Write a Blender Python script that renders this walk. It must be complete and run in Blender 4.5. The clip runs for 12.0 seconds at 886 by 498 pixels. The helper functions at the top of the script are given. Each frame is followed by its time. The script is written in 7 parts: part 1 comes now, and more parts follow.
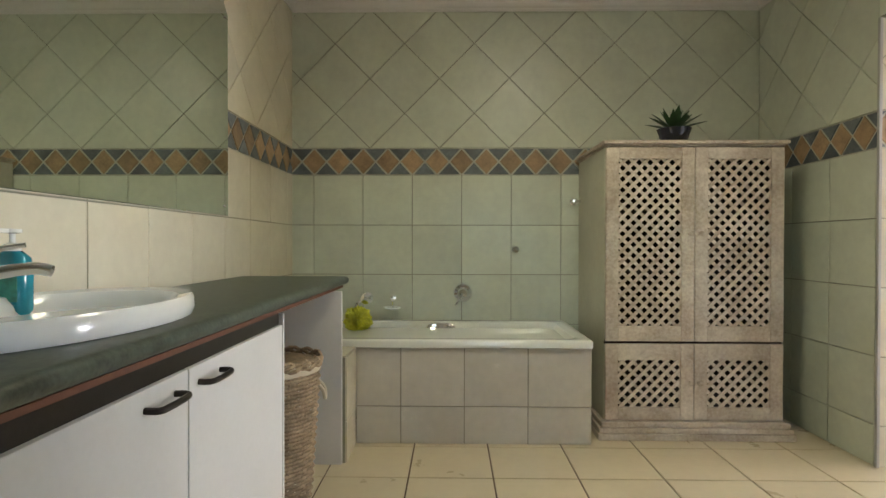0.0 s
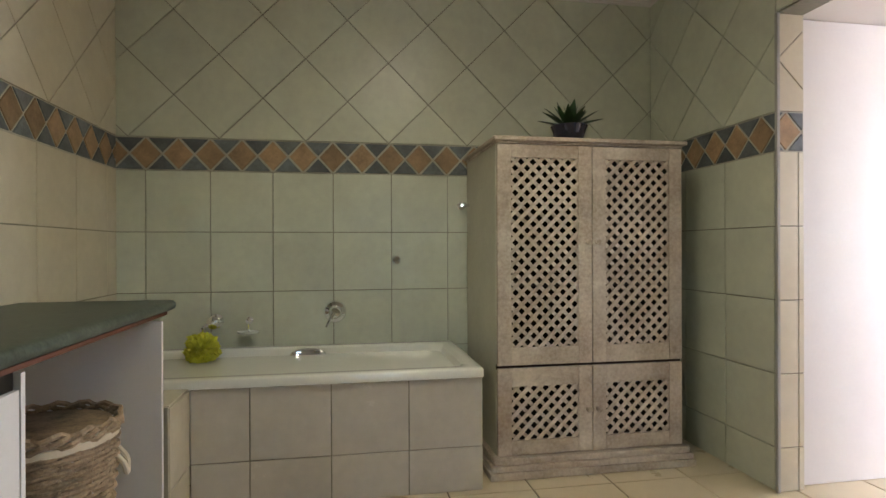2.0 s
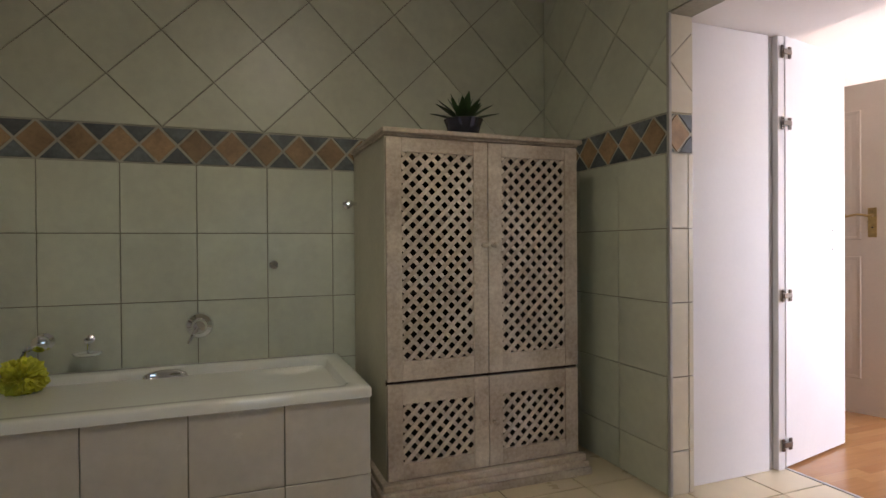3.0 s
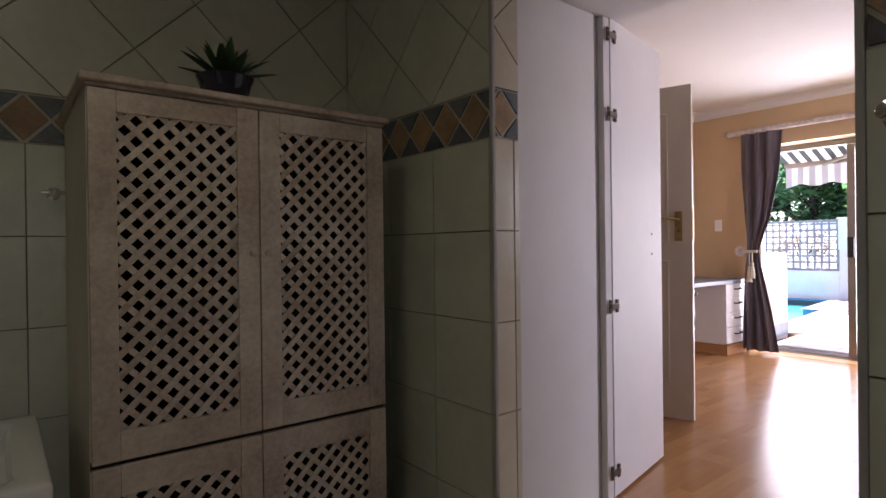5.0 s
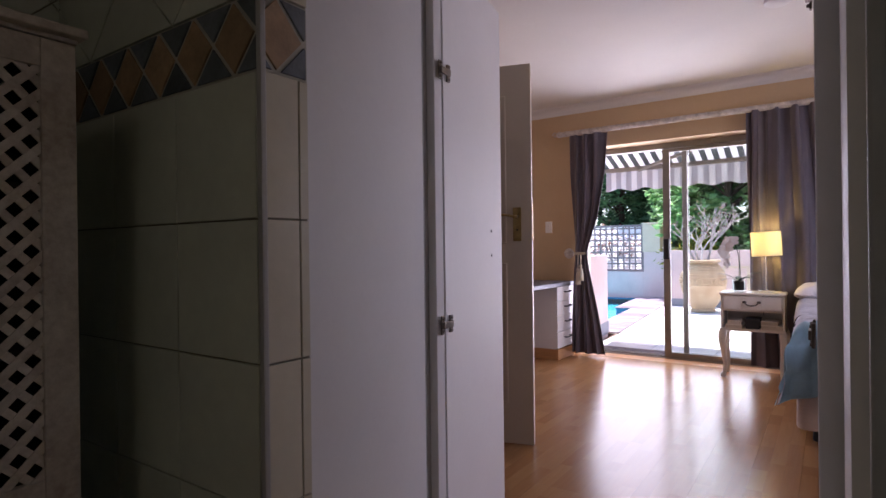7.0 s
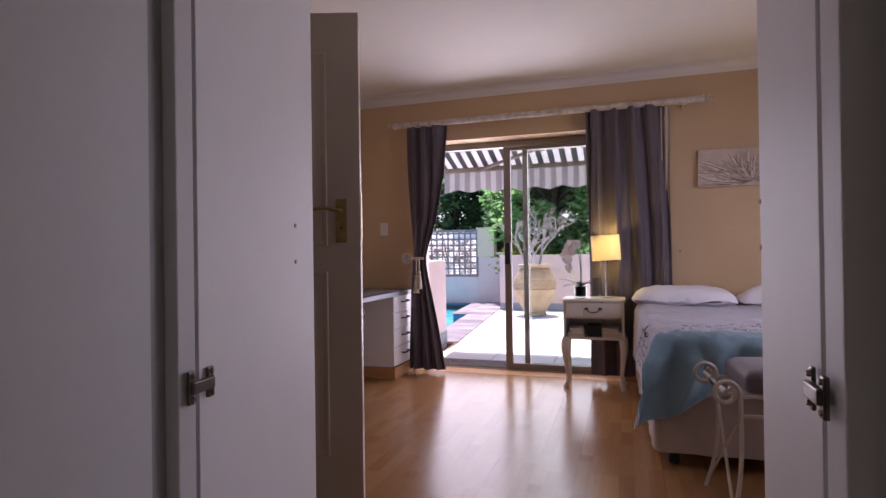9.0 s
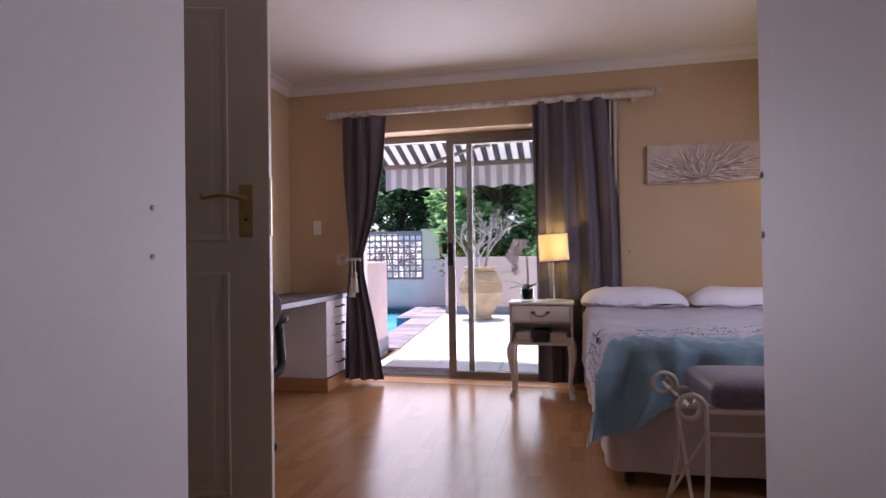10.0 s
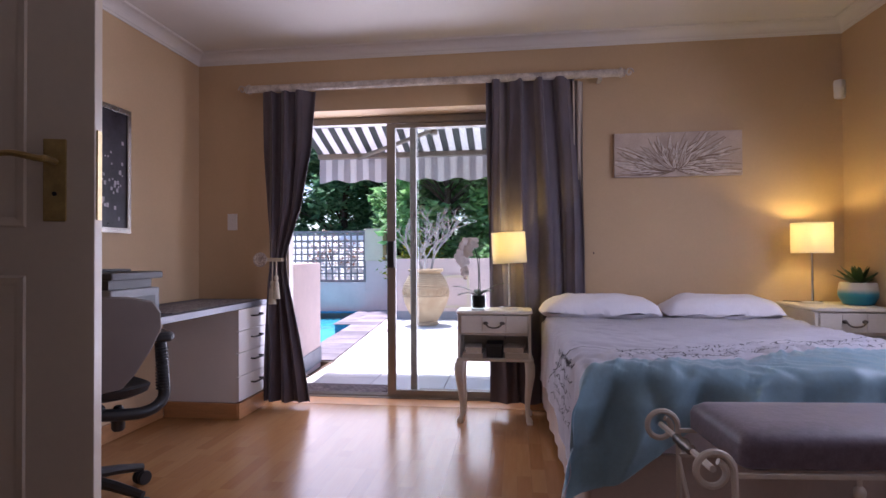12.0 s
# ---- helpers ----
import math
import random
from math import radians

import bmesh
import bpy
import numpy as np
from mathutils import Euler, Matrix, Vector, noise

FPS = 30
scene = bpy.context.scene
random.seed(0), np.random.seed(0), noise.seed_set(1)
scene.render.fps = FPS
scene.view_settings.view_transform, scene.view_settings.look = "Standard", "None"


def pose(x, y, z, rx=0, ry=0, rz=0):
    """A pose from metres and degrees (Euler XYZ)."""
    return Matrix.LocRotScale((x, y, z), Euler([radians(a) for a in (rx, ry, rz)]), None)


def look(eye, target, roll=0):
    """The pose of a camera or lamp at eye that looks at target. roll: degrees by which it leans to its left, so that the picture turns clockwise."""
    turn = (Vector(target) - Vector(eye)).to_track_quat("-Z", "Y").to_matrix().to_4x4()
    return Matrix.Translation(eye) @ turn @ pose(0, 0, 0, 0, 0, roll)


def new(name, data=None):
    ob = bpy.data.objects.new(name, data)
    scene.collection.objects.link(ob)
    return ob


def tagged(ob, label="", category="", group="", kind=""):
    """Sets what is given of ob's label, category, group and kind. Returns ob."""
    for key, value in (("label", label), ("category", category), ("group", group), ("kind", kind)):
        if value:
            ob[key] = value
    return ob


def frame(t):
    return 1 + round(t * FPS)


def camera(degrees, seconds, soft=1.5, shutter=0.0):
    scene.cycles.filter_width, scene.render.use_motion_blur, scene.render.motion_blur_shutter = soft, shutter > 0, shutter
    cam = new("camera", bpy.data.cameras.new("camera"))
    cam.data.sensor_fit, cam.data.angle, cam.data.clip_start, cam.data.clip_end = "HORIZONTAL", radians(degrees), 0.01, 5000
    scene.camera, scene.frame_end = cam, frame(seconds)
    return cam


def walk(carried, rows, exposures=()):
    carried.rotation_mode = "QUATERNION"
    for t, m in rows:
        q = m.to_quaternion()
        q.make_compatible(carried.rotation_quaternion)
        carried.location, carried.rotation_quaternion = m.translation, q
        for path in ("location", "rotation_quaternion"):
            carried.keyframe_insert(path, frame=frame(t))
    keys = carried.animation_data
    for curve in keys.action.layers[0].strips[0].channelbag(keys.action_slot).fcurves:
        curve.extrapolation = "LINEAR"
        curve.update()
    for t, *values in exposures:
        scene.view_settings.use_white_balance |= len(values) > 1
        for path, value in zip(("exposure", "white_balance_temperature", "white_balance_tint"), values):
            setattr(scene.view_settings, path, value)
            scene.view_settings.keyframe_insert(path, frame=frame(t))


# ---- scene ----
cam = camera(77.0, 12.0)
PATH = [
    (0, (0.099, -0.393, 1.01), (0.065, 1.607, 0.991), 0.1),
    (0.5, (0.058, -0.27, 1.013), (0.059, 1.73, 1.002), 0.0),
    (1, (0.058, -0.157, 1.029), (0.157, 1.841, 1.016), -0.0),
    (1.5, (0.151, -0.03, 1.039), (0.362, 1.959, 1.031), -0.1),
    (2, (0.216, 0.077, 1.04), (0.564, 2.046, 1.037), -0.2),
    (2.5, (0.273, 0.2, 1.057), (0.783, 2.134, 1.046), -0.4),
    (3, (0.302, 0.31, 1.064), (1.015, 2.179, 1.051), -0.4),
    (3.2, (0.306, 0.365, 1.06), (1.101, 2.2, 1.049), -0.5),
    (5, (0.711, 0.785, 1.074), (1.958, 2.349, 1.068), -0.7),
    (5.5, (0.825, 0.871, 1.065), (2.194, 2.329, 1.064), -0.8),
    (6, (0.986, 0.942, 1.06), (2.442, 2.313, 1.062), -1.0),
    (6.5, (1.137, 1.047, 1.05), (2.673, 2.328, 1.052), -0.9),
    (7, (1.269, 1.164, 1.059), (2.911, 2.307, 1.058), -0.7),
    (9, (1.91, 1.435, 1.051), (3.81, 2.06, 1.062), -0.8),
    (9.5, (2.071, 1.462, 1.043), (4.002, 1.981, 1.056), -0.8),
    (10, (2.248, 1.469, 1.027), (4.198, 1.913, 1.047), -0.8),
    (10.5, (2.42, 1.508, 1.034), (4.383, 1.891, 1.053), -0.6),
    (11, (2.593, 1.571, 1.029), (4.566, 1.894, 1.053), -0.5),
    (11.5, (2.74, 1.573, 1.02), (4.72, 1.858, 1.046), -0.4),
    (12, (2.851, 1.548, 1.015), (4.834, 1.804, 1.041), -0.3),
]
EXPOSURES = [(0.0, 4.3, 6400, 9), (1.5, 4.2, 6400, 12), (3.0, 3.45, 6400, 21), (5.0, 2.2, 6300, 26), (5.5, 1.9, 6200, 27), (7.0, 1.4, 6050, 30), (9.0, 0.95, 6250, 33), (10.5, 0.94, 5950, 32), (12.0, 1.0, 5750, 30)]
walk(cam, [(t, look(eye, target, roll)) for t, eye, target, roll in PATH], EXPOSURES)

# ---- world, sun and exposure ----
world = bpy.data.worlds.new("world")
scene.world = world
world.use_nodes = True
wt = world.node_tree
sky = wt.nodes.new("ShaderNodeTexSky")
sky.sky_type, sky.sun_disc = "NISHITA", False
sky.sun_elevation, sky.sun_rotation = radians(75), radians(66.5)
wt.nodes["Background"].inputs["Strength"].default_value = 0.15
wt.links.new(sky.outputs["Color"], wt.nodes["Background"].inputs["Color"])

sun = new("sun", bpy.data.lights.new("sun", "SUN"))
sun.data.energy, sun.data.angle, sun.data.color = 5.0, radians(0.6), (1.0, 0.95, 0.88)
sun.matrix_world = look((14, -4, 20), (14 - 2.3, -4 - 1.0, 20 - 9.6))


def area_lamp(name, eye, target, w, h, power, colour):
    d = bpy.data.lights.new(name, "AREA")
    d.shape, d.size, d.size_y, d.energy, d.color = "RECTANGLE", w, h, power, colour
    ob = new(name, d)
    ob.matrix_world = look(eye, target)
    return ob


# daylight in the bathroom window behind the walker, and in the patio door
area_lamp("bathroom_window_light", (0.85, -1.62, 1.50), (0.6, 1.8, 0.9), 0.62, 0.52, 0.06, (0.95, 1.0, 0.88))
area_lamp("patio_door_light", (6.9, 2.4, 1.1), (3.0, 2.2, 0.9), 1.75, 1.9, 20, (0.95, 0.95, 1.0))


def bulb_light(name, place, power, colour, radius=0.04):
    d = bpy.data.lights.new(name, "POINT")
    d.energy, d.color, d.shadow_soft_size = power, colour, radius
    ob = new(name, d)
    ob.location = place
    return ob


area_lamp("bedroom_window_light", (5.0, -0.54, 1.45), (4.8, 1.2, 0.35), 1.35, 1.05, 11.0, (0.90, 0.92, 1.0))
d = bpy.data.lights.new("bathroom_ceiling_light", "SPOT")
d.energy, d.color, d.shadow_soft_size, d.spot_size, d.spot_blend = 2.3, (1.0, 0.95, 0.66), 0.20, radians(168), 0.9
new("bathroom_ceiling_light", d).matrix_world = look((0.60, 1.55, 2.42), (0.60, 1.75, 0.0))
WARM = (1.0, 0.75, 0.19)


# ---- materials ----
def mat(name, base, rough=0.5, metal=0.0, var=0.10, scale=5.0, fine=70.0, bump=0.05, bscale=250.0, rand=0.0,
        coat=0.0, spec=0.5, dark=None, spots=0.0, sheen=0.0, rvar=0.08, warp=(1, 1, 1), trans=0.0):
    """A surface with variation at two scales, fine relief and an even change from piece to piece."""
    m = bpy.data.materials.new(name)
    m.use_nodes = True
    t = m.node_tree
    N, L = t.nodes, t.links
    b = N["Principled BSDF"]
    co = N.new("ShaderNodeTexCoord")
    mp = N.new("ShaderNodeMapping")
    mp.inputs["Scale"].default_value = warp
    L.new(co.outputs["Object"], mp.inputs["Vector"])
    oi = N.new("ShaderNodeObjectInfo")
    w = N.new("ShaderNodeMath")
    w.operation, w.inputs[1].default_value = "MULTIPLY", 37.0
    L.new(oi.outputs["Random"], w.inputs[0])

    def noise_at(s, d, r=0.6):
        n = N.new("ShaderNodeTexNoise")
        n.noise_dimensions = "4D"
        n.inputs["Scale"].default_value, n.inputs["Detail"].default_value, n.inputs["Roughness"].default_value = s, d, r
        L.new(mp.outputs["Vector"], n.inputs["Vector"])
        L.new(w.outputs[0], n.inputs["W"])
        return n.outputs["Fac"]
    n1, n2 = noise_at(scale, 5), noise_at(fine, 3)
    add = N.new("ShaderNodeMath")
    add.operation = "MULTIPLY_ADD"
    add.inputs[1].default_value = 0.45
    L.new(n2, add.inputs[0])
    L.new(n1, add.inputs[2])
    ramp = N.new("ShaderNodeMapRange")
    ramp.inputs["From Min"].default_value, ramp.inputs["From Max"].default_value = 0.45, 1.0
    L.new(add.outputs[0], ramp.inputs["Value"])
    mix = N.new("ShaderNodeMix")
    mix.data_type = "RGBA"
    lo = dark or tuple(c * (1 - 1.6 * var) for c in base)
    hi = tuple(min(1, c * (1 + var)) for c in base)
    mix.inputs[6].default_value, mix.inputs[7].default_value = (*lo, 1), (*hi, 1)
    L.new(ramp.outputs[0], mix.inputs[0])
    out = mix.outputs[2]
    if rand:
        hsv = N.new("ShaderNodeHueSaturation")
        mr = N.new("ShaderNodeMapRange")
        mr.inputs["To Min"].default_value, mr.inputs["To Max"].default_value = 1 - rand, 1 + rand
        L.new(oi.outputs["Random"], mr.inputs["Value"])
        L.new(mr.outputs[0], hsv.inputs["Value"])
        L.new(out, hsv.inputs["Color"])
        out = hsv.outputs[0]
    L.new(out, b.inputs["Base Color"])
    rr = N.new("ShaderNodeMapRange")
    rr.inputs["To Min"].default_value, rr.inputs["To Max"].default_value = max(0.02, rough - rvar), min(1, rough + rvar)
    L.new(n1, rr.inputs["Value"])
    L.new(rr.outputs[0], b.inputs["Roughness"])
    b.inputs["Metallic"].default_value = metal
    b.inputs["Specular IOR Level"].default_value = spec
    b.inputs["Coat Weight"].default_value = coat
    b.inputs["Coat Roughness"].default_value = 0.12
    b.inputs["Sheen Weight"].default_value = sheen
    b.inputs["Transmission Weight"].default_value = trans
    if bump:
        bp = N.new("ShaderNodeBump")
        bp.inputs["Strength"].default_value, bp.inputs["Distance"].default_value = bump, 0.004
        L.new(noise_at(bscale, 2), bp.inputs["Height"])
        L.new(bp.outputs[0], b.inputs["Normal"])
    return m


M_tile = mat("glazed_wall_tile", (0.58, 0.605, 0.49), 0.32, var=0.10, scale=4, fine=25, bump=0.08, bscale=40, rand=0.035, dark=(0.51, 0.53, 0.44))
# warmer copy of the wall tile; warm light on left wall and jambs tinted in
M_tileL = mat("warm_tinted_wall_tile", (0.66, 0.61, 0.48), 0.22, var=0.08, scale=4, fine=25, bump=0.08, bscale=40, rand=0.03, dark=(0.60, 0.55, 0.43))
M_grout = mat("tile_grout", (0.27, 0.26, 0.20), 0.9, var=0.2, scale=3, bump=0.2)
M_slate = mat("slate_tile", (0.13, 0.15, 0.165), 0.55, var=0.35, scale=9, bump=0.3, bscale=60, rand=0.35)
M_terra = mat("terracotta_tile", (0.37, 0.245, 0.135), 0.55, var=0.30, scale=9, bump=0.3, bscale=60, rand=0.28)
M_pale = mat("border_grout", (0.50, 0.48, 0.40), 0.8, var=0.15)
M_floor = mat("cream_floor_tile", (0.66, 0.57, 0.40), 0.30, var=0.05, scale=4, fine=25, bump=0.05, bscale=40, rand=0.03, dark=(0.62, 0.53, 0.37))
M_fgrout = mat("floor_grout", (0.13, 0.08, 0.05), 0.9, var=0.3, scale=8)
M_plaster = mat("bedroom_plaster", (0.56, 0.40, 0.24), 0.75, var=0.05, scale=2, bump=0.12, bscale=120)
M_ceil = mat("ceiling_paint", (0.72, 0.69, 0.66), 0.8, var=0.03, scale=2, bump=0.06, bscale=150)
M_white = mat("white_melamine", (0.76, 0.74, 0.73), 0.55, var=0.03, scale=3, bump=0.03)
M_cream = mat("cream_door_paint", (0.60, 0.52, 0.41), 0.42, var=0.04, scale=3, bump=0.06, bscale=90)
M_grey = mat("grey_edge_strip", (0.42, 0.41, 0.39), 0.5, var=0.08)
M_ext = mat("outside_plaster", (0.70, 0.545, 0.505), 0.85, var=0.09, scale=2.5, bump=0.3, bscale=60)
M_extc = mat("outside_plaster_cream", (0.68, 0.58, 0.42), 0.85, var=0.09, scale=2.5, bump=0.3, bscale=60)
M_steel = mat("brushed_steel", (0.42, 0.39, 0.35), 0.25, 1.0, var=0.06, bump=0.02)
M_hinge = mat("aged_hinge_steel", (0.20, 0.17, 0.145), 0.34, 1.0, var=0.2, scale=30, bump=0.03)
M_chrome = mat("chrome", (0.82, 0.83, 0.85), 0.06, 1.0, var=0.02, bump=0.0, rvar=0.03)
M_brass = mat("aged_brass", (0.46, 0.33, 0.13), 0.32, 1.0, var=0.2, scale=30, bump=0.05)
M_alu = mat("bronze_aluminium", (0.27, 0.245, 0.215), 0.45, 0.5, var=0.06, bump=0.02)
M_paver = mat("pale_paving_slab", (0.72, 0.70, 0.67), 0.8, var=0.10, scale=2, fine=40, bump=0.3, bscale=80, rand=0.05)
M_ground = mat("garden_soil", (0.16, 0.13, 0.09), 0.95, var=0.3, scale=1.5, bump=0.5, bscale=20)
# dark base and wide tone spread paint dappled shade onto the coping
M_coping = mat("dapple_shaded_coping_stone", (0.25, 0.215, 0.235), 0.8, var=0.35, scale=3, bump=0.35, bscale=60, rand=0.35)


# ---- mesh helpers ----
def part(name, bm, material, parent=None, label="", smooth=False):
    """Links a bmesh as one mesh object, under a thing or part when one is given."""
    me = bpy.data.meshes.new(name)
    bmesh.ops.recalc_face_normals(bm, faces=bm.faces)
    if smooth:
        for f in bm.faces:
            f.smooth = True
        for e in bm.edges:
            if len(e.link_faces) == 2 and e.calc_face_angle(0) > radians(38):
                e.smooth = False
    bm.to_mesh(me)
    bm.free()
    me.materials.append(material)
    ob = new(name, me)
    if parent:
        ob.parent = parent
    if label:
        ob["label"] = label
    return ob


def thing(name, label, category, place=(0, 0, 0), turn=0.0, group=""):
    ob = new(name)
    ob.matrix_basis = pose(*place, 0, 0, turn)
    ob.empty_display_size = 0.1
    return tagged(ob, label, category, group)


def setting(name, bm, material, label, smooth=False):
    return tagged(part(name, bm, material, None, "", smooth), label, "", "", "structure")


def box(bm, x0, y0, z0, x1, y1, z1, bevel=0.0, seg=2):
    r = bmesh.ops.create_cube(bm, size=1.0)
    vs = r["verts"]
    for v in vs:
        v.co = Vector((x0 + (v.co.x + 0.5) * (x1 - x0), y0 + (v.co.y + 0.5) * (y1 - y0), z0 + (v.co.z + 0.5) * (z1 - z0)))
    if bevel:
        es = {e for v in vs for e in v.link_edges}
        bmesh.ops.bevel(bm, geom=list(es), offset=bevel, segments=seg, profile=0.6, affect="EDGES")
    return bm


def boxed(*a, **k):
    return box(bmesh.new(), *a, **k)


def turned(bm, m):
    bmesh.ops.transform(bm, matrix=m, verts=bm.verts)
    return bm


def loft(bm, loops, cap0=True, cap1=True):
    """Skins closed loops of equal length, one after the other."""
    rings = [[bm.verts.new(p) for p in lp] for lp in loops]
    n = len(rings[0])
    for a, b in zip(rings, rings[1:]):
        for i in range(n):
            bm.faces.new((a[i], a[(i + 1) % n], b[(i + 1) % n], b[i]))
    if cap0:
        bm.faces.new(rings[0][::-1])
    if cap1:
        bm.faces.new(rings[-1])
    return bm


def rrect(cx, cy, w, d, z, r, n=6):
    """A loop round a rectangle with rounded corners."""
    pts = []
    for k, (sx, sy) in enumerate(((1, 1), (-1, 1), (-1, -1), (1, -1))):
        for i in range(n):
            a = radians(90 * k + 90 * i / (n - 1))
            pts.append((cx + sx * (w / 2 - r) + r * math.cos(a), cy + sy * (d / 2 - r) + r * math.sin(a), z))
    return pts


def oval(cx, cy, w, d, z, n=32):
    return [(cx + w / 2 * math.cos(2 * math.pi * i / n), cy + d / 2 * math.sin(2 * math.pi * i / n), z) for i in range(n)]


def lathe(profile, n=28, cx=0.0, cy=0.0, cap0=True, cap1=True):
    return loft(bmesh.new(), [oval(cx, cy, 2 * max(r, 1e-4), 2 * max(r, 1e-4), z, n) for r, z in profile], cap0, cap1)


def tube(bm, pts, r, n=8, taper=None, flat=1.0):
    """A round bar along a line of points."""
    pts = [Vector(p) for p in pts]
    loops = []
    side = None
    for i, p in enumerate(pts):
        d = (pts[min(i + 1, len(pts) - 1)] - pts[max(i - 1, 0)]).normalized()
        if side is None:
            side = d.orthogonal().normalized()
        side = (side - d * side.dot(d)).normalized()
        up = d.cross(side)
        rr = r if taper is None else r + (taper - r) * i / (len(pts) - 1)
        loops.append([p + rr * (math.cos(2 * math.pi * k / n) * side + flat * math.sin(2 * math.pi * k / n) * up) for k in range(n)])
    return loft(bm, loops)


def curve_pts(ctrl, n=24):
    """Points of a smooth line through the given ones."""
    c = [Vector(p) for p in ctrl]
    out = []
    for i in range(len(c) - 1):
        a, b, d, e = c[max(i - 1, 0)], c[i], c[i + 1], c[min(i + 2, len(c) - 1)]
        k = max(2, n // (len(c) - 1))
        for j in range(k):
            t = j / k
            out.append(0.5 * ((2 * b) + (d - a) * t + (2 * a - 5 * b + 4 * d - e) * t * t + (3 * b - a - 3 * d + e) * t ** 3))
    return out + [c[-1]]


# ---- structure: shells ----
bm = boxed(-1.07, 3.148, -0.1, 2.16, 3.30, 2.75)
wall_n = setting("wall_bath_north", bm, M_grout, "bathroom wall with glazed tiles and grey grout")
bm = boxed(-1.07, -1.85, -0.1, -0.928, 3.146, 2.75)
wall_w = setting("wall_bath_west", bm, M_grout, "bathroom wall behind the vanity, glazed tiles tinted cream for warm light")
bm = boxed(2.026, 2.157, -0.1, 2.148, 3.146, 2.75)
box(bm, 2.026, -1.69, -0.1, 2.148, 1.116, 2.75)
box(bm, 2.026, 1.118, 2.03, 2.148, 2.155, 2.75)
wall_e = setting("wall_bath_east", bm, M_grout, "tiled bathroom wall with a wide opening to the bedroom")
bm = boxed(-1.07, -1.85, -0.1, 0.5, -1.70, 2.75)
box(bm, 1.2, -1.85, -0.1, 2.16, -1.70, 2.75)
box(bm, 0.5, -1.85, -0.1, 1.2, -1.70, 1.2)
box(bm, 0.5, -1.85, 1.8, 1.2, -1.70, 2.75)
setting("wall_bath_south", bm, M_tileL, "plain cream bathroom wall with a window")
setting("ceiling_bath", boxed(-0.93, -1.70, 2.56, 2.03, 3.15, 2.74), M_ceil, "white bathroom ceiling")
setting("floor_bath", boxed(-0.93, -1.70, -0.1, 2.74, 3.15, -0.006), M_fgrout, "bathroom floor of cream tiles with dark grout")


def cornice(name, a, b, inward, z0, z1, depth, label):
    """A cove between wall and ceiling from a to b; inward points into the room."""
    a, b, n = Vector((*a, 0)), Vector((*b, 0)), Vector((*inward, 0))
    prof = [(0, z0), (0.006, z0), (0.008, z0 + 0.012)]
    for i in range(7):
        t = i / 6 * math.pi / 2
        prof.append((0.012 + (depth - 0.024) * (1 - math.cos(t)), z0 + 0.016 + (z1 - z0 - 0.028) * math.sin(t)))
    prof += [(depth - 0.004, z1 - 0.01), (depth, z1), (0, z1)]
    bm = bmesh.new()
    loft(bm, [[p + n * d + Vector((0, 0, z)) for d, z in prof] for p in (a, b)])
    return setting(name, bm, M_ceil, label)


CB = "white coved plaster cornice under the bathroom ceiling"
cornice("cornice_bath_north", (-0.93, 3.138), (2.03, 3.138), (0, -1), 2.473, 2.559, 0.085, CB)
cornice("cornice_bath_west", (-0.918, -1.7), (-0.918, 3.14), (1, 0), 2.473, 2.559, 0.085, CB)
cornice("cornice_bath_east", (2.016, -1.7), (2.016, 3.14), (-1, 0), 2.473, 2.559, 0.085, CB)

# bedroom
bm = boxed(6.58, 3.24, -0.1, 6.86, 3.93, 2.75)
box(bm, 6.58, -0.62, -0.1, 6.86, 1.46, 2.75)
box(bm, 6.58, 1.46, 2.03, 6.86, 3.24, 2.75)
wall_bed_e = setting("wall_bedroom_east", bm, M_plaster, "ochre plaster bedroom wall around the patio door")
setting("wall_bedroom_north", boxed(3.84, 3.79, -0.1, 6.58, 3.93, 2.75), M_plaster, "ochre plaster bedroom wall behind the desk")
bm = boxed(2.15, -0.62, -0.1, 4.3, -0.47, 2.75)
box(bm, 5.7, -0.62, -0.1, 6.58, -0.47, 2.75)
box(bm, 4.3, -0.62, -0.1, 5.7, -0.47, 0.9)
box(bm, 4.3, -0.62, 2.0, 5.7, -0.47, 2.75)
setting("wall_bedroom_south", bm, M_plaster, "ochre plaster bedroom wall beside the bed")
bm = boxed(2.66, 3.26, -0.1, 2.88, 3.38, 2.75)
box(bm, 2.88, 3.26, 2.06, 3.73, 3.38, 2.75)
box(bm, 3.73, 3.26, -0.1, 3.84, 3.93, 2.75)
box(bm, 2.15, 3.38, -0.1, 2.30, 4.6, 2.75)
box(bm, 2.30, 4.5, -0.1, 3.84, 4.6, 2.75)
box(bm, 3.73, 3.93, -0.1, 3.84, 4.5, 2.75)
setting("wall_entrance", bm, M_plaster, "ochre plaster wall with the bedroom entrance")
setting("ceiling_bedroom", boxed(2.15, -0.5, 2.465, 6.6, 4.6, 2.70), M_ceil, "smooth white bedroom ceiling")
bm = boxed(2.150, -0.47, 2.03, 2.80, 3.26, 2.464)
setting("bulkhead", bm, M_ceil, "white painted bulkhead over the built-in wardrobes")
setting("floor_bedroom", boxed(2.742, -0.5, -0.1, 6.88, 4.6, -0.009), M_fgrout, "bedroom floor of beech laminate planks")
CD = "white coved plaster cornice under the bedroom ceiling"
cornice("cornice_bedroom_east", (6.58, -0.47), (6.58, 3.79), (-1, 0), 2.385, 2.464, 0.08, CD)
cornice("cornice_bedroom_north", (3.84, 3.79), (6.58, 3.79), (0, -1), 2.385, 2.464, 0.08, CD)
cornice("cornice_bedroom_south", (2.80, -0.47), (6.58, -0.47), (0, 1), 2.385, 2.464, 0.08, CD)

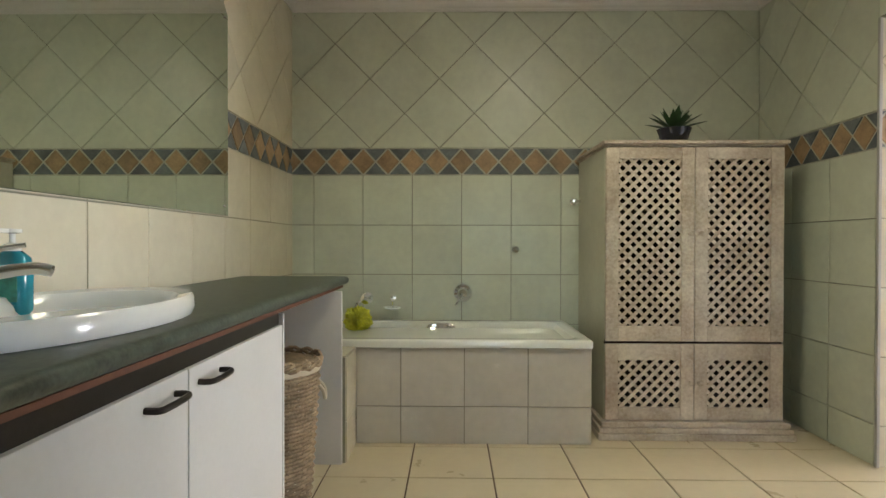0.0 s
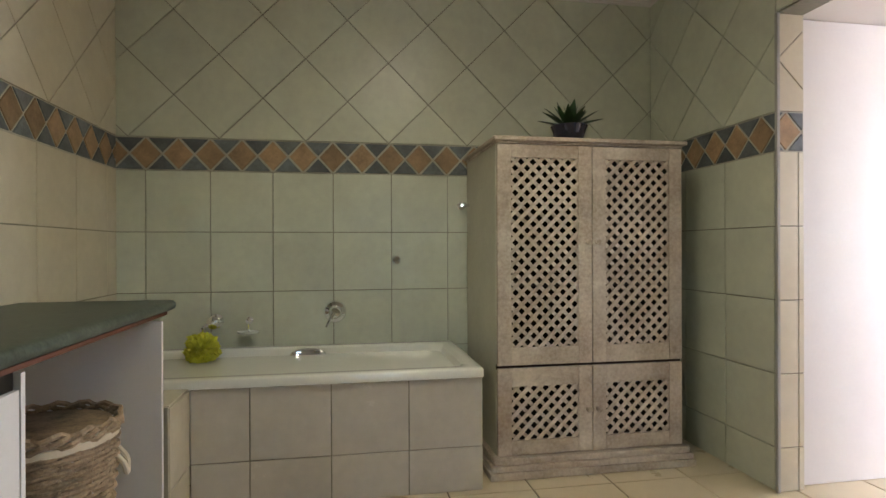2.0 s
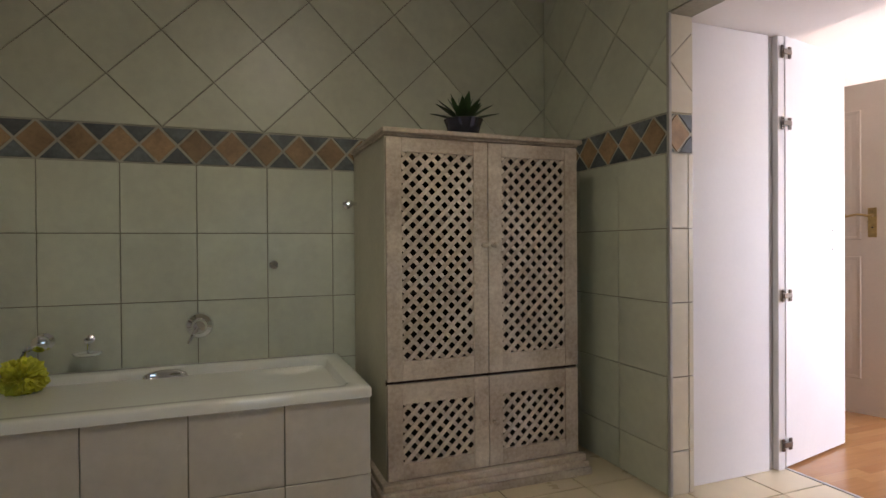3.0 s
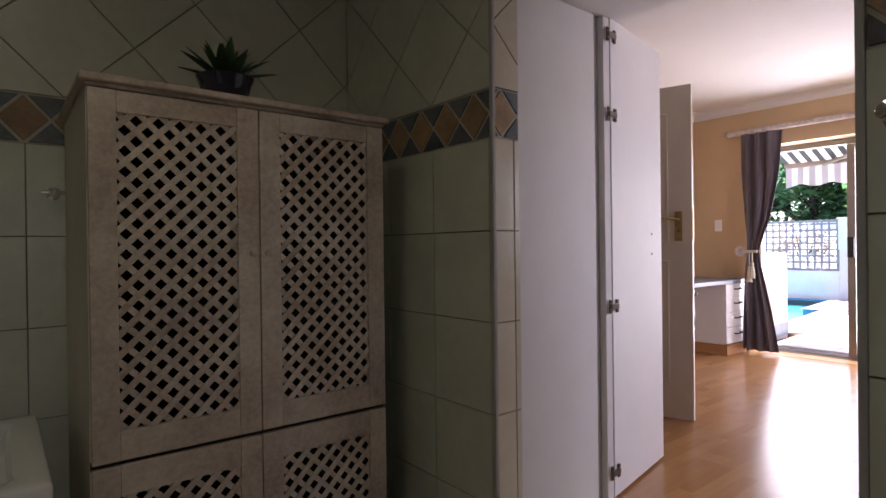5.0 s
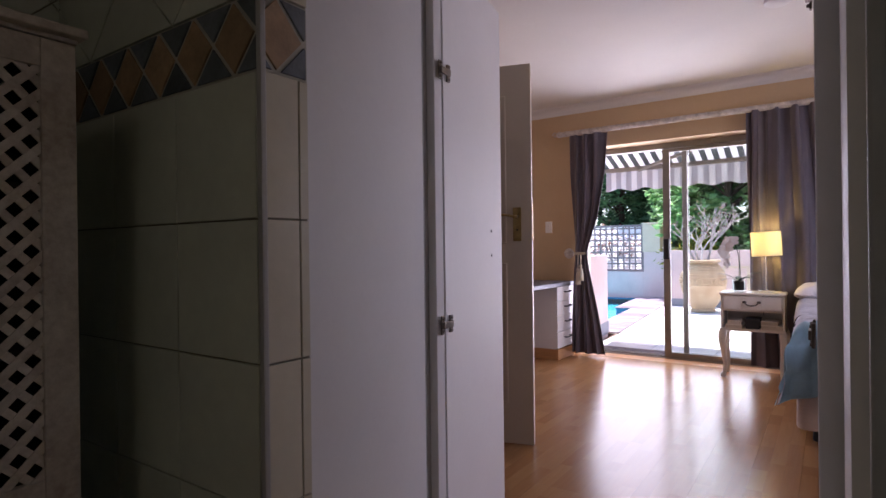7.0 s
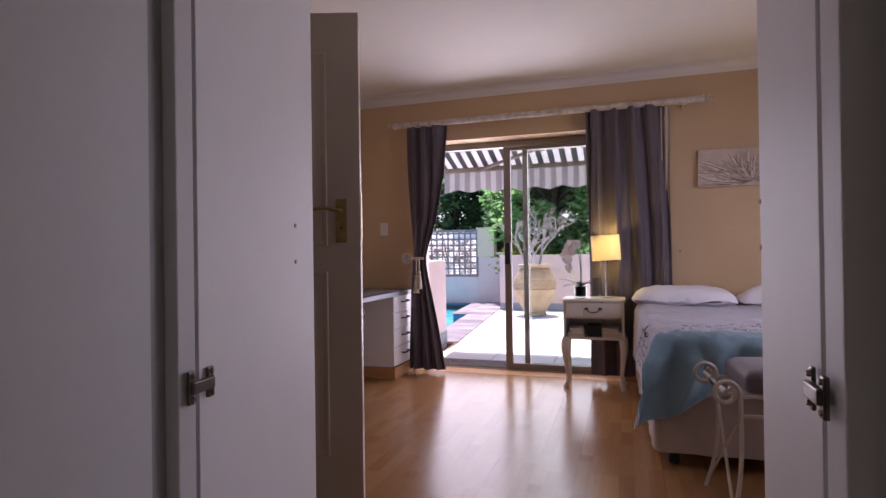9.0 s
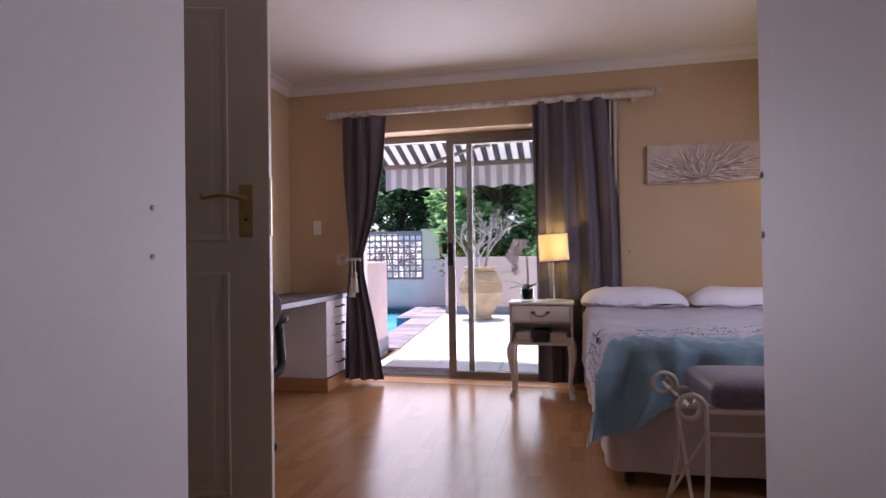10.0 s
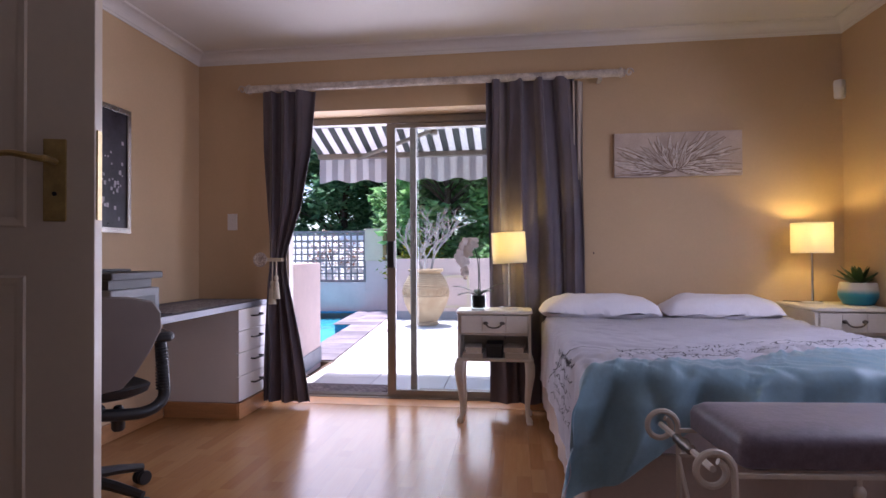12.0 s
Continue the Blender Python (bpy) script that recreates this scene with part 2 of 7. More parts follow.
# outside: one ground sheet, the pool cut into it; the pool lies askew to the house
POOL = pose(8.9, 3.415, 0, 0, 0, 5.0)
bm = bmesh.new()
rim = [POOL @ Vector(p) for p in ((0, 0.40, 0), (4.6, 0.40, 0), (4.6, 3.4, 0), (0, 3.4, 0))]
far_rim = [Vector(p) for p in ((-300, -300, 0), (300, -300, 0), (300, 300, 0), (-300, 300, 0))]
for k in range(4):
    quad = [far_rim[k], far_rim[(k + 1) % 4], rim[(k + 1) % 4], rim[k]]
    loft(bm, [[p + Vector((0, 0, z)) for p in quad] for z in (-0.3, -0.085)])
setting("ground", bm, M_ground, "dark garden soil")

# ---- passage: built-in wardrobes and the open doors ----
def hinge(parent, place, turn):
    """A steel wardrobe hinge: a leaf on the post, a knuckle and a leaf on the door."""
    bm = bmesh.new()
    box(bm, -0.034, -0.006, -0.03, -0.018, 0.0, 0.03, 0.003)
    box(bm, 0.018, -0.008, -0.028, 0.036, 0.0, 0.028, 0.003)
    box(bm, -0.03, -0.014, -0.011, 0.03, -0.004, 0.011, 0.003)
    for x in (-0.026, 0.027):
        for z in (-0.02, 0.02):
            turned_screw = bmesh.ops.create_cone(bm, cap_ends=True, segments=8, radius1=0.005, radius2=0.004, depth=0.006)
            bmesh.ops.transform(bm, matrix=pose(x, -0.008, z, 90), verts=turned_screw["verts"])
    turned(bm, pose(*place, 0, 0, turn))
    return part("hinge", bm, M_hinge, parent, "steel hinge")


def wardrobe(name, y_face, y_far, sgn, post0, hx, label):
    """A wardrobe block beside the opening; its side faces the passage."""
    w = thing(name, label, "wardrobe")
    bm = bmesh.new()
    box(bm, 2.152, min(y_face, y_face + sgn * 0.02), 0.002, post0, max(y_face, y_face + sgn * 0.02), 2.028, 0.001)
    part("side_panel", bm, M_white, w)
    a, b = sorted((y_face - (sgn * 0.016 if sgn > 0 else -0.044), y_face + sgn * 0.05))
    part("post", boxed(post0 + 0.042, a, 0.002, hx - 0.004, b, 2.028, 0.003), M_white, w)
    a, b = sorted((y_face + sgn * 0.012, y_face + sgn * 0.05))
    # set-back strip between white parts; its grey stands in for the joint's shade
    part("shadow_strip", boxed(post0 + 0.001, a, 0.002, post0 + 0.041, b, 2.028), M_grey, w, "recessed joint strip, its shade put in as grey")
    # plain closed fronts further along, facing the bedroom
    n = max(2, round(abs(y_far - y_face - sgn * 0.5) / 0.5))
    lo = y_face + sgn * 0.07
    for i in range(n):
        p, q = sorted((lo + (y_far - lo) * i / n, lo + (y_far - lo) * (i + 1) / n))
        if i:
            part("door", boxed(hx - 0.03, p + 0.002, 0.08, hx - 0.01, q - 0.002, 2.02, 0.002), M_white, w)
    p, q = sorted((lo, y_far))
    part("carcass", boxed(2.17, p, 0.002, hx - 0.45, q, 2.026), M_white, w)
    part("plinth", boxed(hx - 0.06, p, 0.002, hx - 0.04, q, 0.08), M_white, w)
    return w


ward_a = wardrobe("wardrobe", 2.190, 3.255, 1, 2.640, 2.727, "white built-in wardrobe with its door standing open")
ward_b = wardrobe("wardrobe", 1.145, -0.465, -1, 2.650, 2.765, "white built-in wardrobe by the bathroom opening, door open")


def wardrobe_leaf(parent, hx, hy, ex, ey, side, holes):
    """An open wardrobe door from its hinge line to its free edge."""
    d = Vector((ex - hx, ey - hy))
    ln, ang = d.length, math.degrees(math.atan2(d.y, d.x))
    m = pose(hx, hy, 0, 0, 0, ang)
    bm = boxed(0.003, min(0, side * 0.018), 0.012, ln, max(0, side * 0.018), 2.034, 0.0015)
    leaf = part("door", turned(bm, m), M_white, parent, "white melamine door standing open")
    for z in holes:
        bm = bmesh.new()
        r = bmesh.ops.create_cone(bm, cap_ends=True, segments=12, radius1=0.006, radius2=0.005, depth=0.005)
        bmesh.ops.transform(bm, matrix=m @ pose(ln - 0.135 if side > 0 else ln - 0.012, -side * 0.001, z, 90), verts=r["verts"])
        part("screw_cap", bm, M_grey, leaf)
    return leaf


leaf_a = wardrobe_leaf(ward_a, 2.727, 2.172, 3.312, 2.288, 1, (1.031, 1.126))
leaf_b = wardrobe_leaf(ward_b, 2.768, 1.191, 3.262, 1.160, -1, (1.052, 1.150))
for z in (1.953, 1.622, 0.818, 0.121):
    hinge(ward_a, (2.727, 2.171, z), 6)
for z in (1.953, 1.622, 0.858, 0.121):
    hinge(ward_b, (2.765, 1.193, z), 180)
setting("trim_corner_north", boxed(2.012, 2.142, 0.0, 2.027, 2.158, 2.03, 0.004), M_grey, "grey plastic tile edge trim on the wall end")
setting("trim_corner_south", boxed(2.012, 1.114, 0.0, 2.027, 1.131, 2.03, 0.004), M_grey, "grey plastic tile edge trim on the wall end")
setting("trim_threshold", boxed(2.736, -0.46, -0.006, 2.752, 3.26, 0.003, 0.002), M_grey, "thin strip where tiles meet laminate")


def panel_door():
    """The entrance door, standing open, with sunk panels and a brass lever."""
    d = thing("door_entrance", "cream painted panel door standing open, brass lever handle", "door")
    ln, th = 0.813, 0.04
    m = pose(3.742, 3.248, 0, 0, 0, math.degrees(math.atan2(2.480 - 3.240, 3.985 - 3.742)))
    bm = boxed(0, -th / 2, 0.008, ln, th / 2, 2.04, 0.002)
    part("leaf", turned(bm, m), M_cream, d)
    for x0, x1 in ((0.10, 0.375), (0.44, 0.68)):
        for z0, z1 in ((0.22, 0.98), (1.08, 1.88)):
            for s in (-1, 1):
                bm = bmesh.new()
                ys = s * th / 2
                outer = [(x0, ys, z0), (x1, ys, z0), (x1, ys, z1), (x0, ys, z1)]
                def ring(k, off):
                    return [(x0 + k, ys + s * off, z0 + k), (x1 - k, ys + s * off, z0 + k), (x1 - k, ys + s * off, z1 - k), (x0 + k, ys + s * off, z1 - k)]
                loft(bm, [ring(0, -0.001), ring(0.006, 0.003), ring(0.018, 0.002), ring(0.024, 0.0006), ring(0.05, 0.0006), ring(0.06, 0.0018)], False, True)
                part("panel", turned(bm, m), M_cream, d)
    for s in (-1, 1):
        ys = s * th / 2
        bm = boxed(ln - 0.100, min(ys, ys + s * 0.006), 1.095, ln - 0.055, max(ys, ys + s * 0.006), 1.275, 0.002)
        plate = part("lock_plate", turned(bm, m), M_brass, d, "aged brass lock plate")
        bm = bmesh.new()
        tube(bm, curve_pts([(ln - 0.077, ys, 1.225), (ln - 0.077, ys + s * 0.045, 1.225), (ln - 0.09, ys + s * 0.052, 1.225),
                            (ln - 0.145, ys + s * 0.05, 1.235), (ln - 0.205, ys + s * 0.045, 1.225), (ln - 0.205, ys + s * 0.04, 1.24)], 30), 0.008, 8, 0.006)
        part("lever", turned(bm, m), M_brass, plate)
        bm = bmesh.new()
        r = bmesh.ops.create_cone(bm, cap_ends=True, segments=10, radius1=0.005, radius2=0.005, depth=0.004)
        bmesh.ops.transform(bm, matrix=pose(ln - 0.077, ys + s * 0.006, 1.155, 90), verts=r["verts"])
        part("keyhole", turned(bm, m), M_dark, plate)
    bm = boxed(ln - 0.001, -0.012, 1.10, ln + 0.003, 0.012, 1.30, 0.001)
    part("latch", turned(bm, m), M_brass, d)
    return d


M_dark = mat("black_gap", (0.012, 0.012, 0.012), 0.7, var=0.2)
panel_door()

# ---- bathroom things ----
M_counter = mat("green_granite_laminate", (0.072, 0.088, 0.070), 0.40, var=0.55, scale=26, fine=120, dark=(0.008, 0.012, 0.010), bump=0.04, bscale=300)
M_vanity = mat("vanity_melamine", (0.60, 0.59, 0.58), 0.5, var=0.04, scale=3, bump=0.03)
M_brown = mat("chipboard_edge", (0.16, 0.06, 0.03), 0.6, var=0.2)
M_ceramic = mat("white_ceramic", (0.80, 0.80, 0.77), 0.08, var=0.02, bump=0.0, coat=0.3, rvar=0.03)
M_acrylic = mat("white_acrylic", (0.80, 0.81, 0.76), 0.12, var=0.02, bump=0.0, coat=0.3, rvar=0.04)
M_blackmetal = mat("dark_bronze_metal", (0.035, 0.030, 0.027), 0.38, 0.7, var=0.2)
M_wicker = mat("wicker", (0.33, 0.245, 0.155), 0.7, var=0.5, scale=14, fine=120, bump=0.3, bscale=160, rand=0.2)
M_linen = mat("cream_lining", (0.62, 0.55, 0.42), 0.9, var=0.1, bump=0.3)
M_limed = mat("limed_wood", (0.66, 0.595, 0.50), 0.62, var=0.12, scale=4.5, fine=60, bump=0.25, bscale=90, dark=(0.30, 0.225, 0.17), rand=0.07)
M_limedside = mat("limed_wood_side", (0.58, 0.56, 0.46), 0.62, var=0.08, scale=3, fine=40, bump=0.2, bscale=90)
M_leaf = mat("succulent_leaf", (0.030, 0.075, 0.022), 0.42, var=0.35, scale=12, bump=0.1, rand=0.2)
M_navy = mat("navy_glaze", (0.010, 0.013, 0.035), 0.10, var=0.3, bump=0.0, coat=0.6)


def vanity_top():
    """The worktop with its rounded front edge."""
    bm = bmesh.new()
    prof = [(-0.917, 0.852)]
    for i in range(7):
        a = radians(90 - 30 * i)
        prof.append((-0.418 + 0.018 * math.cos(a), 0.834 + 0.018 * math.sin(a)))
    prof += [(-0.44, 0.812), (-0.917, 0.812)]
    loft(bm, [[(x, y, z) for x, z in prof] for y in (-1.2, 0.0, 1.0, 2.268, 2.284)])
    top = tagged(part("worktop", bm, M_counter, None, "", True), "dark green speckled laminate vanity worktop with rounded front edge", "worktop")
    bm = boxed(-0.90, -1.15, 0.800, -0.424, 2.262, 0.811)
    part("underside", bm, M_brown, top, "brown chipboard edge under the worktop")
    return top


def vanity_unit(y0, y1, n):
    u = thing("vanity_cabinet", "white melamine vanity cabinet with dark bar handles", "cabinet")
    part("body", boxed(-0.905, y0, 0.0, -0.455, y1, 0.745), M_white, u)
    part("rail", boxed(-0.47, y0, 0.746, -0.442, y1 - 0.004, 0.799), M_blackmetal, u, "dark recessed rail")
    part("end_panel", boxed(-0.905, y1 + 0.0005, 0.0, -0.430, y1 + 0.016, 0.79, 0.001), M_vanity, u)
    w = (y1 - y0) / n
    for i in range(n):
        a, b = y0 + w * i, y0 + w * (i + 1)
        dr = part("door", boxed(-0.451, a + 0.002, 0.02, -0.431, b - 0.003, 0.757, 0.002), M_vanity, u)
        hy = b - 0.16 if i % 2 == 0 else a + 0.045
        bm = bmesh.new()
        tube(bm, curve_pts([(-0.431, hy, 0.72), (-0.408, hy, 0.72), (-0.401, hy + 0.02, 0.72), (-0.401, hy + 0.09, 0.72),
                            (-0.408, hy + 0.105, 0.722), (-0.431, hy + 0.105, 0.722)], 30), 0.0065, 8)
        part("handle", bm, M_blackmetal, dr, "dark bent bar handle")
    return u


vanity_top()
vanity_unit(-1.14, 1.335, 4)
ep = tagged(part("end_panel", boxed(-0.917, 2.132, 0.0, -0.405, 2.150, 0.791, 0.001), M_white), "white melamine end panel carrying the worktop", "panel")


def basin():
    b = thing("basin", "white oval ceramic drop-in basin in the worktop", "basin", (-0.680, 0.665, 0.8535))
    L = [(0.50, 0.62, 0.0), (0.51, 0.63, 0.010), (0.505, 0.625, 0.022), (0.49, 0.61, 0.027), (0.44, 0.55, 0.024), (0.41, 0.52, 0.012),
         (0.38, 0.48, -0.03), (0.32, 0.41, -0.09), (0.2, 0.26, -0.13), (0.06, 0.06, -0.14)]
    bm = bmesh.new()
    loft(bm, [oval(0, 0, w * 0.89, d * 1.20, z * 1.6 if z > 0 else z, 48) for w, d, z in L])
    part("bowl", bm, M_ceramic, b, "", True)
    t = thing("basin_tap", "chrome basin mixer tap with lever", "tap", (-0.850, 0.665, 0.888))
    bm = lathe([(0.030, 0), (0.030, 0.006), (0.024, 0.012), (0.023, 0.075), (0.020, 0.085), (0.004, 0.088)])
    part("body", bm, M_chrome, t, "", True)
    bm = bmesh.new()
    tube(bm, curve_pts([(0.01, 0, 0.04), (0.06, 0.01, 0.062), (0.12, 0.03, 0.072), (0.15, 0.04, 0.066)], 20), 0.014, 10, 0.012)
    part("spout", bm, M_chrome, t, "", True)
    bm = bmesh.new()
    tube(bm, [(0, 0, 0.085), (0.03, 0.01, 0.105), (0.10, 0.035, 0.118)], 0.008, 8, 0.005)
    part("lever", bm, M_chrome, t, "", True)


basin()


def soap_bottle():
    b = thing("soap_bottle", "blue soap bottle with white pump on the worktop", "soap bottle", (-0.868, 0.815, 0.8525))
    blue = mat("blue_soap", (0.02, 0.28, 0.38), 0.15, var=0.15, bump=0.0, coat=0.4)
    lab = mat("soap_label", (0.05, 0.30, 0.24), 0.4, var=0.3, scale=40)
    bm = bmesh.new()
    loft(bm, [rrect(0, 0, w, d, z, 0.02) for w, d, z in ((0.07, 0.045, 0), (0.076, 0.05, 0.01), (0.078, 0.05, 0.10), (0.07, 0.046, 0.125), (0.04, 0.035, 0.14))])
    part("body", bm, blue, b, "", True)
    part("label", boxed(-0.03, -0.0265, 0.03, 0.03, -0.0255, 0.10), lab, b, "printed label")
    part("pump", lathe([(0.017, 0.14), (0.017, 0.155), (0.006, 0.158), (0.006, 0.178), (0.018, 0.18), (0.018, 0.188)], 16), M_ceramic, b, "white pump", True)
    part("nozzle", boxed(-0.006, -0.045, 0.179, 0.006, 0.0, 0.189, 0.002), M_ceramic, b)


soap_bottle()


def mirror():
    m = thing("mirror", "large frameless wall mirror with cut corners and screws", "mirror")
    glass = bpy.data.materials.new("mirror_glass")
    glass.use_nodes = True
    p = glass.node_tree.nodes["Principled BSDF"]
    p.inputs["Base Color"].default_value = (0.80, 0.86, 0.80, 1)
    p.inputs["Metallic"].default_value, p.inputs["Roughness"].default_value = 1.0, 0.012
    y0, y1, z0, z1, c = -0.9, 2.103, 1.134, 2.145, 0.11
    pts = [(y0 + c, z0), (y1, z0), (y1, z1 - c), (y1 - c, z1), (y0 + c, z1), (y0, z1 - c), (y0, z0 + c)]
    bm = bmesh.new()
    loft(bm, [[(-0.9175, y, z) for y, z in pts], [(-0.913, y, z) for y, z in pts], [(-0.912, y + (0.002 if y < 1 else -0.002), z + (0.002 if z < 1.5 else -0.002)) for y, z in pts]])
    part("glass", bm, glass, m)
    for y, z in ((2.06, 1.175), (2.065, 2.01)):
        bm = bmesh.new()
        r = bmesh.ops.create_uvsphere(bm, u_segments=10, v_segments=6, radius=0.006)
        bmesh.ops.transform(bm, matrix=pose(-0.9115, y, z), verts=bm.verts)
        part("screw", bm, M_chrome, m)


mirror()


def basket():
    """A tall woven basket: horizontal canes round upright stakes, with a lid rim."""
    b = thing("laundry_basket", "tall brown wicker laundry basket with cream lining", "basket", (-0.62, 1.80, 0.0))
    bm = bmesh.new()
    n, rows = 56, 34
    for k in range(rows):
        z = 0.012 + 0.51 * k / rows
        R = 0.150 + 0.035 * k / rows
        pts = []
        for i in range(n + 1):
            a = 2 * math.pi * i / n
            r = R + 0.006 * math.cos(a * n / 4 + math.pi * (k % 2)) + random.uniform(-0.001, 0.001)
            pts.append((r * math.cos(a), r * 1.0 * math.sin(a), z + random.uniform(-0.0012, 0.0012)))
        tube(bm, pts, 0.0078, 5)
    part("weave", bm, M_wicker, b, "", True)
    for i in range(14):
        a = 2 * math.pi * i / 14
        bm = bmesh.new()
        tube(bm, [((0.146 + 0.035 * t) * math.cos(a), (0.146 + 0.035 * t) * math.sin(a), 0.005 + 0.51 * t) for t in (0, 0.5, 1)], 0.006, 5)
        part("stake", bm, M_wicker, b)
    bm = bmesh.new()
    for j in range(3):
        pts = []
        for i in range(n + 1):
            a = 2 * math.pi * i / n
            w = 0.008 * math.cos(a * 16 + j * 2.1)
            pts.append(((0.191 + w) * math.cos(a), (0.191 + w) * math.sin(a), 0.535 + 0.012 * j + 0.006 * math.sin(a * 16 + j * 2.1)))
        tube(bm, pts, 0.008, 5)
    part("rim", bm, M_wicker, b, "plaited rim")
    bm = lathe([(0.186, 0.505), (0.193, 0.51), (0.194, 0.528), (0.186, 0.532)], 40)
    part("lining", bm, M_linen, b, "cream fabric lining edge", True)
    bm = lathe([(0.175, 0.545), (0.12, 0.555), (0.001, 0.558)], 32)
    part("lid", bm, M_wicker, b, "", True)
    bm = bmesh.new()
    tube(bm, curve_pts([(0.172, 0.03, 0.45), (0.200, 0.035, 0.42), (0.204, 0.05, 0.385), (0.198, 0.07, 0.42), (0.170, 0.08, 0.45)], 24), 0.008, 7)
    part("handle", bm, M_linen, b)


basket()


def bathtub():
    t = thing("bathtub", "white acrylic built-in bathtub with chrome overflow", "bathtub")
    x0, x1, y0, y1 = -0.916, 0.806, 2.392, 3.138
    cx, cy, w, d = (x0 + x1) / 2, (y0 + y1) / 2, x1 - x0, y1 - y0
    bm = bmesh.new()
    loft(bm, [rrect(cx, cy, w, d, 0.488, 0.022, 8), rrect(cx, cy, w, d, 0.515, 0.022, 8), rrect(cx, cy, w - 0.008, d - 0.008, 0.523, 0.022, 8),
              rrect(cx, cy, w - 0.02, d - 0.02, 0.526, 0.022, 8), rrect(cx, cy, w - 0.13, d - 0.12, 0.526, 0.06, 8),
              rrect(cx, cy, w - 0.15, d - 0.14, 0.520, 0.07, 8), rrect(cx, cy, w - 0.165, d - 0.155, 0.50, 0.08, 8),
              rrect(cx - 0.02, cy, w - 0.24, d - 0.20, 0.36, 0.11, 8), rrect(cx - 0.06, cy, w - 0.40, d - 0.28, 0.18, 0.14, 8),
              rrect(cx - 0.08, cy, w - 0.55, d - 0.36, 0.13, 0.14, 8), rrect(cx - 0.08, cy, w - 0.9, d - 0.6, 0.12, 0.05, 8)], True, True)
    part("shell", bm, M_acrylic, t, "", True)
    bm = lathe([(0.058, 0.0), (0.060, 0.004), (0.055, 0.010), (0.044, 0.012), (0.040, 0.010), (0.001, 0.010)], 32)
    turned(bm, pose(0.028, 3.052, 0.492, 68, 0, 0) @ Matrix.Diagonal((1.5, 0.5, 1, 1)))
    part("overflow", bm, M_chrome, t, "round chrome overflow cover", True)


bathtub()
bm = boxed(-0.385, 2.412, 0.0, 0.790, 2.44, 0.487)
box(bm, 0.770, 2.44, 0.0, 0.790, 3.146, 0.487)
apron = setting("bath_surround", bm, M_grout, "tiled bath surround below the tub")
bm = boxed(-0.926, 2.152, 0.0, -0.393, 2.390, 0.487)
ledge = setting("bath_ledge", bm, M_grout, "low tiled ledge between vanity and bathtub")


def wall_mixer():
    t = thing("bath_mixer", "chrome wall-mounted bath mixer with lever", "tap", (0.165, 3.139, 0.70))
    bm = turned(lathe([(0.058, 0), (0.060, 0.006), (0.054, 0.016), (0.036, 0.020), (0.033, 0.055), (0.026, 0.066), (0.001, 0.068)], 32), pose(0, 0, 0, 90))
    part("plate", bm, M_chrome, t, "", True)
    bm = bmesh.new()
    tube(bm, curve_pts([(0, -0.055, 0.0), (-0.018, -0.075, -0.02), (-0.035, -0.085, -0.05), (-0.045, -0.09, -0.07)], 18), 0.011, 8, 0.007)
    part("lever", bm, M_chrome, t, "", True)
    s = thing("bath_tap", "chrome wall bath tap by the ledge", "tap", (-0.44, 3.139, 0.665))
    part("plate", turned(lathe([(0.036, 0), (0.036, 0.008), (0.022, 0.014), (0.018, 0.05), (0.030, 0.055), (0.032, 0.085), (0.012, 0.095)], 24), pose(0, 0, 0, 90)), M_chrome, s, "", True)
    bm = bmesh.new()
    tube(bm, curve_pts([(0, -0.06, 0.0), (-0.045, -0.085, -0.02), (-0.06, -0.09, -0.06)], 16), 0.013, 8, 0.010)
    part("spout", bm, M_chrome, s, "", True)
    r = thing("robe_knob", "small chrome knob on the tiled wall", "hook", (0.497, 3.139, 0.975))
    part("knob", turned(lathe([(0.022, 0), (0.022, 0.005), (0.010, 0.012), (0.010, 0.028), (0.020, 0.034), (0.019, 0.044), (0.001, 0.047)], 20), pose(0, 0, 0, 90)), M_chrome, r, "", True)
    d = thing("soap_dish", "small glass soap dish on a chrome bracket", "soap dish", (-0.275, 3.139, 0.665))
    part("bracket", turned(lathe([(0.018, 0), (0.018, 0.006), (0.009, 0.012), (0.009, 0.05), (0.014, 0.055), (0.001, 0.058)], 16), pose(0, 0, 0, 90)), M_chrome, d, "", True)
    part("arm", turned(lathe([(0.005, -0.055), (0.005, 0.0)], 8), pose(0, -0.04, 0)), M_chrome, d)
    g = mat("dish_glass", (0.75, 0.78, 0.74), 0.08, var=0.03, bump=0.0)
    bm = bmesh.new()
    loft(bm, [oval(0, -0.06, w, w * 0.75, z, 24) for w, z in ((0.06, -0.066), (0.10, -0.060), (0.115, -0.050), (0.11, -0.050), (0.09, -0.058))])
    part("dish", bm, g, d, "", True)
    r2 = thing("shower_rail_end", "chrome rail end fitting on the tiled wall", "rail", (0.86, 3.139, 1.275))
    part("rosette", turned(lathe([(0.022, 0), (0.022, 0.006), (0.010, 0.012), (0.010, 0.06), (0.016, 0.062), (0.016, 0.08), (0.001, 0.082)], 20), pose(0, 0, 0, 90)), M_chrome, r2, "", True)
    part("bar", turned(lathe([(0.008, 0), (0.008, 0.07)], 12), pose(-0.035, -0.06, 0, 0, 90, 0)), M_chrome, r2, "", True)


wall_mixer()


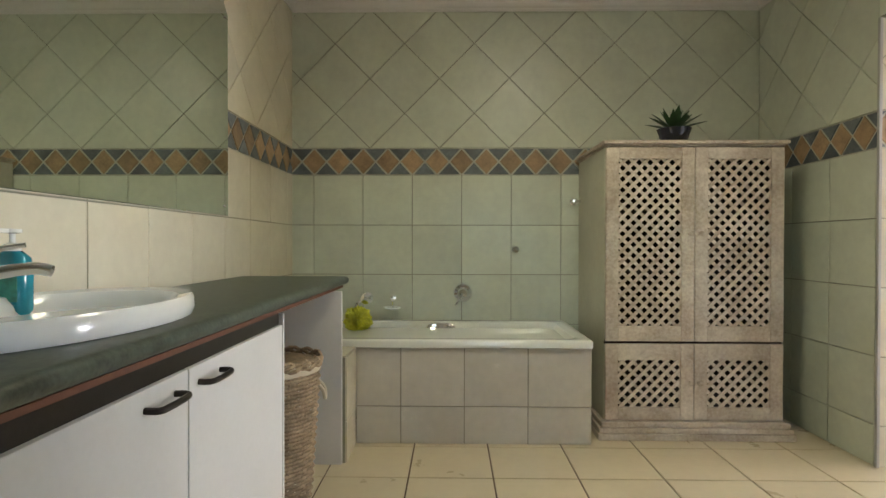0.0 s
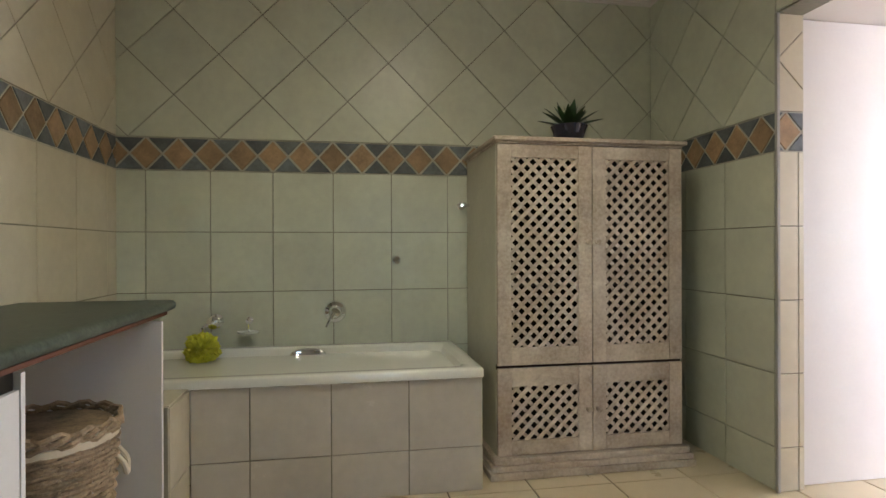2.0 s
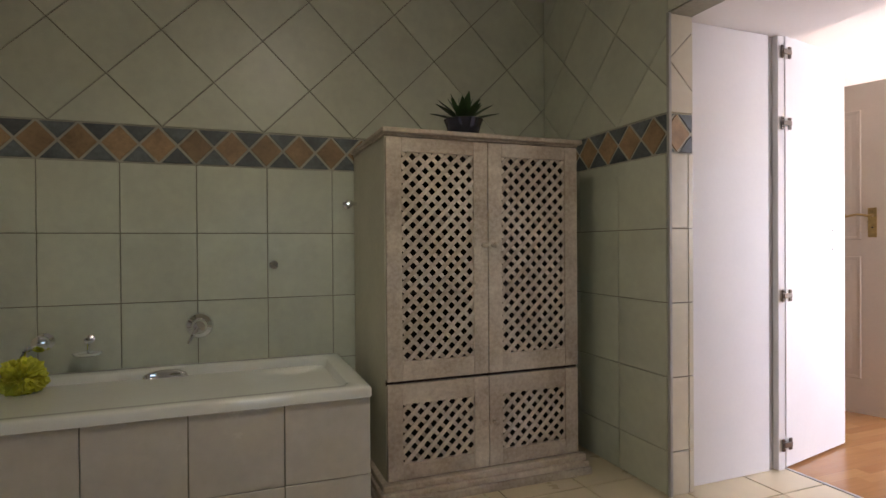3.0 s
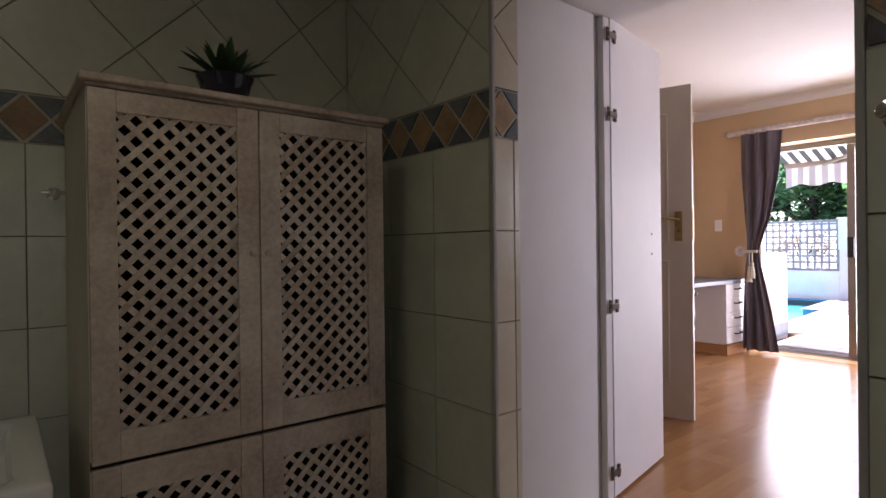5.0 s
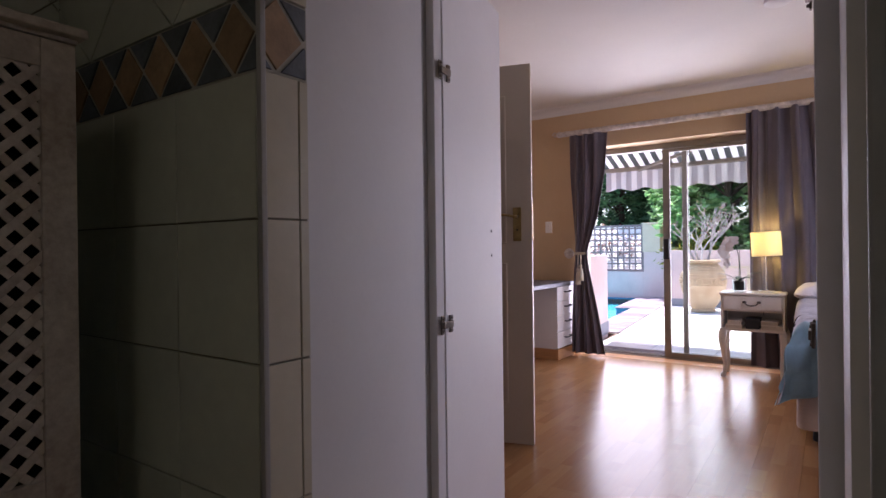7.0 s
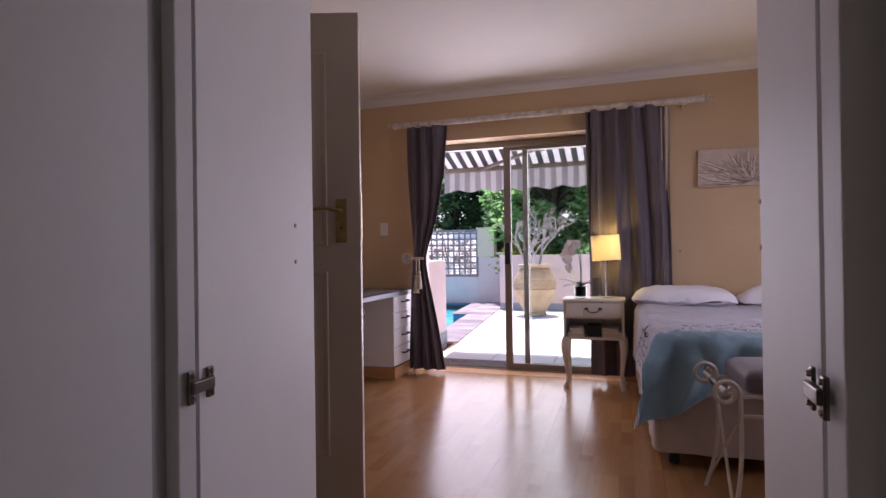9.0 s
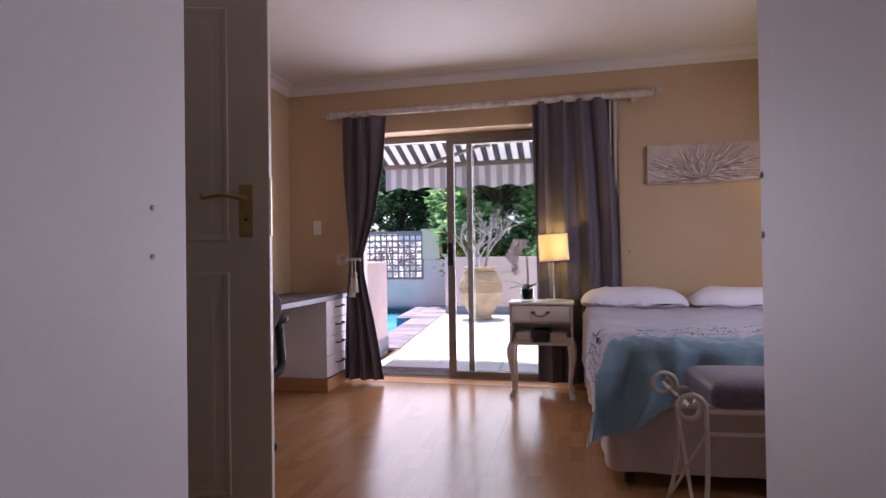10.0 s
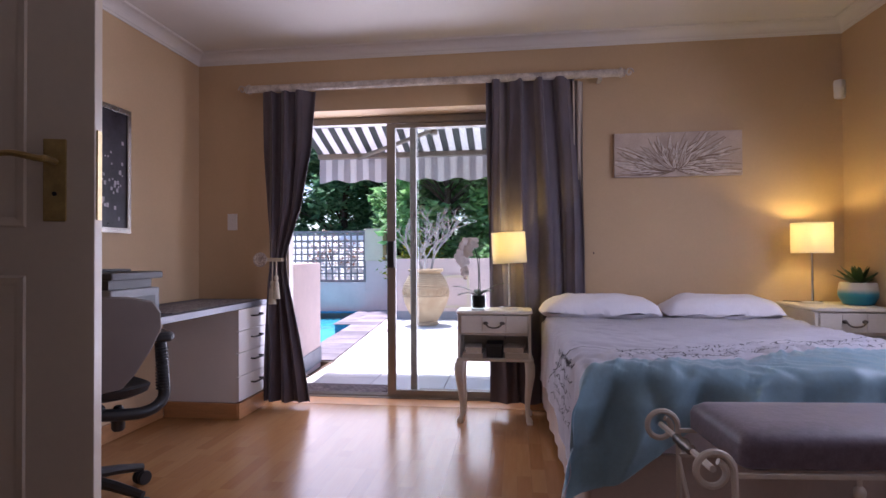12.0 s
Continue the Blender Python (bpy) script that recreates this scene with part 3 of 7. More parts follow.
def bath_puff():
    """A yellow net sponge: folded ribbons round a centre."""
    m = mat("yellow_net", (0.85, 0.82, 0.10), 0.8, var=0.25, scale=20, bump=0.2)
    t = thing("bath_puff", "yellow net bath puff hanging from the tap", "sponge", (-0.475, 2.98, 0.545))
    bm = bmesh.new()
    for i in range(150):
        d = Vector((random.gauss(0, 1), random.gauss(0, 1), random.gauss(0, 1))).normalized()
        o = d.orthogonal().normalized()
        o = Matrix.Rotation(random.uniform(0, 6.28), 3, d) @ o
        c, L = d * 0.02, random.uniform(0.055, 0.080)
        q = d.cross(o)
        vs = []
        for k in range(5):
            s = (k / 4 - 0.5) * 0.05
            vs.append((bm.verts.new(c + o * s * 0.5), bm.verts.new(c + d * L * (1 - abs(k / 4 - 0.5) * 0.5) + o * s + q * 0.008 * (-1) ** k)))
        for a, b in zip(vs, vs[1:]):
            bm.faces.new((a[0], b[0], b[1], a[1]))
    part("net", bm, m, t)
    bm = bmesh.new()
    tube(bm, [(0, 0, 0.02), (0.0, 0.03, 0.06), (-0.005, 0.07, 0.115)], 0.002, 5)
    part("cord", bm, M_linen, t)


bath_puff()


# near-black base: the shade behind the lattice is put into this colour
M_inside = mat("shade_dark_inside", (0.035, 0.024, 0.018), 0.8, var=0.3, scale=6, bump=0.2)


def lattice_cabinet():
    """A limed linen cupboard: four lattice doors, moulded top and stepped plinth."""
    c = thing("lattice_cabinet", "limed wooden linen cupboard with four lattice doors", "cabinet")
    x0, x1, yf, yb = 0.895, 1.815, 2.515, 3.135
    bm = boxed(x0, yf + 0.022, 0.09, x0 + 0.022, yb, 1.515)
    part("side", bm, M_limedside, c)
    part("side", boxed(x1 - 0.022, yf + 0.022, 0.09, x1, yb, 1.515), M_limedside, c)
    part("back", boxed(x0 + 0.023, yb - 0.012, 0.09, x1 - 0.023, yb, 1.515), M_inside, c, "back board darkened for the shade behind the lattice")
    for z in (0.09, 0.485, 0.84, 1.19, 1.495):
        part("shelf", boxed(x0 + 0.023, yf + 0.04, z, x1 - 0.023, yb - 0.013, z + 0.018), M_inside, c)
    # thin near-black sheets carry the same painted shade along both sides
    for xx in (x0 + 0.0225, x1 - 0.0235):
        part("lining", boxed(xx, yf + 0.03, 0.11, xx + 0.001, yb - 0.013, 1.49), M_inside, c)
    part("rail", boxed(x0, yf + 0.016, 0.485, x1, yf + 0.0385, 0.510, 0.002), M_inside, c, "rail darkened for the shade between upper and lower doors")
    bm = boxed(x0 - 0.004, yf + 0.002, 1.516, x1 + 0.004, yb, 1.526, 0.003)
    box(bm, x0 - 0.018, yf - 0.02, 1.527, x1 + 0.018, yb, 1.547, 0.006, 3)
    part("top", bm, M_limed, c, "moulded top board")
    for k, (z0, z1, o) in enumerate(((0.0, 0.034, 0.045), (0.035, 0.06, 0.036), (0.061, 0.089, 0.024))):
        part("plinth", boxed(x0 - o, yf - o, z0, x1 + o, yb, z1, 0.006, 3), M_limed, c)
    mid, ST = (x0 + x1) / 2, 0.066
    # lattice outline of each leaf: stiles and rails
    for (a, b) in ((x0 + 0.002, mid - 0.002), (mid + 0.002, x1 - 0.002)):
        for (z0, z1, rb, rt) in ((0.504, 1.512, 0.080, 0.060), (0.094, 0.491, 0.066, 0.084)):
            dr = part("door", boxed(a, yf, z0, a + ST, yf + 0.021, z1, 0.002), M_limed, c)
            part("stile", boxed(b - ST, yf, z0, b, yf + 0.021, z1, 0.002), M_limed, dr)
            part("door_rail", boxed(a + ST + 0.0005, yf + 0.0008, z0, b - ST - 0.0005, yf + 0.021, z0 + rb, 0.002), M_limed, dr)
            part("door_rail", boxed(a + ST + 0.0005, yf + 0.0008, z1 - rt, b - ST - 0.0005, yf + 0.021, z1, 0.002), M_limed, dr)
            ax0, ax1, az0, az1 = a + ST, b - ST, z0 + rb, z1 - rt
            gx, gz = a + 0.088, 0.580 if z1 > 1 else 0.169
            for s in (1, -1):
                bm = bmesh.new()
                lay = 0.006 if s > 0 else 0.0115
                pitch = 0.0570
                k = -40
                while k < 60:
                    o = k * pitch + (gz - az0) - s * (gx - ax0)
                    seg = strip_clip(o, s, ax0, ax1, az0, az1)
                    if seg:
                        (px, pz), (qx, qz) = seg
                        d = Vector((qx - px, 0, qz - pz)).normalized()
                        nrm = Vector((-d.z, 0, d.x)) * 0.0086
                        p, q = Vector((px, yf + lay, pz)) - d * 0.012, Vector((qx, yf + lay, qz)) + d * 0.012
                        y5 = Vector((0, 0.0052, 0))
                        loft(bm, [[p - nrm, p + nrm, p + nrm + y5, p - nrm + y5], [q - nrm, q + nrm, q + nrm + y5, q - nrm + y5]])
                    k += 1
                part("lattice", bm, M_limed, dr, "diagonal lattice slats")
            kx = b - 0.022 if a < mid - 0.1 else a + 0.022
            kz = z0 + 0.56 if z1 > 1 else z0 + 0.195
            bm = turned(lathe([(0.010, 0), (0.006, 0.008), (0.013, 0.018), (0.014, 0.025), (0.001, 0.031)], 16), pose(kx, yf, kz, 90))
            part("knob", bm, M_limed, dr, "", True)
    return c


def strip_clip(o, s, x0, x1, z0, z1):
    """The piece of a line at 45 degrees inside a rectangle."""
    lo, hi = x0, x1
    f = (lambda x: z0 + (x - x0) * 1.0 + o) if s > 0 else (lambda x: z0 - (x - x0) * 1.0 + o)
    g = (lambda z: x0 + (z - z0 - o)) if s > 0 else (lambda z: x0 - (z - z0 - o))
    xa, xb = sorted((g(z0), g(z1)))
    lo, hi = max(lo, xa), min(hi, xb)
    if hi - lo < 0.008:
        return None
    return (lo, f(lo)), (hi, f(hi))


lattice_cabinet()


def rosette_plant(name, place, pot_bm, pot_mat, label, soil_z, n, spread, height, seedv):
    rng = random.Random(seedv)
    t = thing(name, label, "potted plant", place)
    pt = part("pot", pot_bm, pot_mat, t, "", True)
    part("soil", lathe([(spread * 0.35, soil_z), (0.001, soil_z + 0.004)], 20), M_ground, t)
    for i in range(n):
        f = i / n
        a = i * 2.39996 + rng.uniform(-0.2, 0.2)
        el = 0.35 + 1.1 * f
        L = (spread * (1 - 0.40 * f)) * rng.uniform(0.9, 1.1)
        w = L * 0.20
        d = Vector((math.cos(a) * math.cos(el), math.sin(a) * math.cos(el), math.sin(el)))
        side = Vector((-math.sin(a), math.cos(a), 0))
        up = d.cross(side) * -1
        bm = bmesh.new()
        loops = []
        for k in range(6):
            s = k / 5
            ww = w * (0.55 + 0.9 * s - 1.42 * s * s) + 0.001
            c = d * L * s + Vector((0, 0, height * 0.5 * s * s * (1 - f) * -0.3))
            loops.append([c + side * ww, c - up * ww * 0.28, c - side * ww, c + up * ww * 0.22])
        loft(bm, loops)
        ob = part("leaf", bm, M_leaf, t, "", True)
        ob.location = (0, 0, soil_z)
    return t


pot = lathe([(0.060, 0), (0.065, 0.004), (0.078, 0.05), (0.088, 0.075), (0.090, 0.079), (0.086, 0.080), (0.080, 0.070)], 32)
rosette_plant("potted_succulent", (1.29, 2.63, 1.548), pot, M_navy, "green succulent in a glossy navy pot on the cupboard", 0.072, 24, 0.18, 0.1, 3)


def towel_rail():
    t = thing("towel_rail", "chrome towel rail on the tiled wall", "rail", (2.016, 0.55, 1.305))
    bm = bmesh.new()
    tube(bm, [(-0.075, -0.45, 0), (-0.075, 0.53, 0)], 0.009, 12)
    part("bar", bm, M_chrome, t, "", True)
    for y in (-0.43, 0.51):
        part("bracket", turned(lathe([(0.027, 0), (0.027, 0.008), (0.014, 0.014), (0.012, 0.055), (0.018, 0.062), (0.018, 0.088), (0.001, 0.092)], 20), pose(0, y, 0, 0, -90, 0)), M_chrome, t, "", True)


towel_rail()



def ceiling_dome():
    m = bpy.data.materials.new("lit_opal_glass")
    m.use_nodes = True
    b = m.node_tree.nodes["Principled BSDF"]
    b.inputs["Base Color"].default_value = (0.9, 0.86, 0.75, 1)
    b.inputs["Emission Color"].default_value, b.inputs["Emission Strength"].default_value = (1, 0.88, 0.68, 1), 0.9
    t = thing("ceiling_light", "round opal glass ceiling light, switched on", "ceiling light", (0.60, 1.55, 2.558))
    part("base", lathe([(0.15, 0), (0.15, -0.02), (0.145, -0.022)], 32), M_white, t)
    dome = part("shade", lathe([(0.14, -0.023), (0.135, -0.05), (0.11, -0.08), (0.06, -0.10), (0.001, -0.105)], 32), m, t, "glowing opal shade", True)


ceiling_dome()

# ---- bedroom: patio door, curtains, desk, chair, night tables, bed, bench ----
def glass_mat(name, tint=(0.95, 0.97, 0.96)):
    m = bpy.data.materials.new(name)
    m.use_nodes = True
    t = m.node_tree
    t.nodes.remove(t.nodes["Principled BSDF"])
    tr, gl, mx, fr = t.nodes.new("ShaderNodeBsdfTransparent"), t.nodes.new("ShaderNodeBsdfGlossy"), t.nodes.new("ShaderNodeMixShader"), t.nodes.new("ShaderNodeFresnel")
    tr.inputs[0].default_value = (*tint, 1)
    gl.inputs["Roughness"].default_value = 0.01
    fr.inputs["IOR"].default_value = 1.22
    t.links.new(fr.outputs[0], mx.inputs[0])
    t.links.new(tr.outputs[0], mx.inputs[1])
    t.links.new(gl.outputs[0], mx.inputs[2])
    t.links.new(mx.outputs[0], t.nodes["Material Output"].inputs["Surface"])
    return m


M_glass = glass_mat("door_glass")
M_curtain = mat("charcoal_curtain_cloth", (0.102, 0.083, 0.102), 0.72, var=0.18, scale=6, fine=220, bump=0.15, bscale=500, sheen=0.3)
M_sheer = mat("pale_lining", (0.45, 0.38, 0.32), 0.85, var=0.1, bump=0.1)
M_rod = mat("distressed_white_wood", (0.62, 0.57, 0.52), 0.6, var=0.2, scale=18, fine=90, bump=0.3, bscale=120, dark=(0.26, 0.21, 0.18))
M_painted = mat("cream_painted_furniture", (0.70, 0.65, 0.57), 0.40, var=0.06, scale=8, bump=0.06, bscale=120)
M_pewter = mat("pewter_pull", (0.16, 0.14, 0.12), 0.4, 0.9, var=0.2)
M_desk = mat("grey_desk_top", (0.075, 0.078, 0.09), 0.75, var=0.15, scale=10, fine=150, bump=0.04)
M_deskedge = mat("metal_desk_edge", (0.26, 0.27, 0.30), 0.5, 0.4, var=0.06)
M_beech = mat("beech_skirting", (0.50, 0.25, 0.10), 0.35, var=0.15, scale=5, fine=40, bump=0.06, bscale=100, warp=(1, 1, 6))
M_blackpl = mat("black_plastic", (0.018, 0.018, 0.020), 0.45, var=0.2, bump=0.05)
M_taupe = mat("taupe_chair_mesh", (0.17, 0.14, 0.125), 0.7, var=0.1, fine=300, bump=0.2, bscale=700)
M_duvet = mat("white_duvet_cotton", (0.80, 0.78, 0.83), 0.8, var=0.05, scale=4, bump=0.12, bscale=300, sheen=0.2)
M_teal = mat("teal_satin", (0.40, 0.60, 0.68), 0.30, var=0.12, scale=4, bump=0.08, bscale=300, sheen=0.3)
M_ink = mat("black_print", (0.05, 0.05, 0.06), 0.8, var=0.1)
M_skirt = mat("beige_bed_skirt", (0.56, 0.46, 0.39), 0.85, var=0.08, bump=0.15, bscale=300)
M_purple = mat("mauve_cushion_damask", (0.135, 0.100, 0.130), 0.5, var=0.28, scale=45, fine=200, bump=0.2, bscale=60, sheen=0.3)
M_iron = mat("cream_wrought_iron", (0.68, 0.62, 0.54), 0.42, var=0.08, scale=20, bump=0.1)


def patio_door():
    d = tagged(new("door_patio"), "bronze aluminium sliding patio door, one leaf slid open", "", "", "structure")
    y0, y1, zt = 1.462, 3.238, 2.028
    bm = boxed(6.775, y0, 1.975, 6.855, y1, zt, 0.003)
    part("head_frame", bm, M_alu, d)
    part("side_frame", boxed(6.775, y0, 0.012, 6.855, y0 + 0.04, 1.974, 0.003), M_alu, d)
    part("side_frame", boxed(6.775, y1 - 0.04, 0.012, 6.855, y1, 1.974, 0.003), M_alu, d)
    bm = boxed(6.76, y0, -0.008, 6.87, y1, 0.008, 0.002)
    for x in (6.785, 6.815, 6.845):
        box(bm, x - 0.004, y0, 0.008, x + 0.004, y1, 0.022, 0.001)
    part("track", bm, M_alu, d, "ribbed aluminium floor track")

    def leaf(x, a, b, handle):
        g = part("leaf_stile", boxed(x - 0.016, b - (0.062 if handle else 0.045), 0.024, x + 0.016, b, 1.972, 0.003), M_alu, d)
        part("leaf_stile", boxed(x - 0.016, a, 0.024, x + 0.016, a + 0.055, 1.972, 0.003), M_alu, d)
        part("leaf_rail", boxed(x - 0.015, a + 0.056, 0.024, x + 0.015, b - 0.063, 0.060, 0.003), M_alu, d)
        part("leaf_rail", boxed(x - 0.015, a + 0.056, 1.940, x + 0.015, b - 0.063, 1.972, 0.003), M_alu, d)
        pane = part("pane", boxed(x - 0.003, a + 0.05, 0.055, x + 0.003, b - 0.058, 1.945), M_glass, d, "clear glass")
        pane.visible_shadow = False
        if handle:
            part("handle", boxed(x - 0.05, b - 0.058, 0.935, x - 0.016, b - 0.006, 1.125, 0.008, 3), M_blackpl, g, "black pull handle")
    leaf(6.795, 1.555, 2.462, True)
    leaf(6.835, 1.504, 2.300, False)


patio_door()
bm = boxed(6.58, 1.46, -0.02, 6.759, 3.24, 0.001)
setting("sill_patio", bm, M_beech, "beech laminate at the door reveal")


def wave_cloth(bm, edges, x, amp, folds, n=90, rows=26, phase=0.0, thick=0.004):
    """A hung cloth: for each height its two edges along y, folded to and fro about x."""
    zs = [e[0] for e in edges]
    loops = []
    for r in range(rows + 1):
        z = zs[0] + (zs[-1] - zs[0]) * r / rows
        a = np.interp(z, zs[::-1], [e[1] for e in edges][::-1])
        b = np.interp(z, zs[::-1], [e[2] for e in edges][::-1])
        w = np.interp(z, zs[::-1], [e[3] for e in edges][::-1])
        front, back = [], []
        for i in range(n + 1):
            s = i / n
            ph = 2 * math.pi * folds * s + phase + 0.5 * math.sin(3.1 * s + z * 1.3) + 2.2 * noise.noise(Vector((s * 3.3 + phase, z * 0.55, 2.0 + phase)))
            xo = amp * w * (math.sin(ph) + 0.35 * math.sin(2.3 * ph + z * 2)) + 0.008 * math.sin(z * 4 + s * 9)
            y = a + (b - a) * s + 0.006 * math.sin(ph * 2 + z)
            front.append((x + xo - thick, y, z))
            back.append((x + xo, y, z))
        loops.append(front + back[::-1])
    loft(bm, loops)
    return bm


def curtains():
    c = thing("curtain", "charcoal curtain tied back with a cream tassel", "curtain", group="curtains at the patio door")
    bm = wave_cloth(bmesh.new(), [(2.15, 2.895, 3.275, 1.0), (1.75, 2.915, 3.265, 1.0), (1.35, 2.985, 3.245, 0.85), (1.04, 3.09, 3.225, 0.6), (0.99, 3.10, 3.225, 0.55),
                                  (0.85, 3.08, 3.24, 0.7), (0.45, 3.00, 3.25, 1.0), (0.03, 2.93, 3.265, 1.1)], 6.49, 0.026, 3.4)
    part("cloth", bm, M_curtain, c, "", True)
    bm = boxed(6.445, 3.112, 0.985, 6.530, 3.238, 1.010, 0.006)
    part("tie_band", bm, M_linen, c, "cream tie cord")
    for k, (dy, ln) in enumerate(((0.0, 0.22), (0.03, 0.30))):
        bm = bmesh.new()
        y = 3.135 + dy * 0.9
        tube(bm, [(6.415, y, 0.99), (6.41, y, 0.99 - ln * 0.45)], 0.005, 6)
        prof = [(0.012, 0), (0.016, -0.02), (0.010, -0.035), (0.018, -0.05), (0.027, -0.155), (0.002, -0.156)]
        loft(bm, [oval(6.41, y, 2 * r, 2 * r, 0.99 - ln * 0.45 + z, 12) for r, z in prof])
        part("tassel", bm, M_linen, c, "cream tassel", True)
    bm = turned(lathe([(0.002, 0.012), (0.02, 0.014), (0.026, 0.008), (0.046, 0.010), (0.05, 0.004), (0.05, 0.0)], 24), pose(6.44, 3.262, 0.998, 0, -90, 0))
    part("rosette", bm, M_rod, c, "white filigree tieback rosette")
    for i in range(12):
        a = 2 * math.pi * i / 12
        bm = bmesh.new()
        bmesh.ops.create_uvsphere(bm, u_segments=8, v_segments=5, radius=0.007)
        turned(bm, pose(6.43, 3.262 + 0.037 * math.cos(a), 0.998 + 0.037 * math.sin(a)))
        part("bead", bm, M_rod, c, "", True)
    part("tieback_stem", turned(lathe([(0.009, 0), (0.009, 0.14)], 10), pose(6.44, 3.262, 0.998, 0, 90, 0)), M_rod, c)
    c2 = thing("curtain", "charcoal curtain hanging straight beside the bed", "curtain", group="curtains at the patio door")
    bm = wave_cloth(bmesh.new(), [(2.165, 1.165, 1.725, 1.0), (1.2, 1.115, 1.722, 0.85), (0.06, 1.08, 1.715, 1.0)], 6.50, 0.026, 4.2, 140, 22, 1.0)
    part("cloth", bm, M_curtain, c2, "", True)
    bm = wave_cloth(bmesh.new(), [(2.145, 1.105, 1.175, 1.0), (0.08, 1.10, 1.165, 1.0)], 6.535, 0.010, 2, 20, 8)
    part("lining", bm, M_sheer, c2, "pale curtain lining", True)


curtains()


def curtain_rod():
    r = thing("curtain_rod", "distressed white wooden curtain pole with scroll finials", "curtain rod")
    bm = bmesh.new()
    tube(bm, [(6.50, y, 2.178) for y in np.linspace(0.88, 3.36, 14)], 0.026, 14)
    part("pole", bm, M_rod, r, "", True)
    for y, s in ((0.88, -1), (3.36, 1)):
        bm = turned(lathe([(0.031, 0.001), (0.033, 0.012), (0.026, 0.018), (0.020, 0.024), (0.028, 0.030), (0.018, 0.036)], 18), pose(6.50, y, 2.178, -90 * s, 0, 0))
        f = part("finial", bm, M_rod, r, "", True)
        bm = bmesh.new()
        tube(bm, [(6.50, y + s * (0.062 + 0.026 * (1 - a / 9) * math.cos(a)), 2.178 + 0.030 * (1 - a / 9) * math.sin(a)) for a in np.linspace(0, 7, 30)], 0.006, 6)
        part("scroll", bm, M_rod, f)
        part("bracket", boxed(6.49, y - s * 0.12 - 0.012, 2.135, 6.579, y - s * 0.12 + 0.012, 2.152, 0.003), M_rod, r)


curtain_rod()


def desk():
    d = thing("desk", "white built-in desk with grey top and four drawers", "desk")
    part("top", boxed(4.75, 3.275, 0.69, 6.575, 3.786, 0.722, 0.002), M_desk, d, "grey laminate desk top")
    part("edge_strip", boxed(4.75, 3.262, 0.688, 6.575, 3.274, 0.723, 0.002), M_deskedge, d, "metallic front edge")
    part("pedestal", boxed(6.165, 3.292, 0.10, 6.575, 3.784, 0.688), M_white, d)
    part("support", boxed(4.76, 3.30, 0.0, 4.78, 3.784, 0.688), M_white, d)
    part("plinth", boxed(6.150, 3.262, 0.0, 6.575, 3.276, 0.098, 0.002), M_beech, d, "beech plinth")
    part("plinth", boxed(6.150, 3.277, 0.0, 6.164, 3.770, 0.098, 0.002), M_beech, d, "beech plinth")
    zs = [0.104, 0.262, 0.41, 0.548, 0.686]
    for a, b in zip(zs, zs[1:]):
        dr = part("drawer", boxed(6.163, 3.272, a + 0.002, 6.573, 3.291, b - 0.003, 0.002), M_white, d)
        bm = bmesh.new()
        zz = (a + b) / 2 + 0.015
        tube(bm, curve_pts([(6.33, 3.272, zz), (6.33, 3.247, zz), (6.345, 3.243, zz), (6.43, 3.243, zz), (6.445, 3.247, zz + 0.004), (6.445, 3.272, zz + 0.004)], 24), 0.006, 7)
        part("handle", bm, M_blackpl, dr, "black bar handle")
    bm = boxed(5.55, 3.32, 0.7225, 6.45, 3.66, 0.7255)
    runner = tagged(part("table_runner", bm, mat("lace_runner", (0.20, 0.17, 0.165), 0.9, var=0.7, scale=60, fine=150, bump=0.5, bscale=200)), "patterned lace runner lying on the desk", "runner")
    p = thing("printer", "grey and black desktop printer with scanner lid", "printer", (5.42, 3.58, 0.7225))
    lt = mat("light_grey_plastic", (0.22, 0.225, 0.24), 0.5, var=0.06)
    part("body", boxed(-0.20, -0.17, 0, 0.16, 0.18, 0.14, 0.01), lt, p)
    part("tray_slot", boxed(-0.15, -0.172, 0.03, 0.12, -0.169, 0.10), M_blackpl, p)
    part("neck", boxed(-0.19, -0.15, 0.1405, 0.12, 0.17, 0.185), M_blackpl, p)
    part("lid", boxed(-0.21, -0.18, 0.186, 0.175, 0.18, 0.222, 0.01), M_blackpl, p)
    part("feed", boxed(-0.16, -0.05, 0.2225, 0.10, 0.15, 0.236, 0.004), M_blackpl, p)


desk()
setting("baseboard_north", boxed(3.85, 3.772, 0.0, 6.149, 3.788, 0.098, 0.003), M_beech, "beech skirting board under the desk")
setting("baseboard_south", boxed(2.86, -0.468, 0.0, 6.57, -0.452, 0.098, 0.003), M_beech, "beech skirting board beside the bed")
setting("baseboard_east", boxed(6.562, -0.45, 0.0, 6.578, 1.455, 0.098, 0.003), M_beech, "beech skirting board behind the bed")


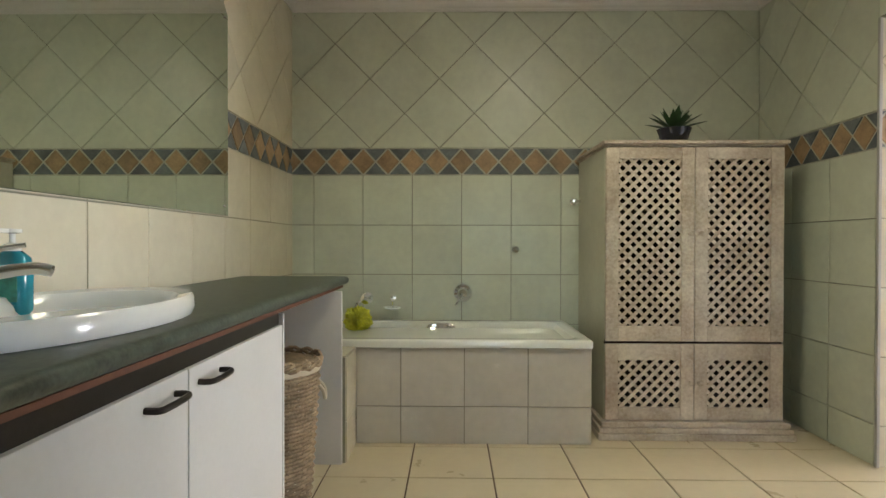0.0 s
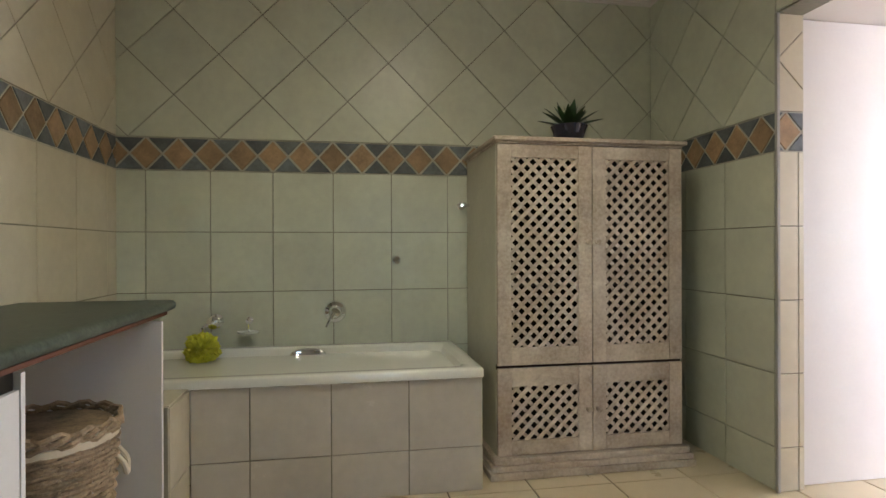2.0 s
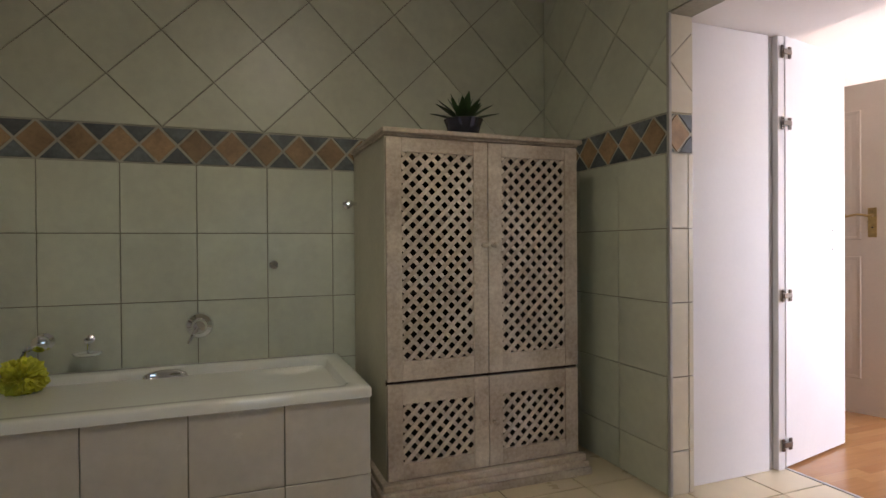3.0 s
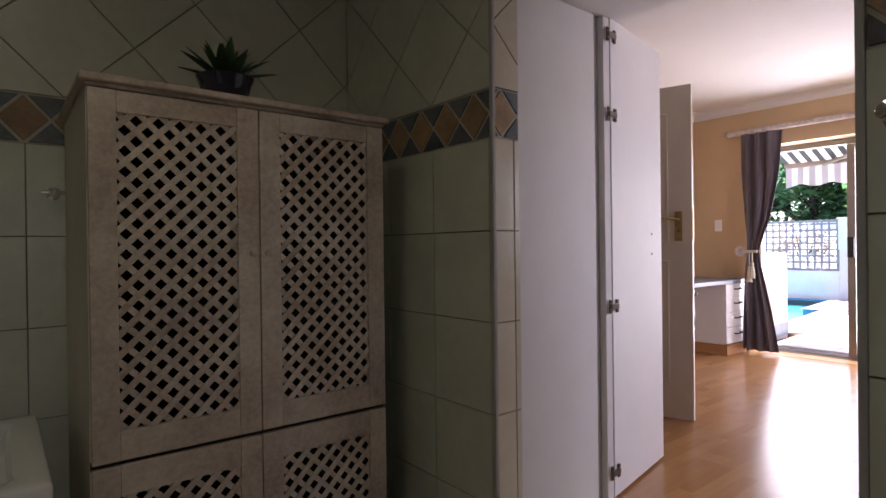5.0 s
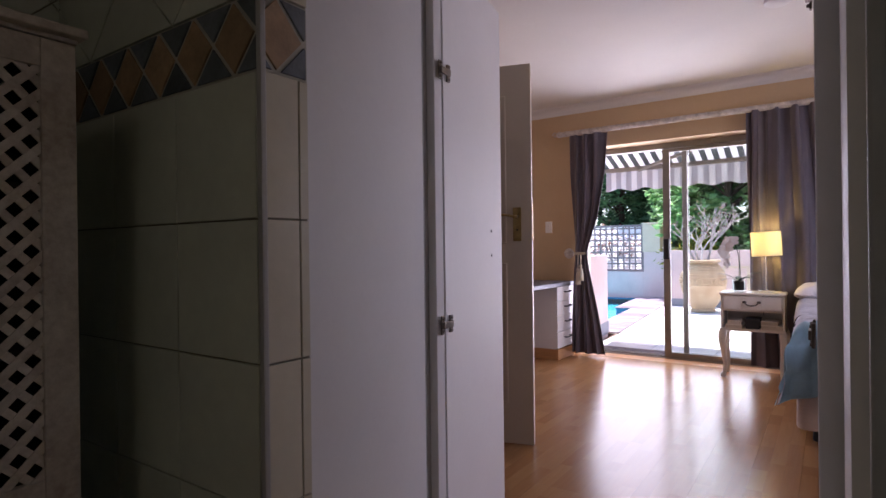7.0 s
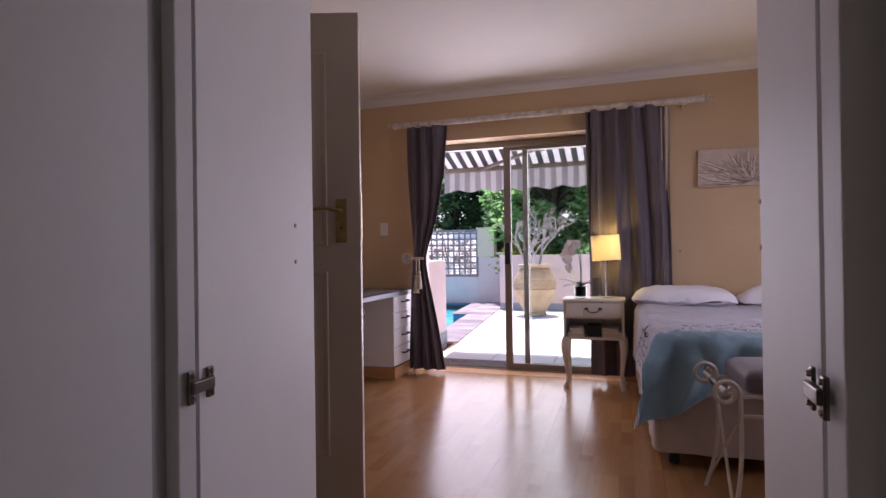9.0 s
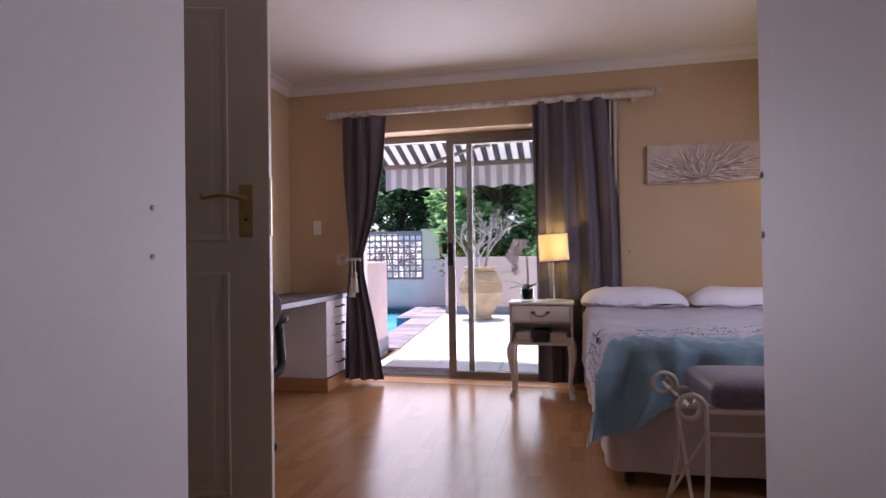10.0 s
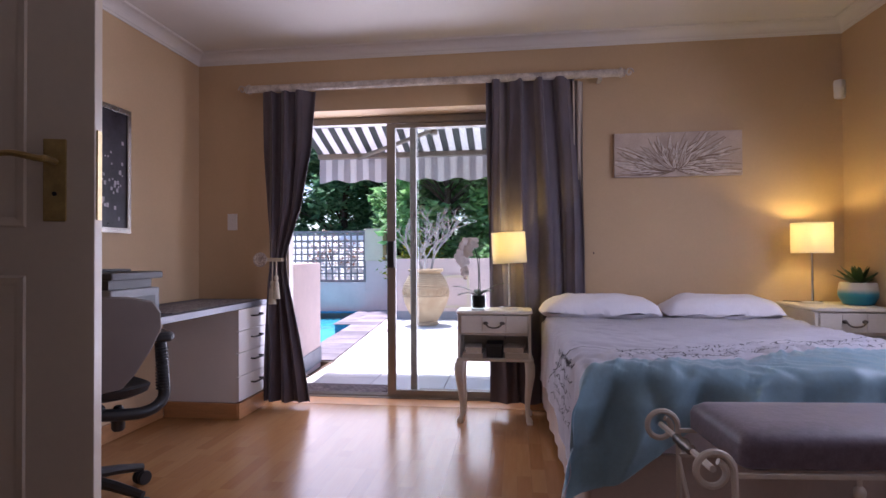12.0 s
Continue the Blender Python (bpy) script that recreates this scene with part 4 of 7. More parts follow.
def office_chair():
    c = thing("office_chair", "taupe and black ergonomic office chair on castors", "chair", (4.895, 3.305, 0.0), -38)
    # local: the sitter faces +y
    for i in range(5):
        a = 2 * math.pi * i / 5 + 0.35
        bm = bmesh.new()
        d = Vector((math.cos(a), math.sin(a), 0))
        tube(bm, [d * 0.03 + Vector((0, 0, 0.13)), d * 0.17 + Vector((0, 0, 0.105)), d * 0.29 + Vector((0, 0, 0.075))], 0.026, 8, 0.017)
        leg = part("leg", bm, M_blackpl, c, "", True)
        w = d * 0.29
        bm = bmesh.new()
        for s in (-1, 1):
            o = Vector((-d.y, d.x, 0)) * 0.016 * s
            turned_w = lathe([(0.029, -0.010), (0.031, -0.006), (0.031, 0.006), (0.029, 0.010)], 16)
            turned(turned_w, Matrix.Translation(w + o + Vector((0, 0, 0.031))) @ Vector((-d.y, d.x, 0)).to_track_quat("Z", "Y").to_matrix().to_4x4())
            me = bpy.data.meshes.new("w")
            turned_w.to_mesh(me)
            turned_w.free()
            bm.from_mesh(me)
            bpy.data.meshes.remove(me)
        part("castor", bm, M_blackpl, leg, "", True)
    part("hub", lathe([(0.05, 0.09), (0.055, 0.12), (0.045, 0.16), (0.03, 0.165)], 20), M_blackpl, c, "", True)
    part("gas_lift", lathe([(0.026, 0.165), (0.026, 0.30), (0.016, 0.301), (0.016, 0.41)], 16), M_steel, c, "", True)
    part("mechanism", boxed(-0.07, -0.16, 0.38, 0.07, 0.12, 0.435, 0.015), M_blackpl, c)
    bm = turned(lathe([(0.018, -0.05), (0.026, -0.04), (0.026, 0.03), (0.014, 0.05)], 12), pose(0.12, -0.12, 0.37))
    part("tension_knob", bm, M_blackpl, c, "", True)
    bm = bmesh.new()
    rows = []
    for z, w, dp, yo in ((0.44, 0.40, 0.40, 0.0), (0.45, 0.46, 0.46, 0.0), (0.475, 0.48, 0.48, 0.0), (0.485, 0.46, 0.46, 0.0), (0.475, 0.30, 0.30, 0.0)):
        rows.append([(x, y, zz + 0.02 * (y / 0.24) ** 2 * (1 if y < 0 else -1.2) + 0.015 * (x / 0.24) ** 2) for x, y, zz in rrect(0, yo + 0.02, w, dp, z, 0.11 * w / 0.48, 8)])
    loft(bm, rows)
    part("seat", bm, M_blackpl, c, "black mesh seat", True)
    bm = bmesh.new()
    tube(bm, curve_pts([(-0.235, 0.02, 0.468), (-0.20, 0.20, 0.455), (0.0, 0.262, 0.445), (0.20, 0.20, 0.455), (0.235, 0.02, 0.468)], 30), 0.007, 6)
    part("seat_trim", bm, M_steel, c, "silver seat edge")
    # backrest: wide above, drawn in below, bowed to the sitter's back
    bm = bmesh.new()
    rings = []
    out = [(0.0, 0.50), (0.10, 0.505), (0.15, 0.56), (0.20, 0.64), (0.245, 0.73), (0.235, 0.80), (0.20, 0.845), (0.10, 0.868), (0.0, 0.872)]
    out = out + [(-x, z) for x, z in out[-2:0:-1]]
    def yb(x, z):
        return -0.235 - 0.06 * math.sin((z - 0.5) / 0.37 * math.pi * 0.6) * 0.6 + 0.9 * x * x - 0.10 * (z - 0.5)
    for sc, off in ((0.97, 0.014), (1.0, 0.006), (1.0, -0.006), (0.97, -0.014)):
        rings.append([(x * sc, yb(x * sc, 0.69 + (z - 0.69) * sc) + off, 0.69 + (z - 0.69) * sc) for x, z in out])
    loft(bm, rings, False, False)
    for rg, off in ((rings[0], 0.010), (rings[-1], -0.010)):
        inner = [(x * 0.5, yb(x * 0.5, 0.69 + (z - 0.69) * 0.5) + off, 0.69 + (z - 0.69) * 0.5) for x, z in out]
        loft(bm, [rg, inner], False, True)
    bmesh.ops.remove_doubles(bm, verts=bm.verts, dist=1e-5)
    part("backrest", bm, M_taupe, c, "taupe curved backrest", True)
    for s in (-1, 1):
        bm = bmesh.new()
        tube(bm, curve_pts([(s * 0.05, -0.15, 0.40), (s * 0.20, -0.16, 0.385), (s * 0.285, -0.13, 0.42), (s * 0.29, -0.12, 0.52), (s * 0.285, -0.10, 0.655)], 30), 0.024, 10)
        arm = part("arm_post", bm, M_blackpl, c, "", True)
        bm = bmesh.new()
        for k in range(14):
            z = 0.46 + 0.013 * k
            loft(bm, [oval(s * 0.288, -0.122 + (z - 0.46) * 0.09, w, w, zz, 10) for w, zz in ((0.05, z), (0.058, z + 0.003), (0.05, z + 0.006))])
        part("bellows", bm, M_blackpl, arm)
        bm = bmesh.new()
        loft(bm, [rrect(s * 0.285, -0.04, w, d, z, 0.035, 6) for w, d, z in ((0.08, 0.21, 0.66), (0.095, 0.23, 0.672), (0.095, 0.23, 0.69), (0.08, 0.21, 0.70))])
        part("arm_pad", bm, M_blackpl, arm, "", True)


office_chair()


def night_table(y0, y1, x0, x1, zt, label):
    t = thing("night_table", label, "night table", ((x0 + x1) / 2, (y0 + y1) / 2, 0), group="night tables beside the bed")
    w, d = x1 - x0, y1 - y0
    a, b, hx = -d / 2, d / 2, -w / 2
    bm = bmesh.new()
    loft(bm, [rrect(0, 0, w + 0.03 + e, d + 0.02 + e, z, 0.03, 6) for e, z in ((-0.012, zt - 0.022), (0, zt - 0.016), (0, zt - 0.006), (-0.008, zt))])
    part("top", bm, M_painted, t, "", True)
    z1, z0 = zt - 0.024, zt - 0.285
    for y in (a, b - 0.016):
        part("side", boxed(hx, y, z0, w / 2, y + 0.016, z1), M_painted, t)
    part("back", boxed(w / 2 - 0.012, a + 0.017, z0, w / 2, b - 0.017, z1), M_painted, t)
    part("shelf", boxed(hx - 0.008, a - 0.008, z0 - 0.02, w / 2, b + 0.008, z0 - 0.001, 0.005), M_painted, t)
    part("divider", boxed(hx + 0.004, a + 0.017, zt - 0.148, w / 2 - 0.013, b - 0.017, zt - 0.138), M_painted, t)
    dr = part("drawer", boxed(hx - 0.004, a + 0.018, zt - 0.136, hx + 0.014, b - 0.018, z1 - 0.003, 0.002), M_painted, t)
    for u, v in ((a + 0.022, a + d * 0.335), (a + d * 0.345, a + d * 0.655), (a + d * 0.665, b - 0.022)):
        part("drawer_panel", boxed(hx - 0.009, u, zt - 0.132, hx - 0.0045, v, z1 - 0.007, 0.002), M_painted, dr)
    bm = bmesh.new()
    zz = zt - 0.085
    tube(bm, curve_pts([(hx - 0.010, -0.05, zz + 0.012), (hx - 0.024, -0.046, zz + 0.008), (hx - 0.028, -0.03, zz - 0.008), (hx - 0.028, 0.0, zz - 0.014),
                        (hx - 0.028, 0.03, zz - 0.008), (hx - 0.024, 0.046, zz + 0.008), (hx - 0.010, 0.05, zz + 0.012)], 36), 0.005, 7)
    for y in (-0.05, 0.05):
        loft(bm, [oval(hx - 0.012, y, 0.02 * q, 0.03 * q, zz + 0.012 + 0.010 * s, 8) for q, s in ((0.4, -1), (1, -0.4), (1, 0.4), (0.4, 1))])
    part("pull", bm, M_pewter, dr, "pewter swing pull", True)
    for sx in (-1, 1):
        for sy in (-1, 1):
            cx, cy = sx * (w / 2 - 0.028), sy * (d / 2 - 0.020)
            bm = bmesh.new()
            H = z0 - 0.02
            prof = [(1.0, 0.030, 0.006), (0.93, 0.034, 0.012), (0.78, 0.030, 0.014), (0.55, 0.021, 0.006), (0.30, 0.016, -0.004), (0.12, 0.015, -0.002), (0.06, 0.022, 0.008), (0.0, 0.020, 0.010)]
            loft(bm, [rrect(cx + sx * o, cy + sy * o, 2 * r * 0.9, 2 * r * 0.9, f * H, r * 0.6, 4) for f, r, o in prof[::-1]])
            part("leg", bm, M_painted, t, "cabriole leg", True)
    return t, z0


nt, nz = night_table(1.455, 1.898, 6.235, 6.475, 0.682, "cream night table with cabriole legs by the curtain")
night_table(-0.445, -0.06, 6.10, 6.545, 0.725, "cream night table with pewter pull in the corner")
M_paper = mat("book_pages", (0.55, 0.49, 0.40), 0.85, var=0.15)
for k, (y, w, h, n) in enumerate(((1.80, 0.125, 0.030, 0), (1.805, 0.10, 0.034, 1), (1.545, 0.145, 0.036, 0), (1.55, 0.12, 0.030, 1))):
    z = nz + (0.0 if n == 0 else (0.0305 if y > 1.7 else 0.0365))
    bk = thing("book", "cream hardcover book lying in the night table", "book", (6.32, y, z), (-3, 4, 2, -5)[k], "books in the night table")
    part("cover", boxed(-0.10, -w / 2, 0, 0.10, w / 2, 0.003, 0.001), M_painted, bk)
    part("cover", boxed(-0.10, -w / 2, h - 0.003, 0.10, w / 2, h, 0.001), M_painted, bk)
    part("pages", boxed(-0.097, -w / 2 + 0.003, 0.0032, 0.097, w / 2 - 0.003, h - 0.0032), M_paper, bk)
ob = thing("box", "small black box in the night table", "box", (6.33, 1.675, nz))
part("body", boxed(-0.08, -0.05, 0, 0.08, 0.05, 0.07, 0.004), M_blackpl, ob)
part("lid", boxed(-0.082, -0.052, 0.0705, 0.082, 0.052, 0.084, 0.004), M_blackpl, ob)


def shade_mat():
    m = bpy.data.materials.new("lamp_shade_fabric")
    m.use_nodes = True
    t = m.node_tree
    N, L = t.nodes, t.links
    N.remove(N["Principled BSDF"])
    tl, df, mx = N.new("ShaderNodeBsdfTranslucent"), N.new("ShaderNodeBsdfDiffuse"), N.new("ShaderNodeMixShader")
    w = N.new("ShaderNodeTexNoise")
    w.inputs["Scale"].default_value = 220
    cr = N.new("ShaderNodeMix")
    cr.data_type = "RGBA"
    cr.inputs[6].default_value, cr.inputs[7].default_value = (0.70, 0.66, 0.56, 1), (0.86, 0.82, 0.72, 1)
    L.new(w.outputs["Fac"], cr.inputs[0])
    L.new(cr.outputs[2], tl.inputs[0])
    L.new(cr.outputs[2], df.inputs[0])
    mx.inputs[0].default_value = 0.42
    L.new(df.outputs[0], mx.inputs[1])
    L.new(tl.outputs[0], mx.inputs[2])
    L.new(mx.outputs[0], N["Material Output"].inputs["Surface"])
    return m


M_shade = shade_mat()


def table_lamp(place, z_lo, z_hi, r, tilt, power, label):
    t = thing("table_lamp", label, "lamp", place, group="bedside lamps")
    part("base", lathe([(0.055, 0), (0.056, 0.004), (0.056, 0.016), (0.052, 0.019), (0.012, 0.021)], 32), M_chrome, t, "round chrome base", True)
    part("stem", lathe([(0.007, 0.021), (0.007, z_hi - 0.06)], 12), M_chrome, t, "chrome stem", True)
    zc = (z_lo + z_hi) / 2
    h = (z_hi - z_lo) / 2
    bm = lathe([(r, -h), (r, h), (r - 0.0015, h), (r - 0.0015, -h), (r, -h)], 40, cap0=False, cap1=False)
    bmesh.ops.remove_doubles(bm, verts=bm.verts, dist=1e-5)
    part("shade", turned(bm, pose(0, 0, zc, tilt, 0, 0)), M_shade, t, "cream fabric drum shade, lit", True)
    for s in (-1, 1):
        bm = bmesh.new()
        tube(bm, [(r * math.cos(a), r * math.sin(a), s * h) for a in np.linspace(0, 2 * math.pi, 41)], 0.0025, 5)
        part("shade_ring", turned(bm, pose(0, 0, zc, tilt, 0, 0)), M_shade, t)
    bm = bmesh.new()
    bmesh.ops.create_uvsphere(bm, u_segments=14, v_segments=10, radius=0.022)
    e = bpy.data.materials.get("lit_bulb") or bpy.data.materials.new("lit_bulb")
    e.use_nodes = True
    pb = e.node_tree.nodes["Principled BSDF"]
    pb.inputs["Emission Color"].default_value, pb.inputs["Emission Strength"].default_value = (*WARM, 1), 12.0
    part("bulb", turned(bm, pose(0, 0, zc - 0.03)), e, t, "", True)
    bm = bmesh.new()
    tube(bm, curve_pts([(0.05, 0.0, 0.006), (0.09, 0.03, 0.004), (0.12, 0.08, 0.004), (0.14, 0.10, 0.003)], 16), 0.003, 5)
    part("cord", bm, M_blackpl, t, "black cord")
    bulb_light("bedside_lamp_light", (place[0], place[1], place[2] + zc + 0.03), power, WARM, 0.02)


table_lamp((6.375, 1.585, 0.682), 0.290, 0.478, 0.106, -3, 2.1, "chrome table lamp with cream drum shade by the curtain")
table_lamp((6.40, -0.195, 0.725), 0.300, 0.475, 0.108, 0, 2.3, "chrome table lamp with cream drum shade in the corner")


def orchid():
    t = thing("orchid", "white orchid in a dark pot on the night table", "potted plant", (6.33, 1.775, 0.682))
    g = glass_mat("vase_glass", (0.9, 0.93, 0.92))
    bm = bmesh.new()
    loft(bm, [rrect(0, 0, w, w, z, 0.012, 4) for w, z in ((0.085, 0), (0.09, 0.004), (0.09, 0.095), (0.084, 0.095), (0.084, 0.012))], True, True)
    part("vase", bm, g, t, "clear square glass holder")
    part("pot", lathe([(0.030, 0.013), (0.036, 0.02), (0.041, 0.085), (0.036, 0.086), (0.034, 0.08)], 20), mat("mossy_pot", (0.03, 0.026, 0.02), 0.8, var=0.5, scale=30, bump=0.5), t, "", True)
    gr = mat("orchid_leaf", (0.016, 0.034, 0.014), 0.6, var=0.2, scale=10)
    for i, (a, L, dr) in enumerate(((0.2, 0.13, 0.0), (1.5, 0.16, 0.03), (2.2, 0.15, -0.02), (3.9, 0.14, 0.0), (4.7, 0.16, 0.05), (5.5, 0.13, 0.0))):
        d, sd = Vector((math.cos(a), math.sin(a), 0)), Vector((-math.sin(a), math.cos(a), 0))
        bm = bmesh.new()
        loops = []
        for k in range(7):
            s = k / 6
            w = 0.022 * math.sin(math.pi * min(1, s * 0.9 + 0.08)) + 0.002
            c = d * L * s + Vector((0, 0, 0.085 + (0.10 + dr) * s - 0.07 * s * s))
            loops.append([c + sd * w, c - Vector((0, 0, 0.004)), c - sd * w, c + Vector((0, 0, 0.001))])
        loft(bm, loops)
        part("leaf", bm, gr, t, "", True)
    pts = curve_pts([(0, 0, 0.08), (0.01, 0.0, 0.25), (0.0, 0.02, 0.37), (-0.02, 0.06, 0.415), (-0.03, 0.085, 0.36), (-0.03, 0.09, 0.28), (-0.03, 0.085, 0.20)], 45)
    bm = bmesh.new()
    tube(bm, pts, 0.0035, 6, 0.0018)
    part("stem", bm, gr, t, "", True)
    bm = bmesh.new()
    tube(bm, [(0.012, -0.012, 0.08), (0.012, -0.004, 0.34)], 0.0025, 5)
    part("support_stick", bm, gr, t)
    fl = mat("orchid_petal", (0.78, 0.73, 0.70), 0.6, var=0.08, bump=0.05)
    rng = random.Random(5)
    for i in range(14):
        p = pts[17 + 2 * i] if 17 + 2 * i < len(pts) else pts[-1]
        bm = bmesh.new()
        R = 0.044 if i < 9 else 0.030 if i < 12 else 0.014
        yaw = rng.uniform(-0.6, 0.6)
        nrm = Vector((-math.cos(yaw), math.sin(yaw), rng.uniform(-0.3, 0.3))).normalized()
        u = nrm.orthogonal().normalized()
        v = nrm.cross(u)
        c = Vector(p) + Vector((-0.012, rng.uniform(-0.018, 0.018), rng.uniform(-0.01, 0.01)))
        for k in range(5):
            a = 2 * math.pi * k / 5 + 0.3
            d = u * math.cos(a) + v * math.sin(a)
            e = nrm.cross(d)
            ws = R * (0.62 if k % 2 else 0.42)
            pv = [c, c + d * R * 0.4 + e * ws * 0.8 + nrm * 0.004, c + d * R * 0.85 + e * ws * 0.7, c + d * R * 1.05, c + d * R * 0.85 - e * ws * 0.7, c + d * R * 0.4 - e * ws * 0.8 + nrm * 0.004]
            top = [bm.verts.new(q + nrm * 0.001) for q in pv]
            bot = [bm.verts.new(q - nrm * 0.001) for q in pv]
            bm.faces.new(top)
            bm.faces.new(bot[::-1])
            for j in range(6):
                bm.faces.new((top[j], bot[j], bot[(j + 1) % 6], top[(j + 1) % 6]))
        part("flower", bm, fl, t, "white orchid flower")


orchid()
pot = lathe([(0.062, 0), (0.075, 0.004), (0.098, 0.05), (0.099, 0.075), (0.092, 0.12), (0.088, 0.128), (0.084, 0.126), (0.084, 0.112)], 36)
M_tealpot = bpy.data.materials.new("teal_dipped_ceramic")
M_tealpot.use_nodes = True
_t = M_tealpot.node_tree
_c, _s, _r, _n = (_t.nodes.new(k) for k in ("ShaderNodeTexCoord", "ShaderNodeSeparateXYZ", "ShaderNodeValToRGB", "ShaderNodeTexNoise"))
_m = _t.nodes.new("ShaderNodeMath")
_m.operation, _m.inputs[1].default_value = "MULTIPLY_ADD", 0.012
_n.inputs["Scale"].default_value = 40
_t.links.new(_c.outputs["Object"], _s.inputs[0])
_t.links.new(_c.outputs["Object"], _n.inputs["Vector"])
_t.links.new(_n.outputs["Fac"], _m.inputs[0])
_t.links.new(_s.outputs["Z"], _m.inputs[2])
_t.links.new(_m.outputs[0], _r.inputs[0])
_r.color_ramp.elements[0].position, _r.color_ramp.elements[0].color = 0.05, (0.012, 0.19, 0.27, 1)
_r.color_ramp.elements[1].position, _r.color_ramp.elements[1].color = 0.098, (0.55, 0.52, 0.44, 1)
_e = _r.color_ramp.elements.new(0.07)
_e.color = (0.03, 0.26, 0.34, 1)
_t.links.new(_r.outputs[0], _t.nodes["Principled BSDF"].inputs["Base Color"])
_t.nodes["Principled BSDF"].inputs["Roughness"].default_value = 0.3
rosette_plant("potted_succulent", (6.32, -0.40, 0.725), pot, M_tealpot, "green succulent in a teal and cream pot", 0.112, 20, 0.17, 0.1, 8)


def bed():
    b = thing("bed", "double bed base with beige skirt and mattress", "bed")
    y0, y1, x0, x1 = -0.03, 1.385, 4.80, 6.57
    part("mattress", boxed(x0 + 0.02, y0, 0.34, x1, y1, 0.60, 0.04, 4), M_duvet, b)
    bm = bmesh.new()
    n = 160
    loop = [Vector(p) for p in rrect((x0 + x1) / 2 + 0.01, (y0 + y1) / 2, x1 - x0 - 0.02, y1 - y0 - 0.01, 0, 0.03, 5)]
    pts = []
    for i in range(len(loop)):
        a, c = loop[i], loop[(i + 1) % len(loop)]
        k = max(1, int((c - a).length / 0.03))
        pts += [a + (c - a) * j / k for j in range(k)]
    mid = Vector(((x0 + x1) / 2, (y0 + y1) / 2, 0))
    rows = []
    for z, f in ((0.07, 1.0), (0.2, 0.7), (0.345, 0.2)):
        rows.append([p + (p - mid).normalized() * f * (0.006 * math.sin(i * 0.9) + 0.004 * math.sin(i * 0.37)) + Vector((0, 0, z)) for i, p in enumerate(pts)])
    loft(bm, rows)
    part("skirt", bm, M_skirt, b, "beige pleated bed skirt", True)
    for x in (x0 + 0.10, x1 - 0.12):
        for y in (y0 + 0.10, y1 - 0.10):
            part("foot", lathe([(0.025, 0), (0.028, 0.01), (0.022, 0.068)], 14, x, y), M_blackpl, b)

    # duvet: one cloth laid over the mattress, hanging at the side and the foot
    def seam(q):
        return 4.88 + 0.33 * (1.24 - q)

    def drape(bm, s0, s1, q0, q1, nx, ny, lift=0.0, edge=None):
        """q runs across the bed, s from the foot to the head, both along the cloth."""
        vs = {}
        for i in range(nx + 1):
            for j in range(ny + 1):
                s, q = s0 + (s1 - s0) * i / nx, q0 + (q1 - q0) * j / ny
                if edge:
                    s, q = edge(i / nx, j / ny)
                vs[i, j] = bm.verts.new(cloth(s, q, lift))
        for i in range(nx):
            for j in range(ny):
                bm.faces.new((vs[i, j], vs[i + 1, j], vs[i + 1, j + 1], vs[i, j + 1]))
        return vs

    def roll(d, r):
        """How far out and down a cloth lies d past an edge rounded by r."""
        if d <= 0:
            return 0.0, 0.0
        a = d / r
        if a < math.pi / 2:
            return r * math.sin(a), r * (1 - math.cos(a))
        return r, r + (d - r * math.pi / 2)

    def cloth(s, q, lift):
        r = 0.055 + lift
        ex, ey = x0 + 0.055, y1 - 0.055
        ey2 = y0 + 0.055
        ox, dx = roll(ex - s, r)
        oy, dy = roll(q - ey, r)
        oy2, dy2 = roll(ey2 - q, r)
        x = max(s, ex) - ox
        y = min(max(q, ey2), ey) + oy - oy2
        drop = math.sqrt(dx * dx + dy * dy + dy2 * dy2) if (dx and (dy or dy2)) else dx + dy + dy2
        drop = min(drop, 0.44 + 0.02 * math.sin(11 * q + 7 * s))
        hang = min(1.0, drop / 0.13)
        # folds: fans at the corner, soft waves on the hanging parts, creases on top
        f = hang * (0.020 * math.sin(s * 9 + q * 4) + 0.012 * math.sin(s * 21 + 1.0) * (1 if dy else 0) + 0.034 * math.sin(q * 15 + 1.2 * math.sin(q * 5) + 2.0) * (1 if dx else 0))
        flare = (0.32 if dx and dy else 0.06) * hang * drop
        if dx:
            x -= 0.030 * hang * (1 - 2 * abs(noise.noise(Vector((q * 6.5 + s * 3, s * 2.2, 7.7))))) + abs(f) * 0.9 + flare * 0.25 * (1.6 if dy else 0.5)
        if dy:
            y += abs(f) * 0.45 + flare * (0.75 if not dx else 0.5)
        if dy2:
            y -= abs(f)
        n1 = noise.noise(Vector((s * 3.1, q * 3.1, 0.3)))
        n2 = noise.noise(Vector((s * 11 + q * 4, q * 9, 1.7)))
        n3 = abs(noise.noise(Vector((s * 17 - q * 9, q * 6 + s * 3, 4.2))))
        # gathers running out from the seam, and fine puckers along the printed band
        gap = s - seam(min(max(q, y0), y1))
        pull = math.exp(-(gap / 0.16) ** 2) * (1 - hang)
        gather = noise.noise(Vector((q * 30 + gap * 15, gap * 3.0, 9.1))) + 0.5 * noise.noise(Vector((q * 62 + gap * 30, gap * 5.0, 3.3)))
        pucker = noise.noise(Vector((s * 34, q * 27, 5.5))) * math.exp(-((gap - 0.15) / 0.14) ** 2)
        z = 0.646 + lift + 0.014 * n1 + 0.009 * n2 - 0.018 * n3 * (1 - hang) + 0.012 * pull * gather + 0.008 * pucker - drop
        z += 0.022 * max(0, (s - 5.6)) * (1 - hang)
